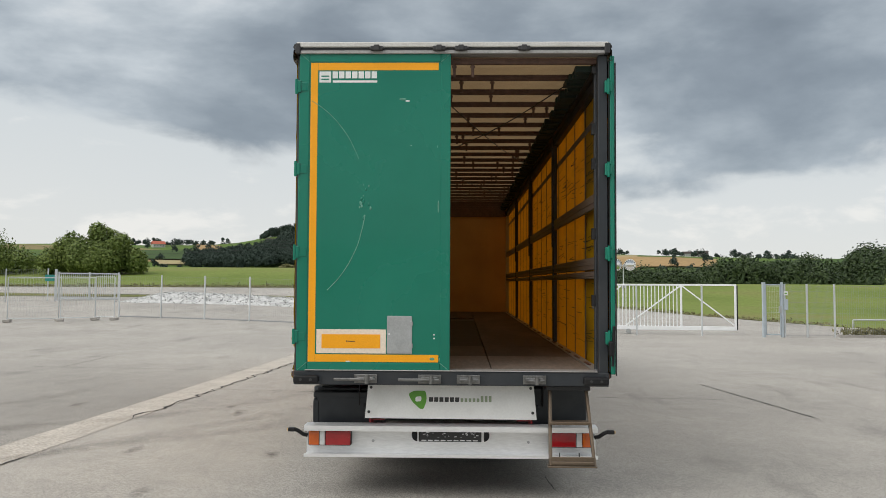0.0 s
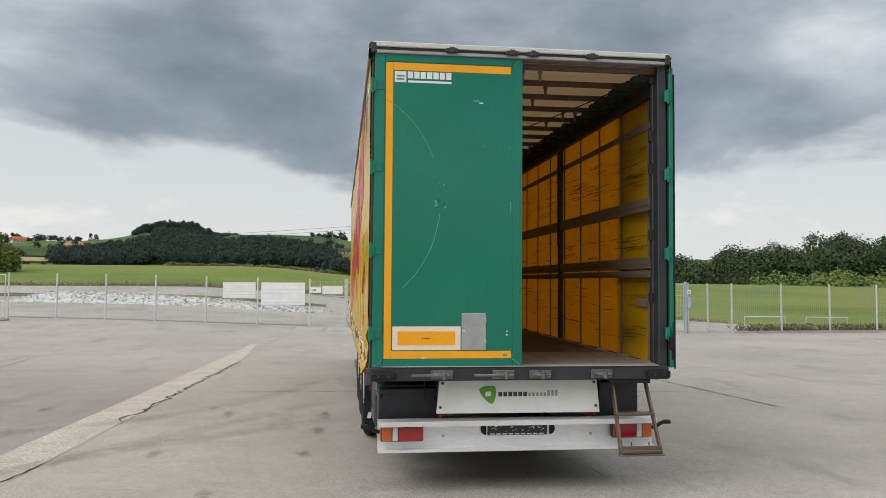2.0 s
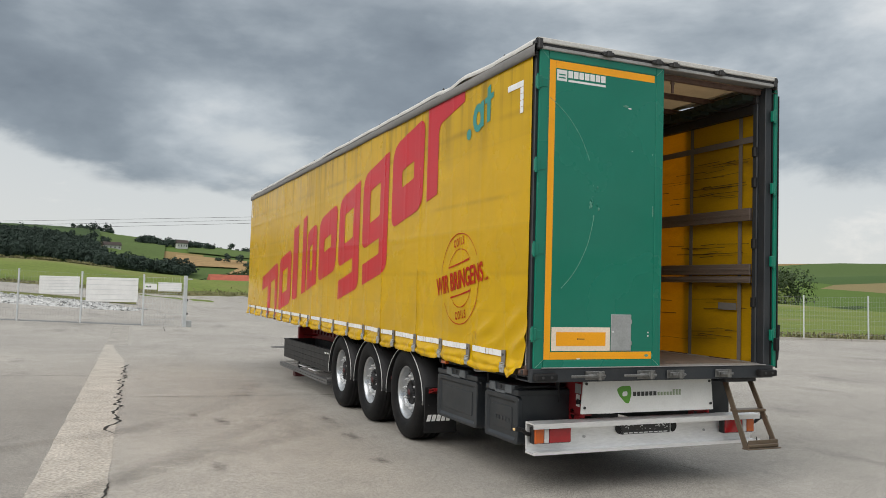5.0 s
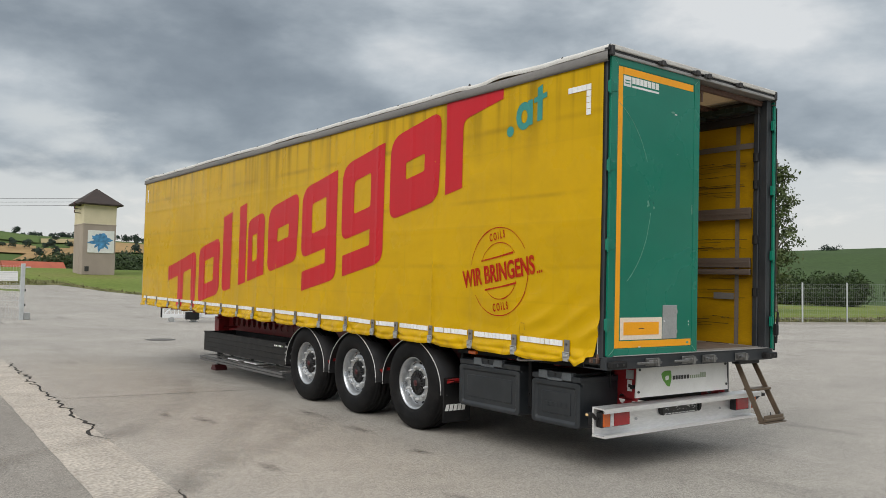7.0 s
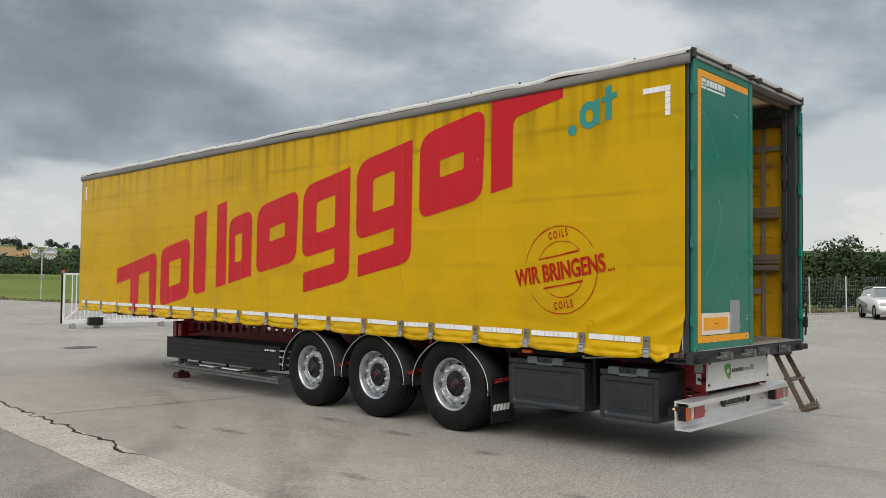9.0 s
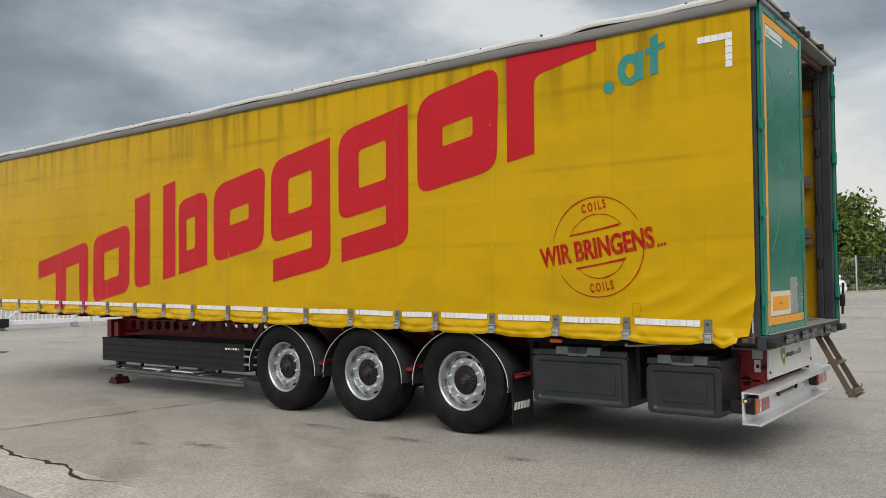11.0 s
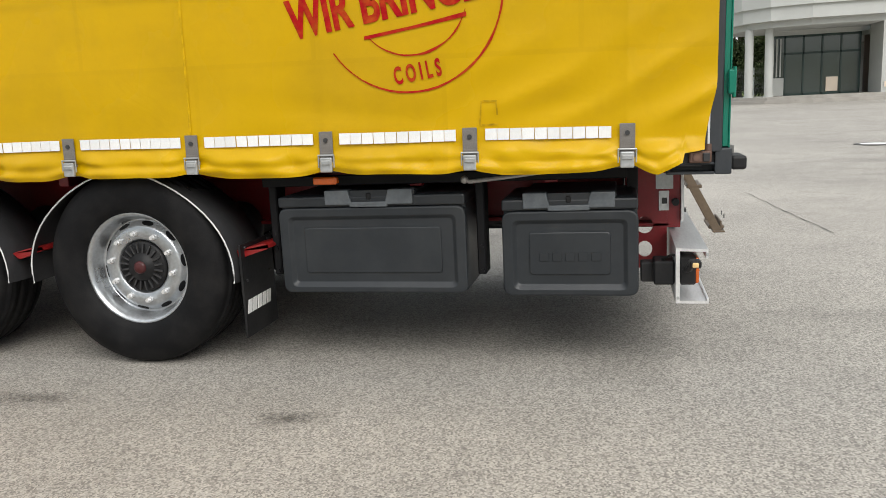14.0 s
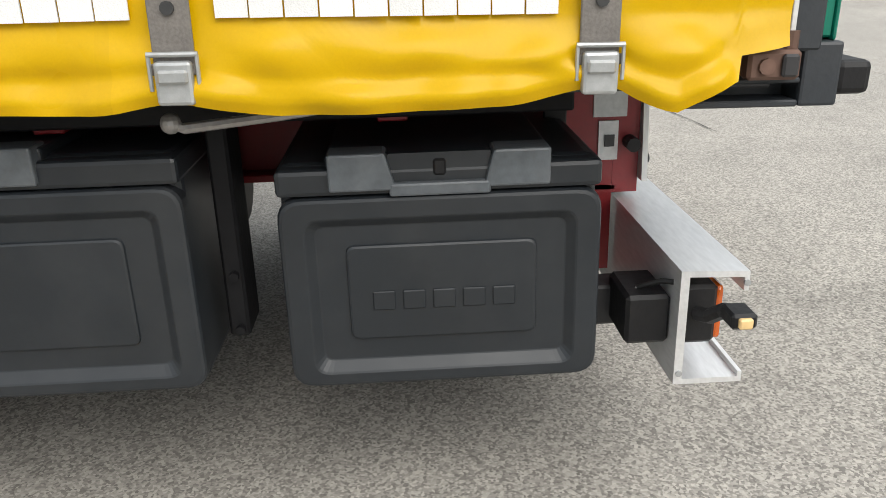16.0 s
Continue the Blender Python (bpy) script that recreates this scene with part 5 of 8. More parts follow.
# -- aluminium underride bumper: a channel open to the rear
prof = [(0.050, 0.594), (0.190, 0.600), (0.190, 0.344), (0.045, 0.344), (0.045, 0.368), (0.054, 0.368), (0.054, 0.356), (0.172, 0.356), (0.172, 0.586), (0.060, 0.582), (0.060, 0.552), (0.050, 0.552)]
bumper = part("underride_bumper", extrude_profile(prof, -1.192, 1.192, "X"), M["alu"], trailer, "aluminium underride bumper with scuffs")
for s in (-1, 1):
    for y, z in ((0.055, 0.57), (0.18, 0.37)):
        part("bumper_rivet", tube((s * 1.190, y, z), (s * 1.196, y, z), 0.007, 8), M["steel"], bumper)
    part("bumper_bolt", tube((s * 0.64, 0.160, 0.455), (s * 0.64, 0.173, 0.455), 0.012, 8), M["steel"], bumper)
    # tail lamp: amber outside, a clear field, red inside
    x0, x1 = (1.165, 0.815) if s > 0 else (-1.167, -0.815)
    lamp = part("tail_lamp", box((min(x0, x1), 0.10, 0.424), (max(x0, x1), 0.171, 0.556), 0.008), M["blackplastic"], bumper, "tail lamp with amber, clear and red lenses")
    cuts = [(0.02, 0.26, "lamporange"), (0.27, 0.40, "lampclear"), (0.41, 0.99, "lampred")]
    for a, b, key in cuts:
        xa, xb = x0 + (x1 - x0) * a, x0 + (x1 - x0) * b
        bm = box((min(xa, xb), 0.085, 0.430), (max(xa, xb), 0.104, 0.550), 0.008, 2)
        add_box(bm, (min(xa, xb) + 0.006, 0.0825, 0.488), (max(xa, xb) - 0.006, 0.087, 0.492))
        part("lens", bm, M[key], lamp)
    part("lamp_housing", box((min(s * 1.15, s * 1.0), 0.192, 0.42), (max(s * 1.15, s * 1.0), 0.285, 0.53), 0.008), M["blackplastic"], lamp)
    # flexible marker arm
    pts = [(s * 1.180, 0.145, 0.500), (s * 1.215, 0.135, 0.510), (s * 1.255, 0.125, 0.540), (s * 1.285, 0.12, 0.552)]
    arm = part("marker_arm", add_pipe(bmesh.new(), pts, 0.016, 8), M["blackplastic"], bumper)
    part("marker_lamp", box((s * 1.305 - 0.03, 0.092, 0.536), (s * 1.305 + 0.03, 0.142, 0.568), 0.006), M["blackplastic"], arm)
    part("marker_lens", box((s * 1.338 - 0.006, 0.104, 0.541), (s * 1.338 + 0.006, 0.130, 0.562), 0.003), M["lampcream"], arm)
num = part("plate_holder", box((-0.262, 0.160, 0.452), (0.255, 0.171, 0.566), 0.004), M["print_dark"], bumper, "dark plate holder with worn light print")
random.seed(6)
for k in range(46):
    x, z = random.uniform(-0.24, 0.22), random.uniform(0.485, 0.552)
    part("plate_print", box((x, 0.1585, z), (x + random.uniform(0.004, 0.018), 0.160, z + random.uniform(0.002, 0.008))), M["print_light"], num)
for k in range(9):
    part("plate_print", box((-0.24 + 0.053 * k, 0.1585, 0.459), (-0.20 + 0.053 * k, 0.160, 0.468)), M["print_light"], num)
for s in (-1, 1):
    half = [(s * (0.275 + 0.045 * math.cos(a)), 0.509 + 0.052 * math.sin(a)) for a in [math.pi * (k / 12 - 0.5) for k in range(13)]]
    flat_shape("plate_lamp", half, 0.1715, 0.02, M["blackplastic"], bumper)
bm = box((-1.02, 0.20, 0.405), (-0.94, 0.34, 0.50), 0.006)
part("bumper_bracket", bm, M["darksteel"], trailer)
cab = add_pipe(bmesh.new(), [(-1.12, 0.27, 0.50), (-1.10, 0.25, 0.53), (-1.13, 0.21, 0.555), (-1.15, 0.19, 0.56)], 0.006, 6)
part("lamp_cable", cab, M["cable"], trailer)

# -- folding step, let down
steps = part("folding_step", box((0.77, 0.03, 0.895), (1.13, 0.12, 0.93), 0.006), M["darksteel"], trailer, "bronze folding steps let down below the sill")
A0, A1 = Vector((0, 0.075, 0.905)), Vector((0, -0.215, 0.345))
for xa, xb in ((0.80, 0.775), (1.095, 1.115)):
    bm = bmesh.new()
    add_bar(bm, (xa, A0.y, A0.z), (xb, A1.y, A1.z), 0.012, 0.052, (0, 1, 0.4))
    add_bar(bm, (xa + 0.012, A0.y, A0.z), (xb + 0.012, A1.y, A1.z), 0.014, 0.012, (0, 1, 0.4))
    part("rail", bm, M["bronze"], steps)
for t, d in ((0.45, 0.045), (0.95, 0.05)):
    p = A0.lerp(A1, t)
    bm = box((0.782, p.y - 0.055, p.z - 0.012), (1.108, p.y + 0.045, p.z + 0.012), 0.004)
    if t > 0.8:
        add_box(bm, (0.778, p.y - 0.04, p.z - 0.03), (1.115, p.y - 0.028, p.z + 0.045), 0.003)
        add_box(bm, (0.755, p.y - 0.06, p.z - 0.034), (1.135, p.y + 0.02, p.z - 0.022), 0.003)
    part("tread", bm, M["bronze"], steps)
for x in (0.84, 0.99):
    part("tread_slot", box((x, A1.y + 0.002 - 0.052, 0.425), (x + 0.008, A1.y + 0.008 - 0.052, 0.455)), M["print_dark"], steps)


# ---- trailer chassis: beams, wheels, mudguards, boxes, legs ----
def holed_plate(y0, y1, z0, z1, x, thick, holes):
    """A web plate with oval holes (y, z, half-width, half-height)."""
    bm = bmesh.new()
    loops = [[(y0, z0), (y1, z0), (y1, z1), (y0, z1)]]
    for cy, cz, a, b in holes:
        loops.append([(cy + a * math.cos(2 * math.pi * k / 14), cz + b * math.sin(2 * math.pi * k / 14)) for k in range(14)])
    for loop in loops:
        vs_ = [bm.verts.new((x, y, z)) for y, z in loop]
        for i in range(len(vs_)):
            bm.edges.new((vs_[i - 1], vs_[i]))
    bmesh.ops.triangle_fill(bm, use_beauty=True, use_dissolve=False, edges=bm.edges[:])
    ext = bmesh.ops.extrude_face_region(bm, geom=bm.faces[:])
    bmesh.ops.translate(bm, verts=[g for g in ext["geom"] if isinstance(g, bmesh.types.BMVert)], vec=(thick, 0, 0))
    return bm


for s in (-1, 1):
    x = s * 0.47
    holes = [(6.75 + 0.235 * k, 0.90, 0.075, 0.085) for k in range(15)]
    bm = holed_plate(0.42, 10.3, 0.66, 0.985, x - 0.006, 0.012, holes)
    add_box(bm, (x - 0.07, 0.42, 0.640), (x + 0.07, 10.3, 0.660), 0.003)
    add_box(bm, (x - 0.07, 0.30, 0.965), (x + 0.07, 10.42, 0.985), 0.003)
    part("chassis_beam", bm, M["chassis"], trailer, "dark red chassis beam with oval cut-outs")
for k in range(19):
    y = 0.75 + 0.66 * k
    bm = box((-1.08, y - 0.03, 0.90), (1.08, y + 0.03, 0.985), 0.003)
    part("cross_member", bm, M["chassis"], trailer, "", PITCH if y > 2 else None)
# rear plates that carry the bumper
for s in (-1, 1):
    bm = holed_plate(0.20, 0.40, 0.40, 0.93, s * 0.665 - 0.006, 0.012, [(0.31, 0.625, 0.042, 0.045), (0.31, 0.50, 0.038, 0.042)])
    add_box(bm, (s * 0.665 - 0.006, 0.134, 0.612), (s * 0.665 + 0.006, 0.1995, 0.93))
    add_box(bm, (min(s * 0.55, s * 0.671), 0.192, 0.62), (max(s * 0.55, s * 0.671), 0.41, 0.632))
    q = part("bumper_carrier", bm, M["chassis"], trailer, "dark red bumper carrier plate")
    part("data_label", box((s * 0.674 - 0.003, 0.190, 0.70), (s * 0.674 + 0.003, 0.240, 0.80)), M["print_light"], q)
    part("data_label", box((s * 0.674 - 0.003, 0.170, 0.81), (s * 0.674 + 0.003, 0.255, 0.89)), M["steel"], q)
    part("data_label", box((s * 0.678 - 0.003, 0.200, 0.735), (s * 0.678 + 0.003, 0.225, 0.765)), M["print_dark"], q)
    bm = tube((s * 0.67, 0.160, 0.745), (s * 0.72, 0.160, 0.745), 0.018, 12)
    part("carrier_stud", bm, M["blackplastic"], q)
    part("strap_end", box((s * 0.78 - 0.006, 0.345, 0.72), (s * 0.78 + 0.006, 0.40, 0.95), 0.003), M["blackplastic"], trailer)
bm = box((-0.655, 0.21, 0.66), (0.655, 0.30, 0.93), 0.004)
part("rear_cross_beam", bm, M["chassis"], trailer)

# -- wheels
AXLES = (2.905, 4.235, 5.55)
RADIUS, WIDTH, HUB_Z = 0.517, 0.385, 0.517


def tyre_profile():
    w, r = WIDTH / 2, RADIUS
    return [(0.287, -w + 0.055), (0.300, -w + 0.022), (0.335, -w + 0.006), (0.385, -w - 0.006), (0.43, -w - 0.004), (0.470, -w + 0.010), (0.497, -w + 0.026), (0.510, -w + 0.048), (r, -w + 0.085), (r, -0.108), (r - 0.011, -0.106), (r - 0.011, -0.096), (r, -0.094), (r, -0.042),
            (r - 0.011, -0.040), (r - 0.011, -0.030), (r, -0.028), (r, 0.028), (r - 0.011, 0.030), (r - 0.011, 0.040), (r, 0.042), (r, 0.094), (r - 0.011, 0.096), (r - 0.011, 0.106), (r, 0.108), (r, w - 0.085), (0.510, w - 0.048), (0.43, w + 0.004), (0.335, w - 0.006), (0.287, w - 0.055)]


tyre_me = mesh_of("tyre", lathe(tyre_profile(), 64), M["rubber"], True)
rim_me = mesh_of("rim", lathe([(0.283, 0.14), (0.283, -0.105), (0.293, -0.135), (0.300, -0.152), (0.297, -0.160), (0.286, -0.157), (0.274, -0.138), (0.264, -0.105), (0.258, -0.074), (0.250, -0.062), (0.240, -0.066), (0.222, -0.094), (0.210, -0.101), (0.150, -0.103), (0.141, -0.094), (0.136, -0.06), (0.136, 0.02)], 64), M["rim"], True)
bm = lathe([(0.138, 0.0), (0.137, -0.098), (0.129, -0.108), (0.078, -0.098), (0.070, -0.128), (0.0, -0.132)], 32)
hub_me = mesh_of("hub", bm, M["blackplastic"], True)
fin_me = mesh_of("hub_fin", bar((-0.110, 0.076, 0), (-0.110, 0.126, 0), 0.009, 0.018, (1, 0, 0)), M["darksteel"])
cap_me = mesh_of("hub_cap", lathe([(0.036, -0.115), (0.034, -0.136), (0.024, -0.142), (0.0, -0.144)], 20), M["hubred"], True)
nut_me = mesh_of("wheel_nut", add_tube(tube((-0.124, 0, 0), (-0.098, 0, 0), 0.015, 6), (-0.140, 0, 0), (-0.122, 0, 0), 0.010, 8), M["alu"])
hole_me = mesh_of("rim_hole", lathe([(0.0, 0.0), (0.017, 0.002), (0.017, -0.003), (0.0, -0.004)], 14), M["frameblack"])
for y in AXLES:
    for s in (-1, 1):
        w = pose(s * 1.052, y, HUB_Z, 0, 0, 0 if s < 0 else 180)
        tyre = part("tyre", tyre_me, None, trailer, "worn black trailer tyre", w)
        rim = part("rim", rim_me, None, trailer, "silver steel wheel rim with ten nuts", w)
        part("hub", hub_me, None, rim), part("hub_cap", cap_me, None, rim)
        for k in range(10):
            a = 2 * math.pi * (k + 0.3) / 10
            for q in (0, 1):
                part("hub_fin", fin_me, None, rim).matrix_basis = Matrix.Rotation(a + q * math.pi / 10, 4, "X")
            n = part("wheel_nut", nut_me, None, rim)
            n.location = (0, 0.180 * math.cos(a), 0.180 * math.sin(a))
            h = part("rim_hole", hole_me, None, rim)
            h.matrix_basis = Matrix.Rotation(a + 0.31, 4, "X") @ Matrix.Translation((-0.081, 0.2315, 0)) @ Matrix.Rotation(radians(-57), 4, "Z") @ Matrix.Diagonal((1, 0.95, 1.95, 1))
    part("axle", tube((-0.9, y, HUB_Z), (0.9, y, HUB_Z), 0.065, 14), M["darksteel"], trailer)
    for s in (-1, 1):
        bm = bmesh.new()
        bmesh.ops.create_uvsphere(bm, u_segments=16, v_segments=10, radius=0.13, matrix=Matrix.Translation((s * 0.55, y - 0.28, 0.62)) @ Matrix.Diagonal((1, 1, 1.25, 1)))
        add_bar(bm, (s * 0.50, y + 0.35, 0.62), (s * 0.52, y - 0.38, 0.50), 0.08, 0.06)
        part("air_spring", bm, M["blackplastic"], trailer, smooth=True)

# -- mudguards with a pale edge, flap and brackets
guard_mat = mat("grey_black_mudguard_plastic", (0.032, 0.032, 0.034), 0.5, spec=0.4, var=0.2, scale=6, dirt=(0.06, 0.056, 0.052), dirt_amount=0.35, dirt_scale=4)
for s in (-1, 1):
    for y in AXLES:
        angles = [radians(-6 + 192 * k / 30) for k in range(31)]

        def guard_xyz(a, k):
            off = [(-0.006, 0.0), (0.0, 0.0), (0.030, 0.012), (0.11, 0.018), (0.34, 0.012), (0.34, 0.0)][k]
            rr = 0.578 + off[1]
            sq = 0.045 * math.sin(a) ** 6
            return (s * (1.246 - off[0]), y + 0.02 + (rr + 0.01) * math.cos(a), HUB_Z - 0.02 + (rr - 0.095 + sq) * math.sin(a) * 1.0)

        g = part("mudguard", grid_mesh("mudguard", angles, range(6), guard_xyz, guard_mat), None, trailer, "black plastic mudguard with a pale edge")
        rim_pts = [Vector(guard_xyz(a, 1)) for a in angles]
        part("guard_edge", add_pipe(bmesh.new(), rim_pts, 0.0042, 6), M["print_light"], g)
    for y in (2.26, 3.57, 4.89):
        bm = extrude_profile(rounded([(y + 0.10, 0.60, .01), (y - 0.09, 0.645, .03), (y - 0.10, 0.615, .02), (y + 0.06, 0.565, .02)]), min(s * 0.95, s * 1.19), max(s * 0.95, s * 1.19), "X")
        part("guard_bracket", bm, M["redplastic"], trailer, "red mudguard bracket")
    flap = part("mud_flap", box((min(s * 1.235, s * 0.86), 2.296, 0.155), (max(s * 1.235, s * 0.86), 2.308, 0.64), 0.003), M["blackplastic"], trailer, "black rubber mud flap with a pale mark")
    for k in range(5):
        x0 = s * 1.212 - s * 0.056 * k
        bar_bm = box((min(x0, x0 - s * 0.042), 2.2925, 0.280), (max(x0, x0 - s * 0.042), 2.2965, 0.348))
        for v in bar_bm.verts:                            # slanted strokes
            v.co.x -= s * 0.25 * (v.co.z - 0.28)
        part("mark_bar", bar_bm, M["print_light"], flap)
    for z in (0.45, 0.62):
        for x in (1.19, 0.92):
            part("flap_bolt", tube((s * x, 2.288, z), (s * x, 2.297, z), 0.007, 6), M["darksteel"], flap)


# -- tool boxes
def tool_box(y0, y1, z0, z1, label):
    """A moulded plastic box: rounded body, a sunk field with a raised panel on its front, lid strip, latch."""
    xo, xi = -1.178, -0.66
    top = z1 - 0.080
    body = part("tool_box", box((xo + 0.03, y0 + 0.004, z0), (xi, y1 - 0.004, z1 - 0.02), 0.022, 3), M["plastic"], trailer, label)

    def loop(bm, side, low, high, x, rad):
        a0, a1, b0, b1 = y0 + side, y1 - side, z0 + low, top - high
        return [bm.verts.new((x, y, z)) for y, z in rounded([(a0, b0, rad), (a0, b1, rad), (a1, b1, rad), (a1, b0, rad)])]

    def skin(rings, cap=True):
        bm = bmesh.new()
        loops = [loop(bm, *r) for r in rings]
        for la, lb in zip(loops, loops[1:]):
            for k in range(len(la)):
                bm.faces.new((la[k - 1], la[k], lb[k], lb[k - 1]))
        if cap:
            bm.faces.new(loops[-1])
        return bm

    f = part("front_face", skin([(0.0, 0.0, 0.0, xo + 0.045, .045), (0.0, 0.0, 0.0, xo + 0.008, .045), (0.003, 0.003, 0.003, xo + 0.002, .045), (0.009, 0.009, 0.009, xo, .042),
                                 (0.046, 0.028, 0.040, xo, .034), (0.050, 0.032, 0.044, xo + 0.002, .032), (0.066, 0.052, 0.060, xo + 0.016, .022), (0.069, 0.055, 0.063, xo + 0.017, .020)]), M["plastic"], body)
    g = part("raised_panel", skin([(0.124, 0.098, 0.100, xo + 0.018, .018), (0.126, 0.100, 0.102, xo + 0.012, .018), (0.130, 0.104, 0.106, xo + 0.010, .016)]), M["plastic"], f)
    cy, w = (y0 + y1) / 2, (y1 - y0)
    if w < 0.8:
        for k in range(5):
            part("embossed_bar", box((xo + 0.006, cy - 0.145 + 0.06 * k, z0 + 0.165), (xo + 0.011, cy - 0.10 + 0.06 * k, z0 + 0.205), 0.002), M["plastic"], g)
    half = 0.21 if w < 0.8 else 0.222
    lid = box((xo + 0.002, y0 + 0.001, top + 0.003), (xi, y1 - 0.001, z1 - 0.024), 0.010, 2)
    add_box(lid, (xo + 0.020, cy - half - 0.006, z1 - 0.040), (xi, cy + half + 0.006, z1), 0.008, 2)
    l = part("lid", lid, M["plastic"], body)
    latch_mat = M.setdefault("latch", mat("worn_latch_plastic", (0.092, 0.104, 0.115), 0.38, var=0.2, scale=15, dirt=(0.17, 0.18, 0.19), dirt_amount=0.4, dirt_scale=9))

    def plate(a, b, z_lo, z_hi, slant=0.0, out=0.010):
        """A latch piece between a and b; its edge at b runs outward by slant towards the top."""
        bm = box((xo - out, min(a, b), z_lo), (xo + 0.06, max(a, b), z_hi), 0.005, 2)
        for v in bm.verts:
            if slant and abs(v.co.y - b) < 0.012:
                v.co.y += slant * (v.co.z - z_lo) / (z_hi - z_lo)
        return bm

    for sgn in (-1, 1):
        part("latch_wing", plate(cy + sgn * half, cy + sgn * 0.082, z1 - 0.066, z1 + 0.006, sgn * 0.020), latch_mat, l, "grey worn latch wing")
    mid = extrude_profile(rounded([(cy - 0.100, z1 + 0.002, .01), (cy - 0.080, z1 - 0.074, .014), (cy + 0.080, z1 - 0.074, .014), (cy + 0.100, z1 + 0.002, .01)]), xo + 0.004, xo + 0.05, "X")
    part("latch", mid, M["plastic"], l, "dark latch pull")
    part("latch_lip", plate(cy - 0.096, cy + 0.096, z1 - 0.078, z1 - 0.052, out=0.011), latch_mat, l)
    part("latch_lock", box((xo - 0.002, cy - 0.012, z1 - 0.042), (xo + 0.03, cy + 0.012, z1 - 0.010), 0.004), M["blackplastic"], l)
    for y in (y0 + 0.14, y1 - 0.14):
        part("foot", box((xo + 0.06, y - 0.05, z0 - 0.012), (xi - 0.1, y + 0.05, z0 + 0.004), 0.004), M["plastic"], body)
    return body


tool_box(1.150, 2.10, 0.384, 0.892, "large dark grey plastic tool box with grooved lid")
tool_box(0.352, 0.978, 0.373, 0.856, "small dark grey plastic tool box with embossed lid")
for y0 in (1.062, 2.13):
    bm = box((-1.10, y0 + 0.008, 0.46), (-0.98, y0 + 0.05, 0.96), 0.006)
    for z in (0.40, 0.52):
        add_tube(bm, (-1.115, y0 + 0.025, z + 0.08), (-1.10, y0 + 0.025, z + 0.08), 0.010, 6)
    part("box_bracket", bm, M["frameblack"], trailer)
part("under_frame", box((-1.12, 0.40, 0.915), (-1.08, 2.2, 0.965), 0.004), M["frameblack"], trailer)
part("marker_lamp", box((-1.24, 1.76, 0.932), (-1.20, 1.88, 0.968), 0.006), M["lamporange"], trailer, "amber side marker lamp")
rod = add_pipe(bmesh.new(), [(-1.20, 1.14, 0.935), (-1.20, 1.12, 0.925), (-1.19, 0.95, 0.94), (-1.15, 0.70, 0.965), (-1.05, 0.55, 0.98)], 0.010, 8)
bmesh.ops.create_uvsphere(rod, u_segments=12, v_segments=8, radius=0.019, matrix=Matrix.Translation((-1.20, 1.142, 0.935)))
part("tension_rod", rod, M["alu_rough"], trailer, "grey rod with a ring end")
# the other side's boxes show only as dark backs
part("tool_box", box((0.66, 0.40, 0.40), (1.16, 2.0, 0.88), 0.02, 2), M["plastic"], trailer, "dark grey plastic tool box")
part("air_tank", tube((-0.35, 1.2, 0.62), (-0.35, 2.2, 0.62), 0.14, 20), M["darksteel"], trailer)
part("air_tank", tube((0.35, 1.2, 0.62), (0.35, 2.2, 0.62), 0.14, 20), M["darksteel"], trailer)

# -- pallet stowage box and the rails under it
PB0, PB1 = 6.36, 9.78
bm = box((-1.152, PB0, 0.398), (-1.120, PB1, 0.742), 0.004)
for k in range(3):
    add_box(bm, (-1.160, PB0 + 0.01, 0.47 + 0.085 * k), (-1.152, PB1 - 0.01, 0.475 + 0.085 * k), 0.002)
add_box(bm, (-1.162, PB0, 0.722), (-1.112, PB1, 0.746), 0.004)
pbox = part("pallet_box", bm, M["blackplastic"], trailer, "open black steel pallet box under the floor")
part("box_wall", box((-0.56, PB0, 0.398), (-0.53, PB1, 0.742), 0.004), M["blackplastic"], pbox)
part("box_wall", box((-1.12, PB0, 0.398), (-0.56, PB0 + 0.03, 0.742), 0.004), M["blackplastic"], pbox)
part("box_wall", box((-1.12, PB1 - 0.03, 0.398), (-0.56, PB1, 0.742), 0.004), M["blackplastic"], pbox)
part("box_floor", box((-1.12, PB0 + 0.03, 0.398), (-0.56, PB1 - 0.03, 0.415)), M["blackplastic"], pbox)
for k in range(6):
    part("label_bar", box((-1.1605, 6.46 + 0.05 * k, 0.672), (-1.158, 6.495 + 0.05 * k, 0.695)), M["print_light"] if k % 3 else M["print_grey"], pbox)
for x in (-1.195, -0.80):
    bm = box((x - 0.03, 6.30, 0.225), (x + 0.03, 9.78, 0.262), 0.004)
    add_box(bm, (x - 0.034, 6.30, 0.268), (x + 0.034, 9.78, 0.300), 0.004)
    part("guard_rail", bm, M["railgrey"], trailer, "grey aluminium side guard rail")
for y in (6.5, 7.3, 8.3, 9.2, 9.7):
    part("rail_brace", box((-1.165, y - 0.04, 0.30), (-0.83, y + 0.04, 0.312), 0.003), M["alu_rough"], trailer)
    part("rail_hanger", box((-0.86, y - 0.02, 0.30), (-0.82, y + 0.02, 0.42), 0.003), M["darksteel"], trailer)
for z in (0.50, 0.60, 0.69):
    part("guard_bar", box((-1.17, 5.98, z - 0.012), (-1.145, 6.36, z + 0.012), 0.003), M["steel"], trailer)
for y0, y1 in ((7.55, 8.05), (8.3, 8.75)):
    part("stowed_board", box((-1.10, y0, 0.313), (-0.9, y1, 0.33)), M["print_light"], trailer)

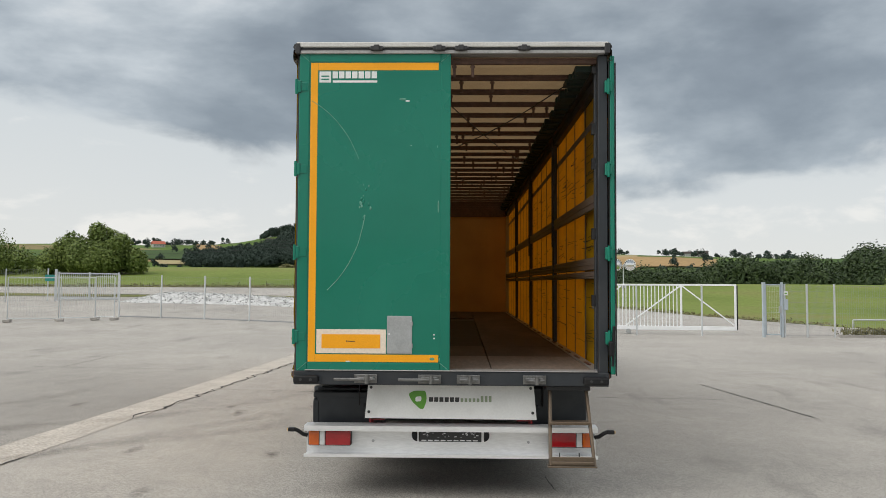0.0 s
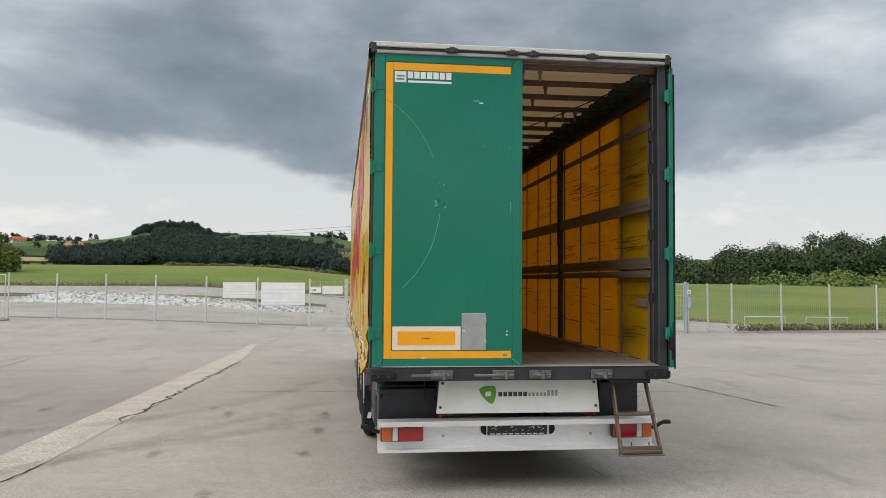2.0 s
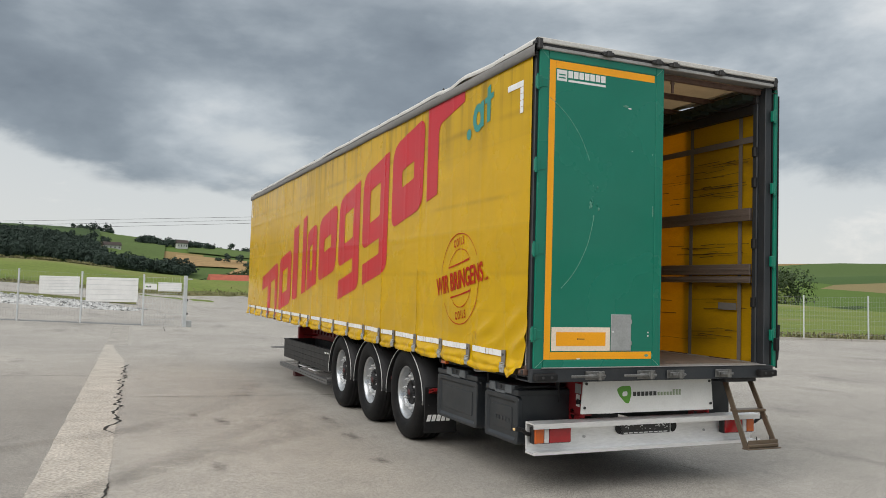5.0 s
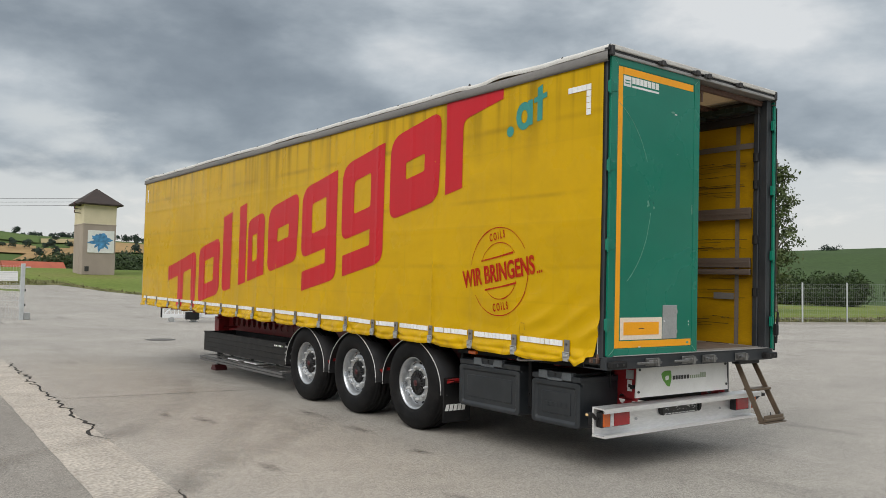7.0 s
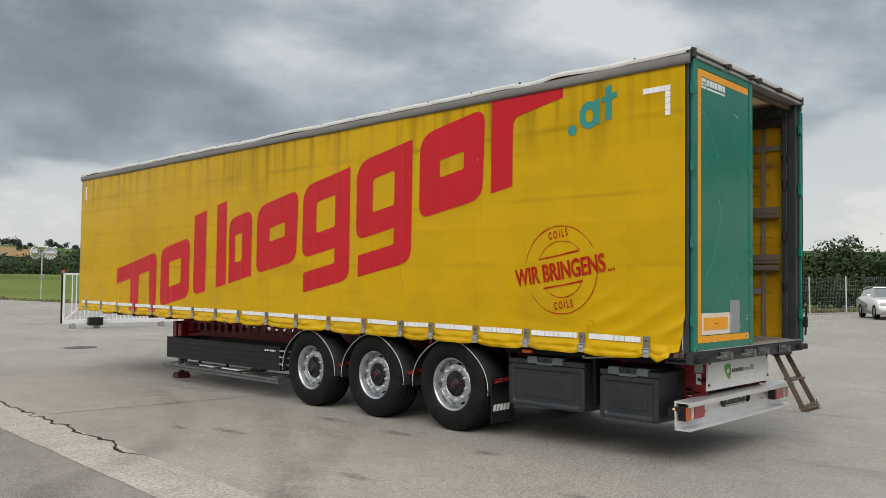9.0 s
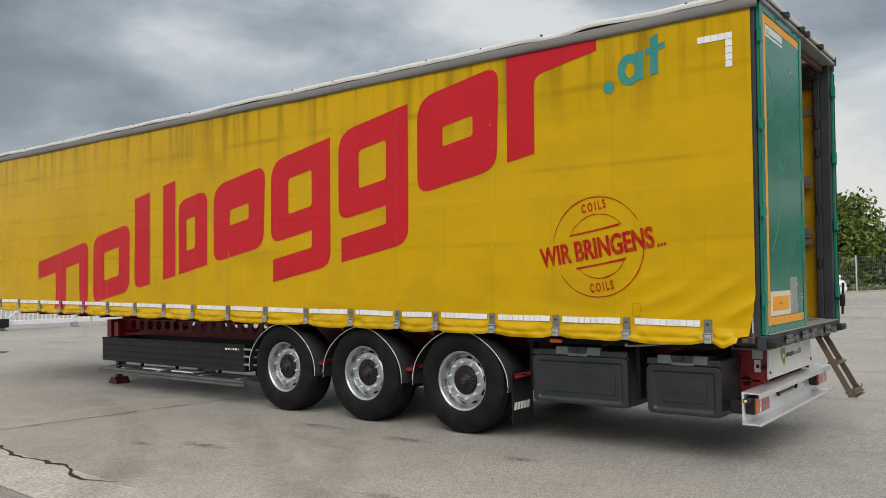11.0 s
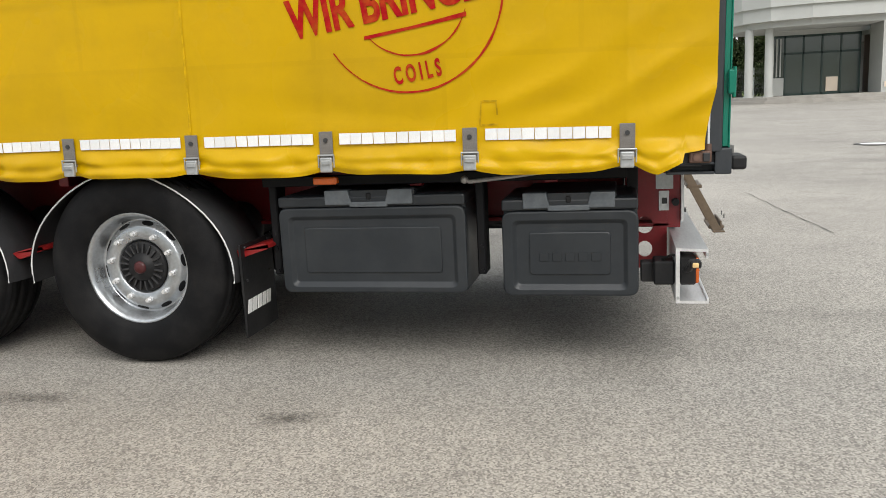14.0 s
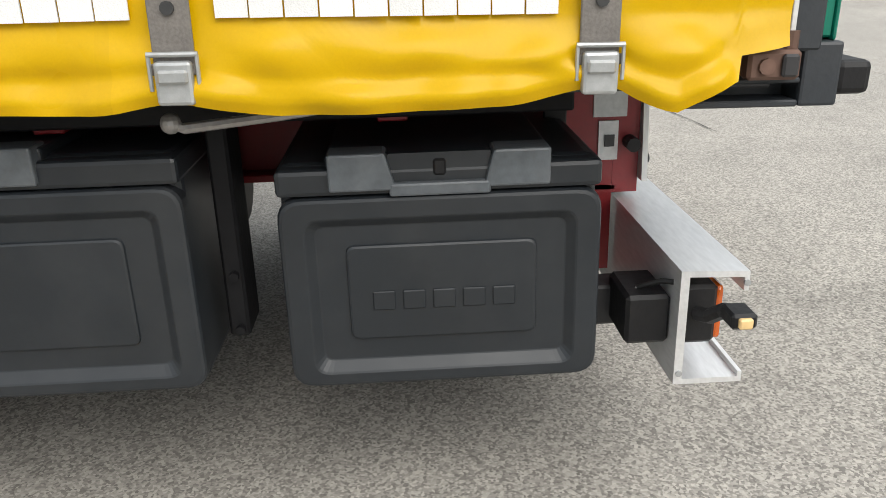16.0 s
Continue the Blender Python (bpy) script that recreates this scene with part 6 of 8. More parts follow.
# -- landing legs
for s in (-1, 1):
    bm = box((s * 0.80 - 0.055, 9.86, 0.36), (s * 0.80 + 0.055, 9.97, 0.96), 0.008)
    leg = part("landing_leg", bm, M["chassis"], trailer, "dark red landing leg standing on its foot")
    part("inner_leg", box((s * 0.80 - 0.04, 9.875, 0.10), (s * 0.80 + 0.04, 9.955, 0.37), 0.006), M["darksteel"], leg)
    bm = extrude_profile([(9.80, 0.0), (10.03, 0.0), (10.03, 0.035), (9.965, 0.10), (9.865, 0.10), (9.80, 0.035)], s * 0.80 - 0.11, s * 0.80 + 0.11, "X")
    part("leg_foot", bm, M["hubred"], leg)
part("leg_shaft", tube((-0.75, 9.915, 0.80), (0.75, 9.915, 0.80), 0.022, 10), M["chassis"], trailer)
bm = box((-0.72, 10.3, 0.70), (0.72, 10.42, 0.98), 0.005)
part("neck_beam", bm, M["chassis"], trailer)
for s in (-1, 1):
    bm = box((s * 0.47 - 0.07, 10.42, 0.915), (s * 0.47 + 0.07, 13.2, 0.975), 0.004)
    part("neck_rail", bm, M["chassis"], trailer, "", PITCH)


# ---- yard surface: pale strip, cracks, joints, covers ----
def strip_edge(y):
    return -4.33 + 0.036 * (y - 1.4)


def on_ground(x, y, up):
    return (x, y, ground_z(x, y) + up)


n_strip = 150
strip = tagged(new("concrete_strip", grid_mesh("concrete_strip", [-14 + 33 * i / n_strip for i in range(n_strip + 1)], range(5), lambda y, k: on_ground(strip_edge(y) - 0.58 + 0.145 * k * (1 - 0.6 * smoothstep(12.6, 19, y)) + (0.018 * noise.noise((y * 1.7, k, 2)) if k in (0, 4) else 0), y, 0.004), M["patch"])),
               "pale rough concrete repair strip across the yard", "pavement", kind="structure")


def crack(name, pts, width, wob, seed, label="thin dark crack in the concrete"):
    """A wandering dark crack along a line of points."""
    path = []
    for (xa, ya), (xb, yb) in zip(pts, pts[1:]):
        n = max(2, int(math.hypot(xb - xa, yb - ya) / 0.07))
        path += [(xa + (xb - xa) * k / n, ya + (yb - ya) * k / n) for k in range(n)]
    path.append(pts[-1])
    bm = bmesh.new()
    prev = None
    for k, (x, y) in enumerate(path):
        x0, y0 = path[max(0, k - 1)]
        x1, y1 = path[min(len(path) - 1, k + 1)]
        d = Vector((x1 - x0, y1 - y0)).normalized()
        side = Vector((-d.y, d.x))
        off = wob * (noise.noise((k * 0.11, seed, 0)) + 0.6 * noise.noise((k * 0.37, seed, 5)))
        w = width * max(0.35, 0.6 + 0.8 * noise.noise((k * 0.23, seed, 9))) * min(1, 0.25 + 0.25 * min(k, len(path) - 1 - k))
        c = Vector((x, y)) + side * off
        row = [bm.verts.new(on_ground(*(c + side * s * w), 0.007)) for s in (-1, 1)]
        if prev:
            bm.faces.new((prev[0], prev[1], row[1], row[0]))
        prev = row
    return tagged(new(name, mesh_of(name, bm, M["crackdark"])), label, "crack", "cracks in the yard", "structure")


crack("pavement_crack", [(-4.23, 4.0), (-4.26, 4.6), (-4.17, 5.7), (-4.16, 7.0), (-4.08, 8.4), (-4.07, 9.2), (-4.02, 10.2), (-3.94, 11.7), (-3.87, 12.8)], 0.025, 0.15, 1, "dark jagged crack along the concrete strip")
crack("pavement_crack", [(-4.62, -3.6), (-4.47, -1.0), (-4.42, 0.7), (-4.31, 1.65)], 0.021, 0.11, 12, "dark jagged crack along the concrete strip")
crack("pavement_crack", [(-4.07, 7.24), (-0.78, 6.85), (4.4, 6.4)], 0.015, 0.02, 2)
crack("pavement_crack", [(4.55, 8.6), (4.75, 6.5), (4.93, 4.5)], 0.018, 0.02, 3)
crack("pavement_crack", [(-9.4, 11.1), (-4.5, 10.57)], 0.014, 0.02, 4)
crack("pavement_crack", [(-8.70, 11.0), (-8.8, 11.8), (-8.92, 13.1), (-9.02, 14.7)], 0.016, 0.10, 5)
crack("pavement_crack", [(-2.25, 25.2), (-2.19, 26.4), (-2.10, 28.2)], 0.018, 0.04, 7)
crack("pavement_crack", [(5.77, -1.70), (5.20, -2.33)], 0.006, 0.03, 6)
crack("pavement_crack", [(1.3, -4.2), (3.4, -3.9), (6, -3.7)], 0.010, 0.05, 8)
crack("pavement_crack", [(2.6, -1.4), (5.8, -1.1)], 0.007, 0.03, 9)
crack("pavement_crack", [(0.86, 0.95), (0.87, 0.70), (0.90, 0.40)], 0.008, 0.05, 10)
crack("pavement_crack", [(17, 4), (22, 1), (27, -6)], 0.012, 0.03, 11)
for x, y in ((0.6, 18.0), (13.06, -4.68)):
    z = ground_z(x, y)
    cover = thing("manhole_cover", "round manhole cover in an iron ring in the concrete", "manhole cover", "manhole covers", m=pose(x, y, z))
    part("ring", lathe([(0.29, 0.008), (0.295, 0.014), (0.33, 0.014), (0.36, 0.012), (0.40, 0.010), (0.405, 0.0)], 36, "Z"), M["iron"], cover)
    part("lid", lathe([(0.0, 0.012), (0.285, 0.012), (0.29, 0.008)], 36, "Z"), M["iron"] if x < 5 else M["print_light"], cover)
# dark arcs left by turning tyres
def worn_mark(name, color, scale, lo, hi, most, thinning=True):
    """A film on the concrete, worn through in patches and, by the mesh's own cover, thinner towards its edge."""
    m = mat(name, color, 0.85, var=0.2, scale=3)
    nt = m.node_tree
    co = nt.nodes.new("ShaderNodeTexCoord")
    n = nt.nodes.new("ShaderNodeTexNoise")
    n.inputs["Scale"].default_value, n.inputs["Detail"].default_value, n.inputs["Roughness"].default_value = scale, 9, 0.72
    r = nt.nodes.new("ShaderNodeMapRange")
    for k, v in enumerate((lo, hi, 0.0, most)):
        r.inputs[k + 1].default_value = v
    tr = nt.nodes.new("ShaderNodeBsdfTransparent")
    mx = nt.nodes.new("ShaderNodeMixShader")
    nt.links.new(co.outputs["Object"], n.inputs["Vector"]), nt.links.new(n.outputs["Fac"], r.inputs[0])
    depth = r.outputs[0]
    if thinning:
        at = nt.nodes.new("ShaderNodeAttribute")
        at.attribute_name = "cover"
        by = nt.nodes.new("ShaderNodeMath")
        by.operation = "MULTIPLY"
        nt.links.new(at.outputs["Fac"], by.inputs[0]), nt.links.new(r.outputs[0], by.inputs[1])
        depth = by.outputs[0]
    nt.links.new(depth, mx.inputs[0]), nt.links.new(tr.outputs[0], mx.inputs[1])
    nt.links.new(nt.nodes["Principled BSDF"].outputs[0], mx.inputs[2])
    nt.links.new(mx.outputs[0], nt.nodes["Material Output"].inputs["Surface"])
    return m


mark_mat = worn_mark("tyre_rubber_mark", (0.13, 0.122, 0.112), 1.6, 0.32, 0.70, 0.24)
stain_mat = worn_mark("oil_film", (0.085, 0.078, 0.070), 9.0, 0.34, 0.64, 0.70)
random.seed(31)
for x, y, a, b in ((-1.87, 1.82, 0.20, 0.09), (-1.76, 3.18, 0.34, 0.12), (-1.70, 4.42, 0.34, 0.12), (-3.37, 1.98, 0.20, 0.10), (-3.0, 4.6, 0.32, 0.12), (-2.6, 0.2, 0.23, 0.10), (-5.6, 5.3, 0.26, 0.11), (-2.7, -0.9, 0.3, 0.12), (-3.27, 5.2, 0.16, 0.07)):
    bm = bmesh.new()
    cover = bm.verts.layers.float.new("cover")
    rings = []
    for size in (0.0, 0.45, 0.85, 1.3):                     # thinner towards its edge
        ring = []
        for k in range(24):
            t = 2 * math.pi * k / 24
            r = size * (1 + 0.5 * noise.noise((math.cos(t) * 1.3 + x * 5, math.sin(t) * 1.3 + y, 1)))
            ring.append(bm.verts.new(on_ground(x + 0.7 * b * r * math.cos(t), y + 0.9 * a * r * math.sin(t), 0.0034)))
            ring[-1][cover] = 1 - size / 1.3
        rings.append(ring)
    for ra, rb in zip(rings, rings[1:]):
        for k in range(24):
            bm.faces.new((ra[k - 1], rb[k - 1], rb[k], ra[k]))
    tagged(new("oil_stain", mesh_of("oil_stain", bm, stain_mat)), "small dark oil stain on the concrete", "stain", "oil stains", "structure")
TRACKS = (
    [(-5.3, 0.7), (-4.5, 1.4), (-3.7, 2.27), (-2.86, 2.99), (-2.0, 3.7), (-1.3, 4.2)],
    [(-5.0, 0.4), (-4.3, 1.6), (-3.9, 2.24), (-3.22, 3.3), (-2.26, 4.92), (-1.22, 6.48)],
    [(-6.4, 2.6), (-5.48, 3.2), (-4.99, 3.6), (-4.23, 4.06), (-3.7, 4.7), (-3.1, 5.6), (-2.36, 7.2), (-1.66, 9.6)],
    [(-8.6, 2.4), (-7.2, 4.2), (-6.4, 6.2), (-6.2, 8.6)])
for n_track, pts in enumerate(TRACKS):
    knots = [Vector(p) for p in pts]
    line = []
    for a, b, c, d in zip([knots[0]] + knots[:-2], knots[:-1], knots[1:], knots[2:] + [knots[-1]]):
        for k in range(10):
            t = k / 10
            line.append(0.5 * (2 * b + (c - a) * t + (2 * a - 5 * b + 4 * c - d) * t * t + (3 * b - a - 3 * c + d) * t ** 3))
    bm = bmesh.new()
    cover = bm.verts.layers.float.new("cover")
    prev = None
    for k, p in enumerate(line):
        d = (line[min(k + 1, len(line) - 1)] - line[max(k - 1, 0)]).normalized()
        side = Vector((-d.y, d.x)) * (0.24 + 0.10 * noise.noise((k * 0.13, n_track, 0)))
        row = []
        for u in (-1, -0.5, 0, 0.5, 1):                        # the rubber thins towards the sides and ends
            row.append(bm.verts.new(on_ground(p.x + u * side.x, p.y + u * side.y, 0.0046 + 0.0003 * n_track)))
            row[-1][cover] = (1 - u * u) * min(1, 0.15 * min(k, len(line) - 1 - k))
        if prev:
            for q in range(4):
                bm.faces.new((prev[q], prev[q + 1], row[q + 1], row[q]))
        prev = row
    tagged(new("tyre_mark", mesh_of("tyre_mark", bm, mark_mat)), "faint dark tyre mark curving over the concrete", "tyre mark", "tyre marks", "structure")
faded = worn_mark("worn_pale_concrete", (0.50, 0.47, 0.42), 1.1, 0.35, 0.65, 0.6, False)
tagged(new("concrete_strip", grid_mesh("concrete_strip", [19 + 9 * i / 60 for i in range(61)], range(5), lambda y, k: on_ground(strip_edge(y) - 0.58 + 0.145 * k + (0.05 * noise.noise((y * 1.7, k, 2)) if k in (0, 4) else 0), y, 0.004), faded)),
       "worn far end of the pale concrete strip", "pavement", kind="structure")
# rough verge between the gravel and the road
verge = tagged(new("grass_verge", grid_mesh("grass_verge", [i / 60 for i in range(61)], [i / 4 for i in range(5)], lambda u, v: on_ground(-44 + 41.5 * u, 47.6 - 1.8 * u + 0.6 * math.sin(u * 9) * (v > 0.5) + (2.1 - 1.1 * u) * v, 0.03 + 0.10 * math.sin(math.pi * v)), M["verge"])),
               "narrow rough grass verge between gravel and road", "verge", kind="structure")
tagged(new("grass_verge", grid_mesh("grass_verge", [i / 90 for i in range(91)], [i / 6 for i in range(7)], lambda u, v: on_ground(-80 + 98 * u, yard_edge(-80 + 98 * u) - 0.1 + 0.3 * noise.noise((u * 40, v, 0)) + 4.6 * v, 0.02), M["verge"])),
                "brown rough grass verge along the road", "verge", kind="structure")


# ---- fences and gates ----
def mesh_panel(width, height, step=0.10, rows=9, wire=0.0022):
    """Welded wire panel: uprights and double cross wires."""
    bm = bmesh.new()
    n = int(width / step)
    for k in range(n + 1):
        x = width * k / n
        add_box(bm, (x - wire, -wire, 0), (x + wire, wire, height))
    for k in range(rows + 1):
        z = 0.02 + (height - 0.04) * k / rows
        for s in (-1, 1):
            add_box(bm, (0, s * 0.006 - 1.3 * wire, z - 1.3 * wire), (width, s * 0.006 + 1.3 * wire, z + 1.3 * wire))
    return bm


def post_mesh(w, d, h):
    bm = box((-w / 2, -d / 2, -0.3), (w / 2, d / 2, h), 0.004)
    add_box(bm, (-w / 2 - 0.004, -d / 2 - 0.004, h), (w / 2 + 0.004, d / 2 + 0.004, h + 0.012), 0.003)
    return mesh_of("post", bm, M["galv"])


BAY, TALLF = 2.37, 2.0
panel_me = mesh_of("fence_panel", add_box(mesh_panel(BAY - 0.06, TALLF - 0.05, wire=0.0013), (-0.03, -0.02, -0.045), (BAY - 0.03, 0.02, -0.002)), M["wire"])
post_me = post_mesh(0.06, 0.06, TALLF + 0.05)
sheet_me = mesh_of("mesh", mesh_panel(2.5 - 0.06, TALLF - 0.05, 0.10, 9), M["wire"])


def fence_line(name, pts, bay, label, group, panels, first_post=True):
    """Posts every bay along a polyline, wire panels between them."""
    path = []
    for (xa, ya), (xb, yb) in zip(pts, pts[1:]):
        n = max(1, round(math.hypot(xb - xa, yb - ya) / bay))
        path += [(xa + (xb - xa) * k / n, ya + (yb - ya) * k / n) for k in range(n)]
    path.append(pts[-1])
    f = thing(name, label, "fence", group)
    for k, (x, y) in enumerate(path):
        x1, y1 = path[min(k + 1, len(path) - 1)]
        ang = math.degrees(math.atan2(y1 - y, x1 - x))
        z = ground_z(x, y)
        if k or first_post:
            part("fence_post", post_me, None, f, "", pose(x, y, z, 0, 0, ang))
        if k < len(path) - 1:
            length = math.hypot(x1 - x, y1 - y)
            slope = math.atan2(ground_z(x1, y1) - z, length)
            part("fence_panel", panels, None, f, "", pose(x, y, z + 0.05, 0, 0, ang) @ pose(0, 0, 0, 0, -math.degrees(slope), 0) @ Matrix.Translation((0.03, 0, 0)) @ Matrix.Diagonal((length / bay, 1, 1, 1)))
    return f


FX, FY = Vector((-1.3, 28.4)), Vector((-16.5, 32.2))
FD = (FY - FX).normalized()
fence_line("mesh_fence", [tuple(FX + FD * d) for d in (1.63, 1.63 + BAY * 6)], BAY, "galvanised wire mesh fence with slim posts", "", panel_me)
g = thing("gate_post", "square galvanised gate post with hardware", "gate post")
zg = ground_z(FX.x, FX.y)
part("post", box((-0.07, -0.07, -0.3), (0.07, 0.07, 2.08), 0.008), M["galv"], g, "", pose(FX.x, FX.y, zg))
part("guide", box((0.07, -0.03, 1.93), (0.26, 0.03, 1.97), 0.004), M["galv"], g, "", pose(FX.x, FX.y, zg))
part("motor_box", box((0.08, -0.08, 0.0), (0.28, 0.08, 0.26), 0.01), M["steel"], g, "", pose(FX.x, FX.y, zg))
for z in (0.5, 1.05):
    part("sensor", box((0.071, -0.03, z), (0.12, 0.03, z + 0.08), 0.005), M["blackplastic"], g, "", pose(FX.x, FX.y, zg))
part("mesh", mesh_panel(1.58, 1.95), M["galv"], g, "", pose(FX.x, FX.y, zg + 0.05, 0, 0, math.degrees(math.atan2(FD.y, FD.x))))


def fence_sign(d0, d1, z0, z1, label, lines=5, bars=0):
    """A board tied to the fence."""
    a, b = FX + FD * d0, FX + FD * d1
    s = thing("fence_sign", label, "sign", "boards on the fence", m=pose(b.x, b.y, z0, 0, 0, math.degrees(math.atan2(a.y - b.y, a.x - b.x))))
    w = (a - b).length
    part("board", box((0, -0.05, 0), (w, -0.03, z1 - z0), 0.004), M["print_light"], s)
    for k in range(lines):
        z = (z1 - z0) * (k + 0.5) / lines
        part("cross_wire", box((0, -0.056, z - 0.006), (w, -0.0505, z + 0.006)), M["galv"], s)
    for k in range(bars):
        part("mark_bar", box((0.06 + 0.42 * w * k / bars, -0.054, (z1 - z0) * 0.35), (0.06 + 0.42 * w * (k + 0.7) / bars, -0.0505, (z1 - z0) * 0.62)), M["logo_green"] if k == 0 else M["print_dark"], s)


fence_sign(4.08, 5.59, 1.38, 2.09, "white blank board fixed behind the wire fence", 6)
fence_sign(1.84, 3.82, 1.11, 2.08, "large white slatted board fixed behind the wire fence", 5)
fence_sign(1.11, 1.60, 1.64, 1.88, "small white plate with a green mark on the fence", 0, 4)
fence_sign(0.15, 1.06, 1.58, 1.94, "white ribbed board fixed behind the wire fence", 4)

# white sliding gate
G0, G1 = Vector((3.4, 26.9)), Vector((11.2, 25.9))
gd = (G1 - G0).normalized()
GL = (G1 - G0).length
gate = thing("sliding_gate", "white painted steel sliding gate with pickets", "gate", m=pose(G0.x, G0.y, 0.16, 0, 0, math.degrees(math.atan2(gd.y, gd.x))))
bm = box((0, -0.05, 0.08), (GL, 0.05, 0.24), 0.008)
add_box(bm, (0, -0.03, 1.88), (GL, 0.03, 1.95), 0.006)
add_box(bm, (0, -0.035, 0.08), (0.07, 0.035, 1.95), 0.006)
add_box(bm, (GL - 0.08, -0.035, 0.08), (GL, 0.035, 1.95), 0.006)
part("gate_frame", bm, M["whitegate"], gate)
part("rubber_edge", box((-0.06, -0.03, 0.1), (-0.005, 0.03, 1.9), 0.01), M["blackplastic"], gate)
part("rubber_edge", box((GL + 0.005, -0.03, 0.1), (GL + 0.05, 0.03, 1.9), 0.01), M["blackplastic"], gate)
picket = mesh_of("picket", box((-0.016, -0.016, 0.24), (0.016, 0.016, 1.88)), M["whitegate"])
PICK = 0.70 * GL
for k in range(int(PICK / 0.145)):
    o = part("picket", picket, None, gate)
    o.location = (0.32 + 0.145 * k, 0, 0)
for xa, za, xb, zb in ((PICK + 0.25, 1.86, GL - 0.1, 0.3), (PICK + 0.15, 1.86, PICK - 2.0, 0.25), (PICK - 2.2, 1.86, PICK - 4.2, 0.25), (0.1, 0.25, 0.9, 1.0)):
    part("brace", bar((xa, -0.03, za), (xb, -0.03, zb), 0.045, 0.05), M["whitegate"], gate)
part("upright", box((PICK + 0.16, -0.03, 0.24), (PICK + 0.24, 0.03, 1.88), 0.004), M["whitegate"], gate)
part("drive_box", box((0.85, -0.32, 0.02), (1.35, -0.06, 0.32), 0.02), M["blackplastic"], gate)
for x in (0.35, 1.2, 3.6):
    part("roller", tube((x, -0.12, 0.02), (x, 0.12, 0.02), 0.10, 16), M["steel"], gate)
    part("roller_base", box((x - 0.16, -0.1, -0.12), (x + 0.16, 0.1, -0.06), 0.006), M["steel"], gate)
part("gate_lamp", lathe([(0.0, 2.05), (0.05, 2.04), (0.06, 1.96), (0.0, 1.955)], 16, "Z"), M["lamporange"], gate)
for x, y in ((7.1, 25.5), (9.6, 25.2)):
    p = thing("guide_post", "slim galvanised post before the sliding gate", "post", "guide posts")
    part("post", box((-0.03, -0.03, -0.3), (0.03, 0.03, 2.02), 0.005), M["galv"], p, "", pose(x, y, ground_z(x, y)))

# pedestrian gate and the fence round the east side
pg = thing("pedestrian_gate", "blue-grey steel pedestrian gate with a lock", "gate", m=pose(11.8, 24.6, ground_z(12, 24.6), 0, 0, 3) @ Matrix.Diagonal((0.65, 1, 1, 1)))
part("gate_post", box((-0.08, -0.06, -0.3), (0.08, 0.06, 2.12), 0.008), M["bluegrey"], pg)
part("gate_post", box((1.04, -0.05, -0.3), (1.16, 0.05, 2.12), 0.008), M["bluegrey"], pg)
bm = box((0.10, -0.02, 0.08), (0.15, 0.02, 2.05), 0.004)
add_box(bm, (0.97, -0.02, 0.08), (1.02, 0.02, 2.05), 0.004)
add_box(bm, (0.15, -0.02, 2.0), (0.97, 0.02, 2.05), 0.004)
add_box(bm, (0.15, -0.02, 0.08), (0.97, 0.02, 0.13), 0.004)
part("gate_leaf", bm, M["bluegrey"], pg)
part("mesh", mesh_panel(0.82, 1.85), M["galv"], pg, "", pose(0.15, 0, 0.13))
part("lock_case", box((0.93, -0.05, 0.95), (1.05, 0.05, 1.20), 0.006), M["steel"], pg)
part("notice", box((1.17, -0.08, 1.62), (1.42, -0.06, 1.78), 0.003), M["print_light"], pg)
part("notice_bar", box((1.21, -0.083, 1.68), (1.36, -0.0805, 1.72)), M["logo_green"], pg)
part("letter_box", box((1.20, -0.12, 1.05), (1.40, 0.0, 1.48), 0.01), M["bluegrey"], pg)
fence_line("mesh_fence", [(12.62, 24.65), (13.5, 24.7), (14.6, 24.8), (21.5, 25.3), (31.5, 16.4), (39, 11.3), (45.8, 1.2), (50, -3.7), (58, -12)], 2.5, "galvanised wire mesh fence along the yard edge", "", sheet_me)
kerb_pts = [(14.7, 24.7), (21.5, 25.15), (31.5, 16.25), (39, 11.1), (45.7, 1.05), (50, -3.9), (58, -12.2)]
kerb = thing("kerb", "low concrete kerb below the wire fence", "kerb", kind="structure")
for (xa, ya), (xb, yb) in zip(kerb_pts, kerb_pts[1:]):
    n = max(1, round(math.hypot(xb - xa, yb - ya) / 1.0))
    for k in range(n):
        p = [(xa + (xb - xa) * t / n, ya + (yb - ya) * t / n) for t in (k + 0.01, k + 0.99)]
        part("kerb_stone", bar(on_ground(*p[0], 0.02), on_ground(*p[1], 0.02), 0.10, 0.16), M["kerb"], kerb)
for xa, ya, xb, yb in ((16.7, 27.7, 18.5, 27.4), (19.4, 27.2, 21.2, 26.9), (22.6, 26.2, 24.2, 24.9)):
    za, zb = ground_z(xa, ya), ground_z(xb, yb)
    hoop = add_pipe(bmesh.new(), [(xa, ya, za - 0.2), (xa, ya, za + 0.52), (xa + 0.02, ya, za + 0.57), (xb - 0.02, yb, zb + 0.57), (xb, yb, zb + 0.52), (xb, yb, zb - 0.2)], 0.03, 10)
    tagged(new("hoop_barrier", mesh_of("hoop_barrier", hoop, M["galv"])), "low grey steel hoop barrier beyond the fence", "barrier", "hoop barriers")


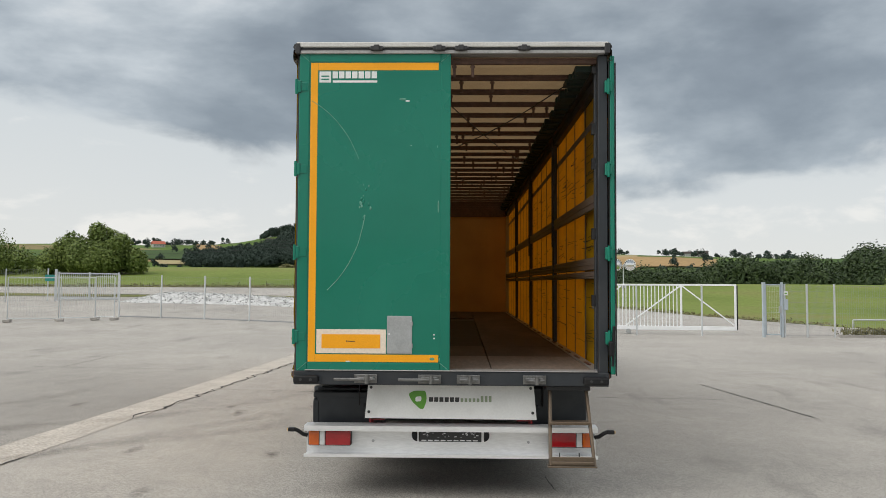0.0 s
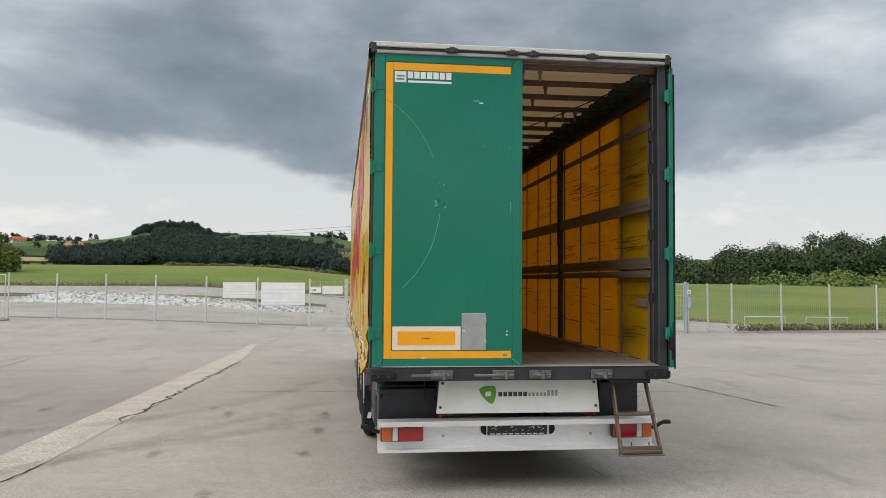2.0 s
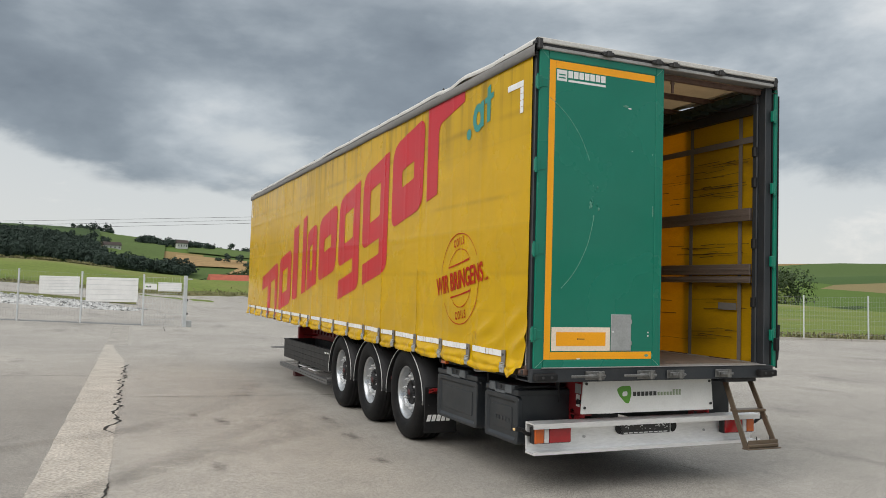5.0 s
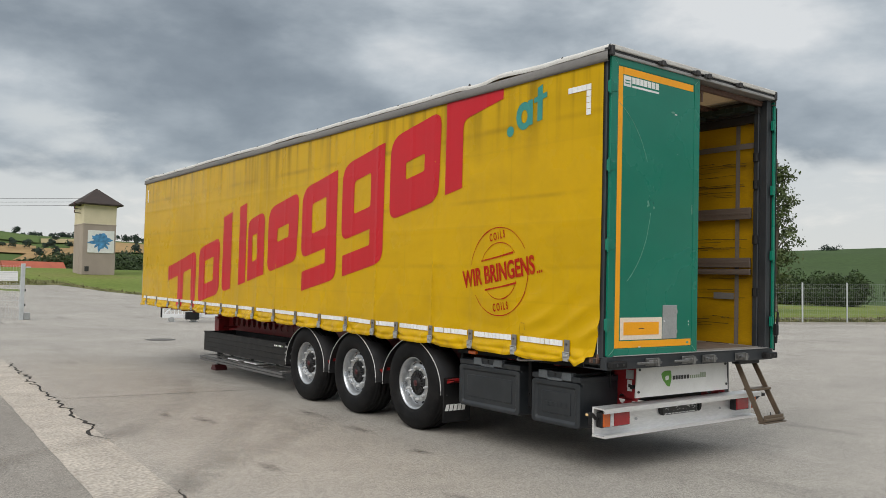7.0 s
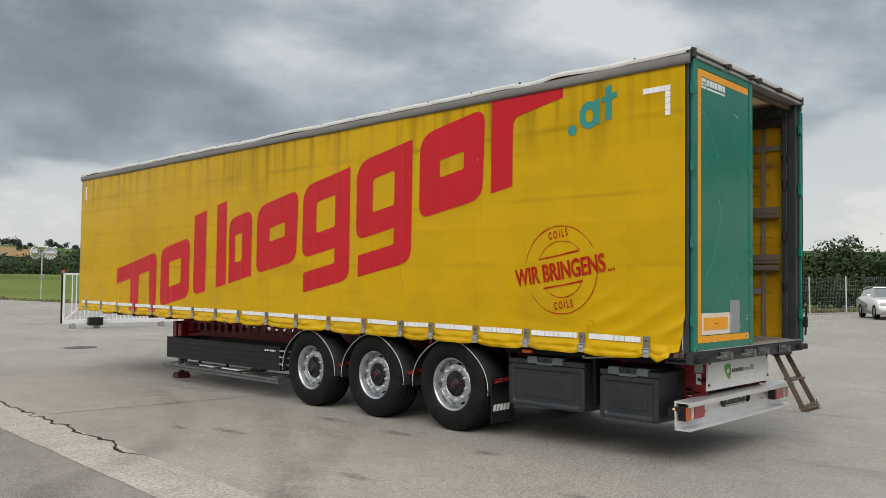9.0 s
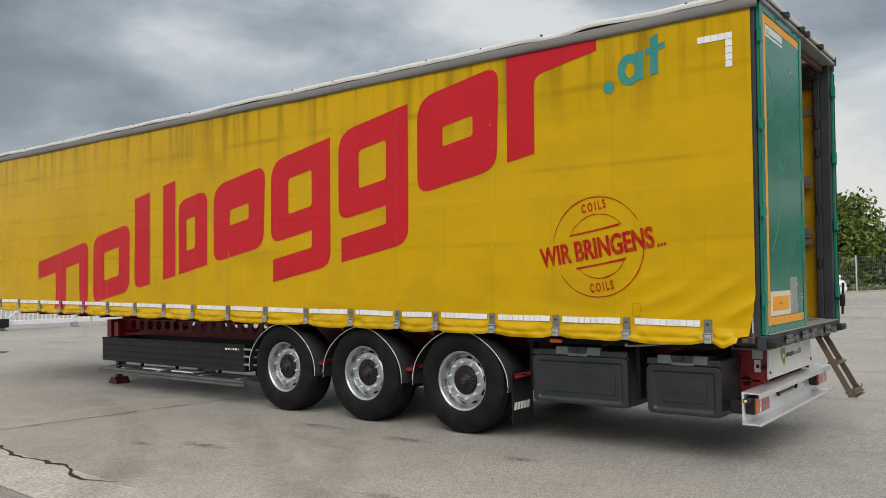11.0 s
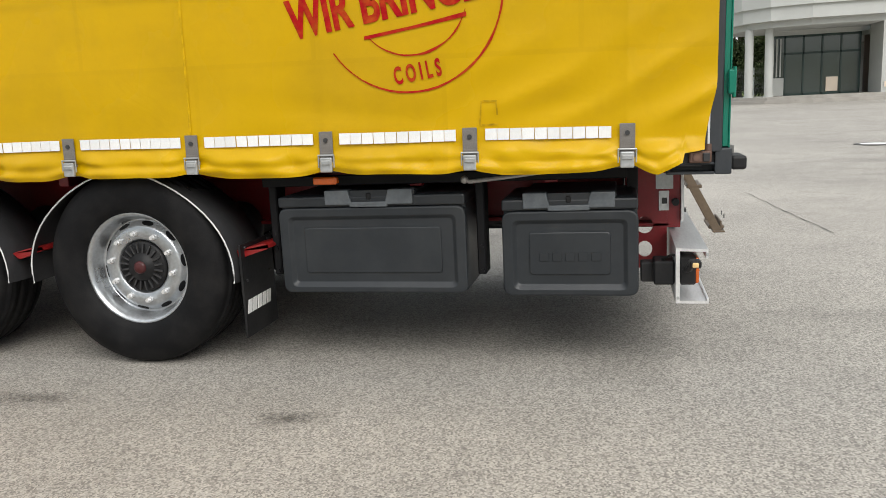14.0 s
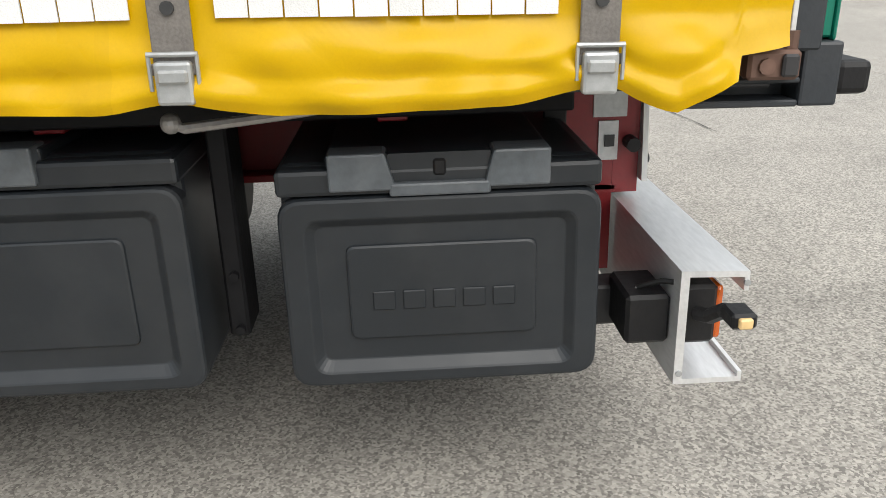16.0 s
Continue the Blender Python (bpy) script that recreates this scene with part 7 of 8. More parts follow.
# site barriers and the grey gate to the west
def site_fence(x, y, ang, width):
    b = thing("site_fence", "mobile wire site fence panel on concrete feet", "fence", "site fence panels", m=pose(x, y, ground_z(x, y), 0, 0, ang))
    for px in (0.03, width - 0.03):
        part("upright", tube((px, 0, 0.0), (px, 0, 2.0), 0.021, 8), M["galv"], b)
        part("foot", box((px - 0.14, -0.34, 0.0), (px + 0.14, 0.34, 0.13), 0.02), M["kerb"], b)
    for z in (0.15, 2.0):
        part("rail", tube((0.03, 0, z), (width - 0.03, 0, z), 0.018, 8), M["galv"], b)
    part("mesh", mesh_panel(width - 0.1, 1.8, 0.12, 7), M["galv"], b, "", pose(0.05, 0, 0.17))


site_fence(-20.1, 28.5, 22, 2.2)
site_fence(-18.2, 29.3, 32, 1.6)
site_fence(-16.9, 30.1, 12, 0.9)
site_fence(-24.4, 27.4, 14, 3.6)
site_fence(-28.2, 26.6, 12, 3.6)
gg = thing("picket_gate", "grey steel picket gate standing half open", "gate", m=pose(-25.4, 43.3, ground_z(-24, 44) - 0.05, 0, 0, 24))
bm = box((0, -0.04, 0.10), (3.6, 0.04, 0.22), 0.006)
for z in (1.72,):
    add_box(bm, (0, -0.03, z), (3.6, 0.03, z + 0.07), 0.005)
for x in (0, 1.76, 3.5):
    add_box(bm, (x, -0.05, 0.0), (x + 0.10, 0.05, 1.85), 0.006)
part("gate_frame", bm, M["galv"], gg)
picket2 = mesh_of("picket", box((-0.014, -0.014, 0.22), (0.014, 0.014, 1.72)), M["galv"])
for k in range(30):
    part("picket", picket2, None, gg).location = (0.17 + 0.115 * k, 0, 0)
part("sign_plate", box((-0.75, -0.06, 1.25), (-0.15, -0.04, 1.65), 0.004), M["teal"], gg)
part("gate_post", box((-0.2, -0.08, 0), (-0.05, 0.08, 2.0), 0.006), M["galv"], gg)
fence_line("mesh_fence", [(-44, 37), (-26, 43.2)], 2.5, "far galvanised wire mesh fence by the picket gate", "", sheet_me)

# gravel bank beside the road
def gravel_point(u, v):
    x, y = -21.5 + 18.5 * u, 42.6 - 3.4 * u
    x, y = x + 1.2 * v, y + 5.0 * v * (1 - 0.45 * u)
    h = 0.55 * math.sin(math.pi * min(1, max(0, v))) * (1 - 0.6 * u) * min(1, 8 * u + 0.1) * min(1, 8 * (1 - u) + 0.02)
    return (x, y, ground_z(x, y) + h + 0.05 * noise.noise((x * 3, y * 3, 0)) * (h > 0.05) - 0.015)


gravel = tagged(new("gravel_bank", grid_mesh("gravel_bank", [i / 120 for i in range(121)], [i / 40 for i in range(41)], gravel_point, M["gravel"], False)), "flat bank of pale crushed stone beside the road", "gravel", kind="stuff")
random.seed(17)
bm = bmesh.new()
vs_, fs_ = [], []
for k in range(2600):
    p = gravel_point(random.random(), random.random())
    s = random.uniform(0.05, 0.13)
    q = [Vector((random.uniform(-1, 1), random.uniform(-1, 1), random.uniform(-0.6, 0.8))).normalized() * s for _ in range(4)]
    i = len(vs_)
    vs_ += [tuple(Vector(p) + v) for v in q]
    fs_ += [(i, i + 1, i + 2), (i, i + 2, i + 3), (i, i + 3, i + 1), (i + 1, i + 3, i + 2)]
bm.free()
me = bpy.data.meshes.new("crushed_stone")
me.from_pydata(vs_, [], fs_)
me.materials.append(M["gravel"])
tagged(new("crushed_stone", me), "loose pale crushed stones on the bank", "gravel", kind="stuff")

# traffic mirrors on a pole
tm = thing("traffic_mirror", "two round traffic mirrors on a slim pole", "traffic mirror", m=pose(13.0, 57.0, ground_z(13.0, 57.0)) @ Matrix.Scale(1.15, 4))
part("pole", tube((0, 0, -0.2), (0, 0, 3.0), 0.035, 10), M["galv"], tm)
mirror_mat = mat("mirror_face", (0.8, 0.8, 0.8), 0.05, metal=1.0, var=0.0, grain=0.0, bump=0)
for x, turn in ((-0.44, 28), (0.44, -24)):
    m = pose(x, -0.1, 2.95, 0, 0, turn)
    r = part("mirror_rim", lathe([(0.31, 0.02), (0.31, -0.03), (0.36, -0.05), (0.40, -0.03), (0.40, 0.02), (0.0, 0.06)], 32, "Y"), M["print_light"], tm, "", m)
    part("mirror_face", lathe([(0.0, -0.045), (0.16, -0.04), (0.312, -0.025)], 32, "Y"), mirror_mat, r)
    for k in range(14):
        a = 2 * math.pi * k / 14
        part("rim_mark", box((0.345 - 0.03, -0.056, -0.035), (0.345 + 0.04, -0.046, 0.035)), M["print_dark"], r, "", Matrix.Rotation(a, 4, "Y"))
part("cross_arm", tube((-0.45, -0.03, 2.9), (0.45, -0.03, 2.9), 0.02, 8), M["galv"], tm)
part("lamp_box", box((-0.12, -0.12, 1.35), (0.12, 0.0, 1.65), 0.01), M["steel"], tm)

# ---- transformer tower ----
tower = thing("transformer_tower", "beige and taupe rendered tower with a brown pyramid roof", "tower", m=pose(13.8, 83.5, ground_z(13.8, 83.5) - 0.15, 0, 0, 3))
W = 1.62
part("lower_wall", box((-W, -W, 0), (W, W, 5.15), 0.02), M["taupe_wall"], tower)
part("upper_wall", box((-W, -W, 5.15), (W, W, 7.25), 0.02), M["beige_wall"], tower)
part("string_course", box((-W - 0.03, -W - 0.03, 5.10), (W + 0.03, W + 0.03, 5.20), 0.01), M["taupe_wall"], tower)
bm = bmesh.new()
bmesh.ops.create_cone(bm, cap_ends=True, segments=4, radius1=3.05, radius2=0.02, depth=1.75, matrix=Matrix.Translation((0, 0, 8.15)) @ Matrix.Rotation(math.pi / 4, 4, "Z"))
roof = part("roof", bm, M["rooftile"], tower)
part("eaves", box((-2.13, -2.13, 7.16), (2.13, 2.13, 7.28), 0.01), M["rooftile"], roof)
sign = part("sign_board", box((-1.15, -W - 0.07, 2.25), (1.45, -W - 0.01, 4.55), 0.01), M["print_light"], tower)
blob = [(0.15 + (0.68 + 0.55 * noise.noise((math.cos(a) * 3, math.sin(a) * 3, 4))) * 1.4 * math.cos(a), 3.45 + (0.68 + 0.55 * noise.noise((math.cos(a) * 3, math.sin(a) * 3, 4))) * 1.15 * math.sin(a)) for a in [2 * math.pi * k / 40 for k in range(40)]]
part("printed_shape", extrude_profile(blob, -W - 0.085, -W - 0.072, "Y"), M["signblue"], sign)
part("door", box((-W - 0.03, -0.5, 0.0), (-W + 0.02, 0.5, 2.1), 0.01), M["taupe_wall"], tower)
part("vent", box((-1.35, -W - 0.04, 0.35), (-0.95, -W + 0.01, 0.85), 0.01), M["print_dark"], tower)
for z in (6.3, 6.7, 7.05):
    part("insulator_arm", tube((-W - 0.02, -0.6, z), (-W - 0.75, -0.9, z), 0.04, 8), M["darksteel"], tower)
    part("insulator", tube((-W - 0.7, -0.88, z), (-W - 0.7, -0.88, z + 0.28), 0.05, 8), M["hubred"], tower)
for k in range(3):
    a, b = Vector((12.4, 82.6, 9.4 + 0.35 * k)), Vector((-330, 360, 70 + 2 * k))
    pts = [a.lerp(b, t / 40) + Vector((0, 0, -22 * math.sin(math.pi * t / 40))) for t in range(41)]
    tagged(new("power_line", mesh_of("power_line", add_pipe(bmesh.new(), pts, 0.016, 4), M["cable"])), "thin overhead power line to the tower", "power line", "power lines")


# ---- office building with a canopy, east of the yard ----
office = thing("office_building", "light rendered office building with a faceted entrance canopy", "building", m=pose(0.2, -1.14, 0.12) @ Matrix.Diagonal((1, 0.84, 1, 1)))
BZ = ground_z(38, -9) - 0.10


def slab(plan, z0, z1):
    return extrude_profile(plan, z0, z1, "Z")


def inset(plan, k, c):
    return [(c[0] + (x - c[0]) * k, c[1] + (y - c[1]) * k) for x, y in plan]


CAN = [(44.5, -4.7), (41.0, -4.8), (39.2, -5.4), (38.0, -6.8), (37.4, -9.0), (37.4, -13.4), (44.5, -13.4)]
part("step", slab(inset(CAN, 1.12, (43, -9.5)), BZ - 0.2, BZ + 0.15), M["kerb"], office)
part("step", slab(inset(CAN, 1.03, (43, -9.5)), BZ + 0.15, BZ + 0.30), M["kerb"], office)
can = part("canopy", slab(CAN, BZ + 4.65, BZ + 5.75), M["render_wall"], office, "white faceted canopy")
part("canopy_band", slab(inset(CAN, 0.975, (43, -9.5)), BZ + 4.0, BZ + 4.65), M["render_wall"], can)
part("canopy_lip", slab(inset(CAN, 0.90, (43, -9.5)), BZ + 3.70, BZ + 4.0), M["render_wall"], can)
part("coping", slab(inset(CAN, 1.006, (43, -9.5)), BZ + 5.75, BZ + 5.82), M["steel"], can)
for x, y in ((39.6, -5.95), (39.3, -7.05)):
    c = part("column", tube((x, y, BZ + 0.30), (x, y, BZ + 3.72), 0.25, 24), M["render_wall"], office, "round white column", smooth=False)
    part("column_base", tube((x, y, BZ + 0.30), (x, y, BZ + 0.38), 0.29, 24), M["render_wall"], c)
# glazed entrance: dark green frames, real panes
GX = 41.6
for y0, y1 in ((-7.4, -8.5), (-8.5, -9.6), (-9.6, -10.7), (-10.7, -11.8), (-11.8, -12.9)):
    fr = box((GX - 0.05, y1, BZ + 0.30), (GX + 0.05, y1 + 0.10, BZ + 3.45), 0.006)
    add_box(fr, (GX - 0.05, y1, BZ + 0.30), (GX + 0.05, y0, BZ + 0.42), 0.006)
    add_box(fr, (GX - 0.05, y1, BZ + 2.45), (GX + 0.05, y0, BZ + 2.55), 0.006)
    add_box(fr, (GX - 0.05, y1, BZ + 3.33), (GX + 0.05, y0, BZ + 3.45), 0.006)
    w = part("glazing", fr, M["darkgreen_frame"], office)
    part("pane", box((GX - 0.006, y1 + 0.1, BZ + 0.42), (GX + 0.006, y0, BZ + 2.45)), M["glass_dark"], w)
    part("pane", box((GX - 0.006, y1 + 0.1, BZ + 2.55), (GX + 0.006, y0, BZ + 3.33)), M["glass_dark"], w)
for k in range(4):
    part("blind_slat", box((GX - 0.12, -7.55 - 0.22 * k, BZ + 1.3), (GX - 0.06, -7.47 - 0.22 * k, BZ + 3.3)), M["render_wall"], office)
part("entry_panel", box((GX - 0.10, -8.4, BZ + 0.32), (GX - 0.055, -7.5, BZ + 1.25), 0.004), M["render_wall"], office)
part("entry_panel", box((GX - 0.10, -11.6, BZ + 0.45), (GX - 0.055, -10.9, BZ + 1.2), 0.004), M["cream"], office)
# the wing
bm = box((39.4, -42, BZ - 0.3), (39.7, -13.4, BZ + 1.45))
part("wall", bm, M["render_wall"], office)
part("plinth", box((39.32, -42, BZ - 0.3), (39.398, -13.4, BZ + 0.12), 0.01), M["kerb"], office)
part("wall", box((39.4, -42, BZ + 3.35), (39.7, -13.4, BZ + 7.2)), M["render_wall"], office)
part("wall", box((39.7, -13.7, BZ - 0.3), (41.6, -13.4, BZ + 7.2)), M["render_wall"], office)
part("roof", box((39.2, -42, BZ + 7.2), (52, -13.0, BZ + 7.5), 0.02), M["steel"], office)
part("rear_wall", box((51.5, -42, BZ - 0.3), (51.8, -15.0, BZ + 7.2)), M["render_wall"], office)
part("inner_wall", box((44.4, -13.4, BZ), (44.5, -8.5, BZ + 4.1)), M["taupe_wall"], office)
part("lintel", box((GX - 0.1, -12.9, BZ + 3.45), (GX + 0.1, -7.4, BZ + 4.0)), M["render_wall"], office)
part("ceiling_slab", box((39.7, -42, BZ + 3.36), (51.5, -13.7, BZ + 3.6)), M["render_wall"], office)
part("room_back", box((43.5, -42, BZ), (43.6, -13.7, BZ + 3.36)), M["taupe_wall"], office)
y = -13.4
while y > -41:
    part("pier", box((39.4, y - 0.5, BZ + 1.45), (39.7, y, BZ + 3.35)), M["render_wall"], office)
    y0, y1 = y - 0.5, y - 3.0
    fr = bmesh.new()
    for a, b in ((y0, y0 - 0.07), (y1 + 0.07, y1), ((y0 + y1) / 2 + 0.035, (y0 + y1) / 2 - 0.035)):
        add_box(fr, (39.46, b, BZ + 1.45), (39.56, a, BZ + 3.35), 0.004)
    add_box(fr, (39.46, y1, BZ + 1.45), (39.56, y0, BZ + 1.52), 0.004)
    add_box(fr, (39.46, y1, BZ + 3.28), (39.56, y0, BZ + 3.35), 0.004)
    w = part("window", fr, M["whitegate"], office)
    part("pane", box((39.505, y1 + 0.07, BZ + 1.52), (39.515, y0 - 0.07, BZ + 3.28)), M["glass_dark"], w)
    part("sill", box((39.30, y1 - 0.05, BZ + 1.38), (39.46, y0 + 0.05, BZ + 1.45), 0.006), M["steel"], w)
    for k in range(4):
        part("blind_slat", box((39.60, y0 - 0.25 - 0.16 * k - 0.03, BZ + 1.6), (39.62, y0 - 0.25 - 0.16 * k, BZ + 3.2)), M["render_wall"], w)
    y = y1
part("wall_sign", box((39.33, -14.3, BZ + 0.55), (39.385, -13.55, BZ + 0.82), 0.004), M["cream"], office)
part("wall_sign_bar", box((39.322, -14.2, BZ + 0.63), (39.3295, -13.65, BZ + 0.73)), M["print_grey"], office)
part("pilaster", box((39.15, -20.9, BZ - 0.2), (39.395, -20.5, BZ + 7.2), 0.01), M["render_wall"], office)


# ---- parked cars ----
def car(name, label, paint, m):
    """An estate car: lofted body, glasshouse, wheels with spokes, lamps."""
    c = thing(name, label, "car", "parked cars", m=m)
    side = [(-2.25, 0.32), (-2.28, 0.62), (-2.20, 0.92), (-1.2, 1.0), (0.9, 1.0), (1.85, 0.88), (2.22, 0.66), (2.26, 0.36), (1.9, 0.22), (-1.9, 0.22)]
    bm = extrude_profile(rounded([(x, z, 0.08) for x, z in side]), -0.90, 0.90, "X")
    bmesh.ops.bevel(bm, geom=[e for e in bm.edges if abs(abs(e.verts[0].co.x) - 0.9) < 1e-3 and abs(e.verts[0].co.x - e.verts[1].co.x) < 1e-3], offset=0.07, segments=3, affect="EDGES")
    body = part("body", bm, paint, c, smooth=True)
    top = [(-2.12, 0.95), (-1.85, 1.38), (-1.0, 1.46), (0.1, 1.43), (1.05, 0.98)]
    bm = extrude_profile(rounded([(x, z, 0.10 if z > 1 else 0) for x, z in top]), -0.76, 0.76, "X")
    for v in bm.verts:
        if v.co.z > 1.2:
            v.co.x *= 0.84
    part("glasshouse", bm, M["glass_dark"], c)
    bm = extrude_profile(rounded([(-1.95, 1.37, .05), (-1.0, 1.475, .1), (0.15, 1.445, .1), (0.2, 1.41, 0), (-1.0, 1.43, 0), (-1.85, 1.33, 0)]), -0.66, 0.66, "X")
    part("roof", bm, paint, c)
    for s in (-1, 1):
        for y in (-1.38, 1.38):
            w = part("tyre", lathe([(0.20, -0.10), (0.24, -0.115), (0.30, -0.11), (0.325, -0.07), (0.33, 0.07), (0.30, 0.11), (0.20, 0.10)], 32), M["rubber"], c, "", pose(s * 0.82, y, 0.33), True)
            r = part("rim", lathe([(0.235, 0.08), (0.235, -0.09), (0.225, -0.10), (0.21, -0.085), (0.205, 0.02), (0.0, 0.03)], 32), M["blackplastic"], w, "", pose(0, 0, 0, 0, 0, 0 if s < 0 else 180))
            for k in range(10):
                a = 2 * math.pi * (k // 2) / 5 + (0.13 if k % 2 else -0.13)
                part("spoke", bar((-0.085, 0.03 * math.cos(a), 0.03 * math.sin(a)), (-0.085, 0.215 * math.cos(a), 0.215 * math.sin(a)), 0.022, 0.02, (1, 0, 0)), M["rim"], w, "", pose(0, 0, 0, 0, 0, 0 if s < 0 else 180))
        part("headlight", box((s * 0.66 - 0.16, 2.10, 0.62), (s * 0.66 + 0.16, 2.25, 0.76), 0.03, 2), M["lampclear"], c)
        part("tail_light", box((s * 0.72 - 0.12, -2.30, 0.72), (s * 0.72 + 0.12, -2.15, 0.86), 0.02, 2), M["lampred"], c)
        part("side_mirror", box((s * 1.0 - 0.10, 0.70, 0.98), (s * 1.0 + 0.06, 0.82, 1.12), 0.03, 2), paint, c)
        part("window_trim", box((s * 0.765 - 0.02, -1.9, 0.985), (s * 0.765 + 0.02, 0.95, 1.005)), M["steel"], c)
    part("grille", box((-0.45, 2.22, 0.42), (0.45, 2.285, 0.62), 0.03, 2), M["blackplastic"], c)
    part("plate", box((-0.26, 2.27, 0.34), (0.26, 2.30, 0.44), 0.004), M["print_light"], c)
    return c


car("parked_car", "white estate car parked by the fence", M["carwhite"], pose(33.0, 7.6, ground_z(33.0, 7.6), 0, 0, 118))
car("parked_car", "silver-grey car with spoked wheels parked on the yard", mat("silver_grey_car_paint", (0.17, 0.17, 0.17), 0.25, metal=0.4, var=0.03, coat=0.7), pose(15.4, -11.1, ground_z(15.4, -11.1), 0, 0, 183))


# ---- trees, hedges, woods ----
def leaf_mesh(name, centres, size, material, seed, droop=0.0, cup=0.3, facing=None):
    """Many small bent leaves or sprays, each an island of two triangles."""
    rng = np.random.default_rng(seed)
    c = np.asarray(centres, float)
    n = len(c)
    d = rng.normal(size=(n, 3))
    d[:, 2] -= droop
    d /= np.linalg.norm(d, axis=1)[:, None]
    e = np.cross(d, rng.normal(size=(n, 3)))
    if facing is not None:                               # the leaves of a crown turn outward
        k = np.asarray(facing) + 0.75 * rng.normal(size=(n, 3)) / 1.7
        e = np.cross(d, k)
        e /= np.linalg.norm(e, axis=1)[:, None] + 1e-9
        d = np.cross(k, e)
        d /= np.linalg.norm(d, axis=1)[:, None] + 1e-9
    e /= np.linalg.norm(e, axis=1)[:, None] + 1e-9
    k = np.cross(d, e)
    s = size * rng.uniform(0.55, 1.35, (n, 1))
    v = np.empty((n, 4, 3))
    v[:, 0] = c - d * s
    v[:, 1] = c + e * s * 0.55 + k * s * cup
    v[:, 2] = c + d * s
    v[:, 3] = c - e * s * 0.55 + k * s * cup
    f = np.arange(n * 4).reshape(n, 4)
    tri = np.concatenate([f[:, [0, 1, 2]], f[:, [0, 2, 3]]])
    me = bpy.data.meshes.new(name)
    me.vertices.add(n * 4)
    me.vertices.foreach_set("co", v.reshape(-1))
    me.loops.add(n * 6)
    me.loops.foreach_set("vertex_index", tri.reshape(-1))
    me.polygons.add(n * 2)
    me.polygons.foreach_set("loop_start", np.arange(n * 2) * 3)
    me.update(calc_edges=True)
    me.materials.append(material)
    return me


def blob_points(rng, blobs, n, low=-0.3):
    """Points in the outer shell of uneven blobs (x, y, z, rx, rz)."""
    w = np.array([b[3] * b[3] for b in blobs])
    pick = rng.choice(len(blobs), n, p=w / w.sum())
    b = np.array(blobs)[pick]
    d = rng.normal(size=(n, 3))
    d /= np.linalg.norm(d, axis=1)[:, None]
    d[:, 2] = np.where(d[:, 2] < low, -d[:, 2], d[:, 2])
    r = rng.uniform(0.55, 1.0, (n, 1)) ** 0.5 * (1 + 0.09 * rng.normal(size=(n, 1)))
    return b[:, :3] + d * r * np.stack([b[:, 3], b[:, 3], b[:, 4]], 1), d


def bush(x, y, width, height, seed, leaves=5000, size=0.22, material="leaf", name="bush", label="dense green bush on the meadow edge", group="bushes"):
    rng = np.random.default_rng(seed)
    z = ground_z(x, y)
    b = thing(name, label, "bush", group)
    blobs = []
    for _ in range(16):
        r = width * rng.uniform(0.14, 0.26)
        bx, by = rng.uniform(-0.42, 0.42) * width, rng.uniform(-0.3, 0.3) * width
        top = height * (1 - 0.55 * abs(bx) / (0.5 * width)) * rng.uniform(0.7, 1.0)
        blobs.append((x + bx, y + by, z + top - r, r, r * 1.0))
        blobs.append((x + bx, y + by, z + top * 0.4, r * 1.1, top * 0.42))
    pts, out = blob_points(rng, blobs, leaves, -0.9)
    part("crown", leaf_mesh("crown", pts, size, M[material], seed, facing=out), None, b)
    bm = bmesh.new()
    for _ in range(7):
        t = blobs[rng.integers(len(blobs))]
        add_tube(bm, (x + rng.uniform(-0.3, 0.3) * width * 0.5, y, z - 0.2), (t[0], t[1], t[2]), 0.07, 6, 0.02)
    part("stem", bm, M["bark"], b)


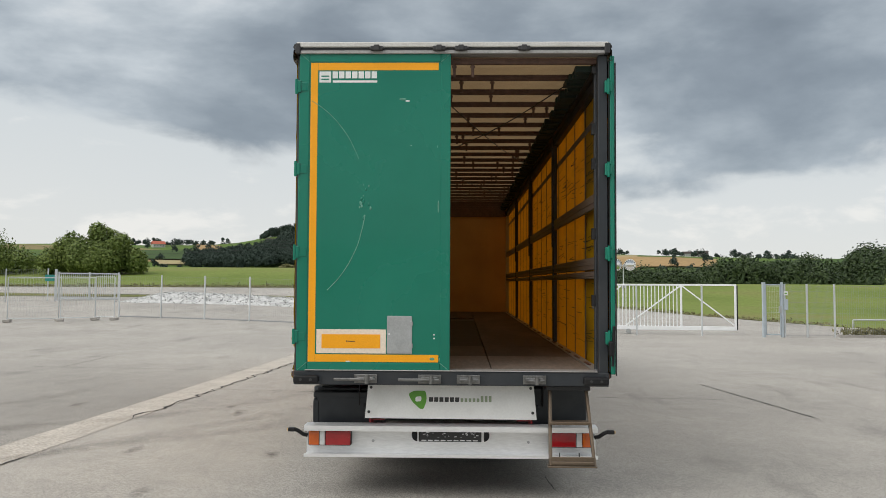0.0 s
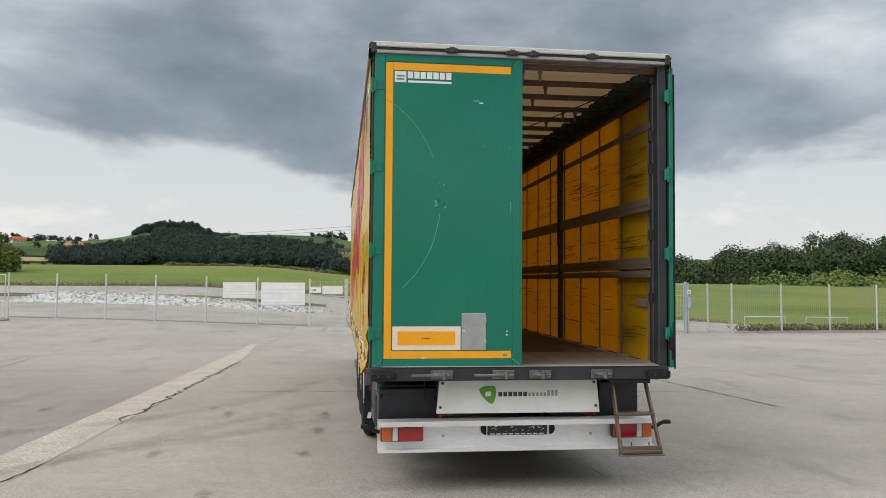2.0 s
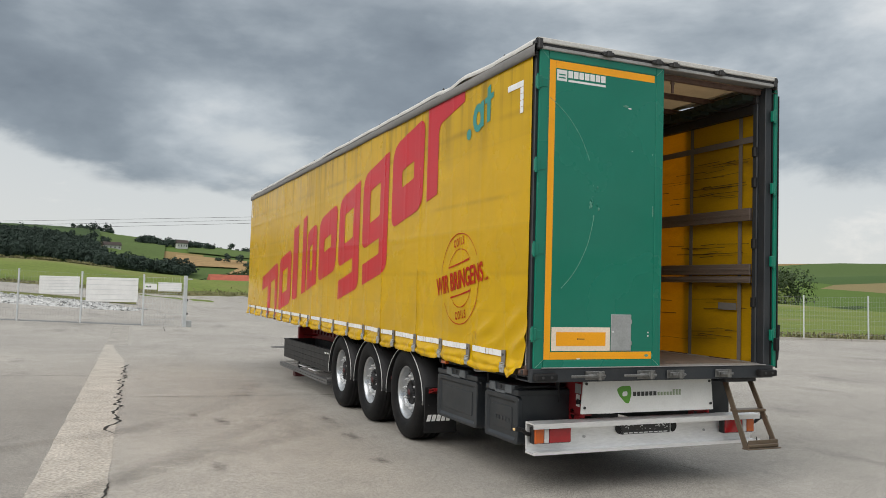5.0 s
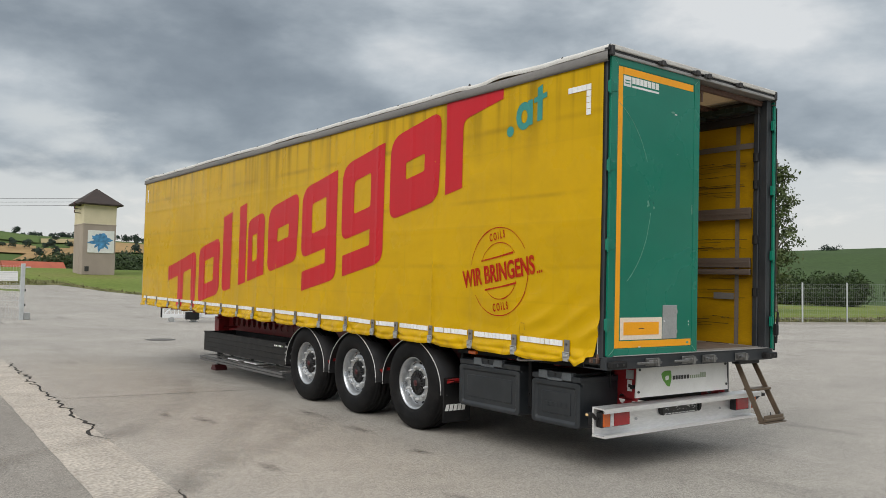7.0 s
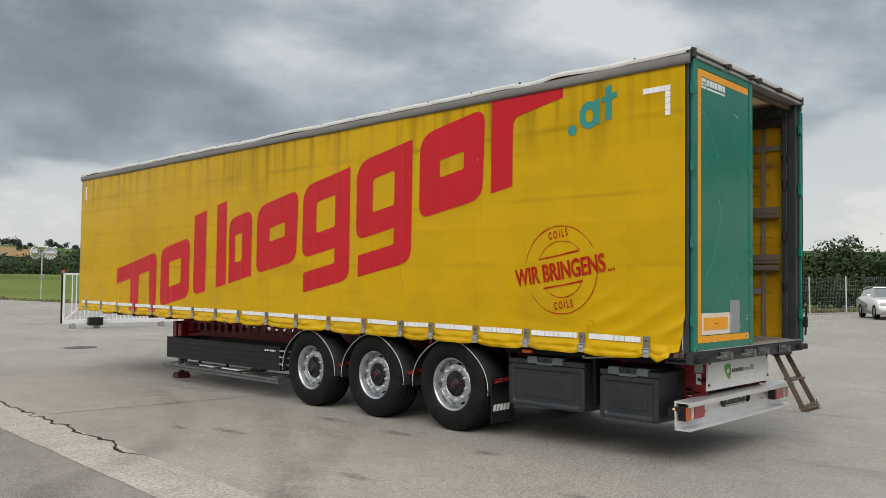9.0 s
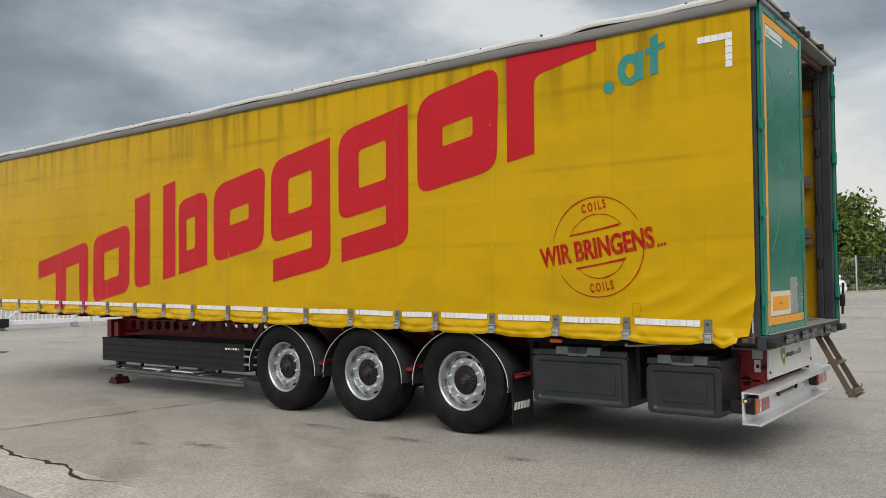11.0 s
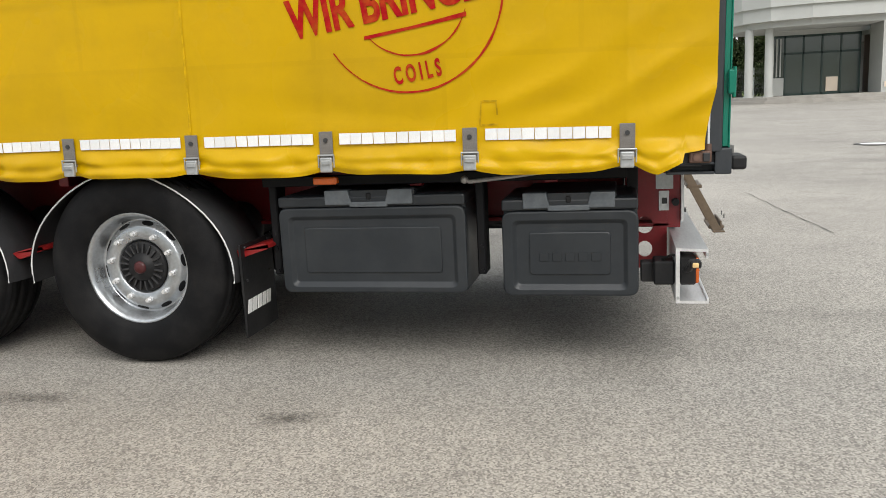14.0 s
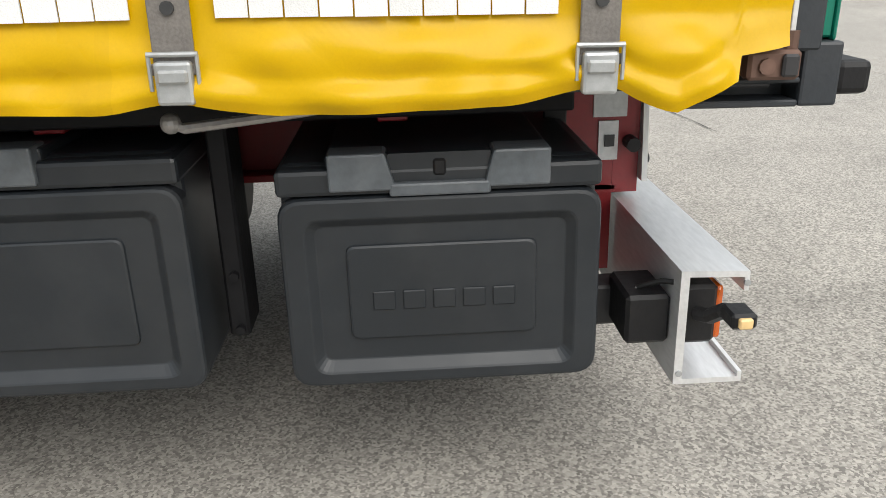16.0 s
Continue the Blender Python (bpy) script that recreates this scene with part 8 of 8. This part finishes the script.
def tree(x, y, height, width, seed, leaves=6000, size=0.22, material="leaf_birch", label="loose-crowned birch behind the fence", droop=0.6, lean=0.0, low=0.12):
    """A tapered trunk, limbs that fork, and sprays of leaves about the twigs."""
    rng = np.random.default_rng(seed)
    z = ground_z(x, y)
    tr = thing("tree", label, "tree", "trees behind the fence")
    bm = bmesh.new()
    trunk = [Vector((x + lean * t * height + 0.12 * math.sin(5 * t + seed), y + 0.1 * math.cos(4 * t), z - 0.3 + t * height * 0.96)) for t in [k / 10 for k in range(11)]]
    for k in range(10):
        add_tube(bm, trunk[k], trunk[k + 1], 0.20 * (1 - k / 10.5) * height / 12 + 0.015, 8, 0.20 * (1 - (k + 1) / 10.5) * height / 12 + 0.012)
    pts = []
    for k in range(46):
        t = low + (0.97 - low) * (k / 46)
        i = min(9, int(t * 10))
        base = trunk[i].lerp(trunk[i + 1], t * 10 - i)
        a = k * 2.4 + rng.uniform(-0.4, 0.4)
        reach = width * 0.5 * (math.sin(math.pi * min(1, (t - low) / (1 - low) * 0.80 + 0.16)) ** 0.7) * rng.uniform(0.6, 1.15)
        tip = base + Vector((math.cos(a) * reach, math.sin(a) * reach, reach * rng.uniform(0.1, 0.7)))
        add_tube(bm, base, tip, 0.035 * height / 12, 5, 0.008)
        for q in range(int(leaves / 46)):
            s = rng.uniform(0.25, 1.08)
            p = base.lerp(tip, s)
            spread_ = 0.16 * width * (0.35 + 0.4 * s)
            pts.append((p.x + rng.normal() * spread_ * 0.6, p.y + rng.normal() * spread_ * 0.6, p.z + rng.normal() * spread_ * 0.55 - droop * abs(rng.normal()) * 0.35))
    part("trunk", bm, M["bark"], tr)
    part("crown", leaf_mesh("crown", pts, size, M[material], seed, droop), None, tr)


for i, (x, y, w, h) in enumerate(((-51.5, 78, 11, 5.9), (-41.2, 77, 5.4, 5.2), (-38.6, 78, 6.0, 6.2), (-36.4, 77, 5.2, 5.2))):
    bush(x, y, w, h - 0.3, 40 + i, 15000, 0.16)
tree(52.6, 33.4, 13.6, 3.6, 61, 4600, 0.14, label="slender birch with a pointed crown behind the fence")
tree(53.9, 31.0, 13.3, 3.4, 67, 4400, 0.14, label="slender birch with a pointed crown behind the fence")
tree(57.5, -5.6, 15.5, 6.2, 62, 10000, 0.11, label="tall birch with hanging twigs beside the office", droop=0.9, low=0.05)
tree(60.0, -8.5, 14.5, 7.5, 63, 8000, 0.11, label="tall birch with hanging twigs beside the office")
tree(56.0, -10.5, 12.0, 6.5, 64, 6000, 0.11, label="tall birch with hanging twigs beside the office")
tree(50.5, 9.5, 6.4, 5.0, 65, 4500, 0.20, "leaf", "young broad tree behind the wire fence", 0.1)
rngv = np.random.default_rng(5)
for i in range(17):
    t = i / 16
    x, y = 57 + 8 * math.sin(t * 3), 34 - 46 * t
    tall = 4.4 + 0.8 * rngv.uniform() if y > 25 else (6.2 if y > 9 else 4.9) + 1.4 * rngv.uniform()
    if y > 25:
        x, y = x + 24, y + 15
    bush(x, y, 5.2 + 1.5 * rngv.uniform(), tall, 80 + i, 7000, 0.15, "leaf_dark", label="dark hedge shrub behind the wire fence", group="hedge shrubs")


def wood(name, spots, leaves, size, material, seed, label):
    """Many trees of a wood in one mesh: (x, y, base z, height, width)."""
    rng = np.random.default_rng(seed)
    pts, outs = [], []
    for x, y, z, h, w in spots:
        blobs = []
        for _ in range(5):
            r = w * rng.uniform(0.24, 0.40)
            blobs.append((x + rng.normal() * w * 0.16, y + rng.normal() * w * 0.16, z + h - r - rng.uniform(0, 0.42) * h, r, r * rng.uniform(0.9, 1.5)))
        blobs.append((x, y, z + h * 0.34, w * 0.42, h * 0.34))
        p, o = blob_points(rng, blobs, leaves)
        pts.append(p), outs.append(o)
    return tagged(new(name, leaf_mesh(name, np.concatenate(pts), size, M[material], seed, facing=np.concatenate(outs))), label, "wood", kind="stuff")


def polar(az, r):
    return r * math.sin(radians(az)), r * math.cos(radians(az))


rng = np.random.default_rng(12)
spots = []
for k in range(170):
    az = rng.uniform(9, 47)
    r = rng.uniform(150, 215)
    x, y = polar(az, r)
    top = np.interp(az, [9, 14, 20, 26, 30, 34, 39, 41, 43, 47], [1.9, 1.9, 2.5, 3.0, 3.5, 4.1, 4.0, 3.2, 2.9, 3.2]) * rng.uniform(0.72, 1.04)
    z = ground_z(x, y)
    spots.append((x, y, z, max(5, r * math.tan(radians(top)) + 1.6 - z), rng.uniform(7, 11)))
wood("wood", spots, 2400, 0.30, "leaf_dark", 13, "belt of dark broadleaf trees beyond the meadow")
spots = []
for k in range(40):
    az = rng.uniform(30, 46)
    x, y = polar(az, rng.uniform(128, 140))
    z = ground_z(x, y)
    spots.append((x, y, z, max(3, 135 * math.tan(radians(1.55)) + 1.6 - z) * rng.uniform(0.7, 1.05), rng.uniform(5, 8)))
wood("willow_scrub", spots, 1100, 0.30, "leaf", 14, "pale willow scrub before the dark wood")
spots = []
while len(spots) < 1600:                                   # the wooded slope to the north
    az, r = rng.uniform(-19.5, -0.4), rng.uniform(560, 800)
    hi = np.interp(az, [-19.5, -16.9, -14.8, -13.2, -12.6, -10.6, -10, -9.2, -7.3, -4.8, -2.3, -1, -0.4], [640, 672, 680, 690, 800, 790, 720, 690, 690, 690, 660, 630, 590])
    if 566 < r < hi:
        x, y = polar(az, r)
        spots.append((x, y, ground_z(x, y), rng.uniform(7, 11), rng.uniform(6, 8.5)))
wood("hill_wood", spots, 190, 0.72, "leaf_hazed", 15, "dark mixed wood on the far slope")
spots = []
for k in range(330):                                       # conifers on the crest above it
    az = rng.uniform(-14.2, -7.5)
    x, y = polar(az, rng.uniform(840, 960))
    tall = np.interp(az, [-14.2, -13.9, -12.5, -10.3, -9.9, -9.6, -9.4, -9.1, -7.5], [5, 8, 12.5, 13.5, 9, 5, 9, 4, 3]) * rng.uniform(0.75, 1.12)
    spots.append((x, y, ground_z(x, y), tall, rng.uniform(5.5, 8)))
wood("crest_wood", spots, 220, 0.7, "leaf_hazed", 25, "dark conifers along the crest of the hill")
spots = []
for k in range(90):                                        # copses below and beside the far house
    if k < 60:
        az, r, tall = rng.uniform(-0.8, 5.2), rng.uniform(545, 575), rng.uniform(7, 11)
    else:
        az, r, tall = rng.uniform(1.9, 6.6), rng.uniform(735, 765), rng.uniform(5, 8)
    x, y = polar(az, r)
    spots.append((x, y, ground_z(x, y), tall, rng.uniform(7, 10)))
wood("copse", spots, 220, 0.85, "leaf_hazed", 26, "dark copses between the far fields")
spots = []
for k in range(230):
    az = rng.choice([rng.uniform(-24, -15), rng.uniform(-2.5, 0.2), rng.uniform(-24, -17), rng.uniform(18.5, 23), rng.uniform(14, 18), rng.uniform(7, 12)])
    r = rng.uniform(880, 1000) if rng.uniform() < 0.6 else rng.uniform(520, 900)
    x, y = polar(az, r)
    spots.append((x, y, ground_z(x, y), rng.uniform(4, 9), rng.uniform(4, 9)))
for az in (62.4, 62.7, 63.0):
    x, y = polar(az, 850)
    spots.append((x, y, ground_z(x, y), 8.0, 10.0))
wood("field_trees", spots, 150, 0.8, "leaf_hazed", 16, "scattered far trees and hedgerows between the fields")
spots = []
for k in range(120):
    az = rng.uniform(6, 18)
    x, y = polar(az, rng.uniform(230, 260))
    z = ground_z(x, y)
    spots.append((x, y, z, max(4, 245 * math.tan(radians(np.interp(az, [6, 9, 14, 18], [1.3, 1.75, 1.75, 1.9]))) + 1.6 - z) * rng.uniform(0.75, 1.0), rng.uniform(8, 12)))
wood("low_wood", spots, 700, 0.65, "leaf_dark", 18, "low dark wood behind the tower")
spots = []
for k in range(34):                                        # tall trees behind the office
    x, y = 55 + rng.uniform(0, 16), -14 - 62 * k / 33 + rng.uniform(-1, 1)
    spots.append((x, y, ground_z(x, y), rng.uniform(12, 17), rng.uniform(7, 10)))
wood("tall_wood", spots, 1600, 0.26, "leaf_dark", 21, "tall dark broadleaf trees behind the office")
# weeds along the edge of the paving
rng = np.random.default_rng(19)
pts = []
for k in range(7000):
    x = rng.uniform(-60, 19)
    y = yard_edge(x) + 0.3 + abs(rng.normal()) * 2.6
    pts.append((x, y, ground_z(x, y) + rng.uniform(0.0, 0.12)))
for k in range(9000):
    t = rng.uniform(0, 5.0)
    i = int(t)
    a, b = kerb_pts[i], kerb_pts[i + 1]
    x, y = a[0] + (b[0] - a[0]) * (t - i) + abs(rng.normal()) * 0.8 + 0.3, a[1] + (b[1] - a[1]) * (t - i) + abs(rng.normal()) * 0.8 + 0.3
    pts.append((x, y, ground_z(x, y) + rng.uniform(0.0, 0.30)))
tagged(new("weeds", leaf_mesh("weeds", pts, 0.085, M["weeds"], 20, -1.2)), "dry yellow-brown weeds along the edge of the paving", "weeds", kind="stuff")
pts = []
while len(pts) < 9000:                                     # rough dry bank where the meadow drops away
    az = rng.uniform(-13.5, -2.0)
    if noise.noise((az * 0.9, 3, 1)) < -0.1:
        continue
    x, y = polar(az + rng.normal() * 0.15, 100 + abs(rng.normal()) * 3)
    pts.append((x, y, ground_z(x, y) + rng.uniform(0.0, 0.32) * (1 + noise.noise((az * 3, 1, 1)))))
tagged(new("dry_bank", leaf_mesh("dry_bank", pts, 0.16, M["weeds"], 22, -0.8)), "rough dry grass bank along the meadow's far edge", "grass", kind="stuff")


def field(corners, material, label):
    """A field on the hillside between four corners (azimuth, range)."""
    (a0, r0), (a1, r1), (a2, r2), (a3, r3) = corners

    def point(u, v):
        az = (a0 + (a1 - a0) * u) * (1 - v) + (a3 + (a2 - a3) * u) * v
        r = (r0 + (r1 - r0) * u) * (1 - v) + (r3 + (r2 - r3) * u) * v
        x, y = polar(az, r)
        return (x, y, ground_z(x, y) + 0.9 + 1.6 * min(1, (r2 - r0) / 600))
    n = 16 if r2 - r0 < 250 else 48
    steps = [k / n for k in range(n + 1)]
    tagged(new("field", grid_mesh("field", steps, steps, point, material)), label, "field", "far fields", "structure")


stubble = mat("tan_stubble_field", (0.30, 0.205, 0.10), 0.95, spec=0.1, var=0.12, scale=0.02, grain=0.15, gscale=0.3)
pale_grain = mat("pale_grain_field", (0.31, 0.26, 0.14), 0.95, spec=0.1, var=0.12, scale=0.02, grain=0.12, gscale=0.3)
pasture = mat("bright_green_pasture", (0.085, 0.125, 0.038), 0.95, spec=0.1, var=0.15, scale=0.02, grain=0.15, gscale=0.3)
crop = mat("dark_green_crop", (0.050, 0.082, 0.030), 0.95, spec=0.1, var=0.15, scale=0.02, grain=0.15, gscale=0.3)
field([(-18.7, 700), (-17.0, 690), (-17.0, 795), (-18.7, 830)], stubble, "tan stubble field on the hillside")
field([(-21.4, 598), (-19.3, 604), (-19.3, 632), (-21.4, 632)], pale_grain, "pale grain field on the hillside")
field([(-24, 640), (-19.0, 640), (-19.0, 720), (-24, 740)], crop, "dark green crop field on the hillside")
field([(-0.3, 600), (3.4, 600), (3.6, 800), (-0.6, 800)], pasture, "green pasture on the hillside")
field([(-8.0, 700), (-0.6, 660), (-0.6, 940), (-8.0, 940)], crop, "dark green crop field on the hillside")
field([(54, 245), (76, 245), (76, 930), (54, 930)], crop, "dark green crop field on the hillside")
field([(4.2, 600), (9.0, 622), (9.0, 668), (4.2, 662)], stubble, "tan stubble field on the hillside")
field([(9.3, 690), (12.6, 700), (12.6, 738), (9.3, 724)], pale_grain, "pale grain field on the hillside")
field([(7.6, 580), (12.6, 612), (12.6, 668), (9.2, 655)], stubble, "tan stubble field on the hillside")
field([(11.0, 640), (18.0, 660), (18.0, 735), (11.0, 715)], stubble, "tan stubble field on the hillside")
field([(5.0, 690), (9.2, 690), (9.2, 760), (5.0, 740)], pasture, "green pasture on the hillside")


def farmhouse(az, r, w, d, h, roof, label):
    x, y = polar(az, r)
    f = thing("farmhouse", label, "house", "far farmhouses", m=pose(x, y, ground_z(x, y) - 0.5, 0, 0, -az + 12))
    part("wall", box((-w / 2, -d / 2, 0), (w / 2, d / 2, h), 0.05), M["render_wall"], f)
    bm = extrude_profile([(-d / 2 - 0.6, h), (d / 2 + 0.6, h), (0, h + d * 0.38)], -w / 2 - 0.5, w / 2 + 0.5, "X")
    part("roof", bm, M[roof], f)
    for k in range(4):
        part("window", box((-w / 2 + w * (k + 0.35) / 4, -d / 2 - 0.08, h * 0.4), (-w / 2 + w * (k + 0.65) / 4, -d / 2 - 0.01, h * 0.75)), M["print_dark"], f)


farmhouse(-21.2, 800, 11, 8, 3.4, "redroof", "white farmhouse with a red roof on the hill")
farmhouse(-13.6, 735, 10, 7, 3.6, "rooftile", "white house with a dark roof beside the wood")
farmhouse(0.1, 650, 12, 7, 3.6, "rooftile", "white house on the far field")
farmhouse(4.6, 735, 9, 8, 5, "rooftile", "white house on the far field")
farmhouse(16.9, 830, 11, 7, 3.6, "rooftile", "pale farmhouse on the ridge")
farmhouse(15.9, 815, 7, 6, 3.2, "rooftile", "pale farmhouse on the ridge")
farmhouse(7.2, 150, 9, 7, 3.2, "redroof", "low house with a red roof below the meadow")
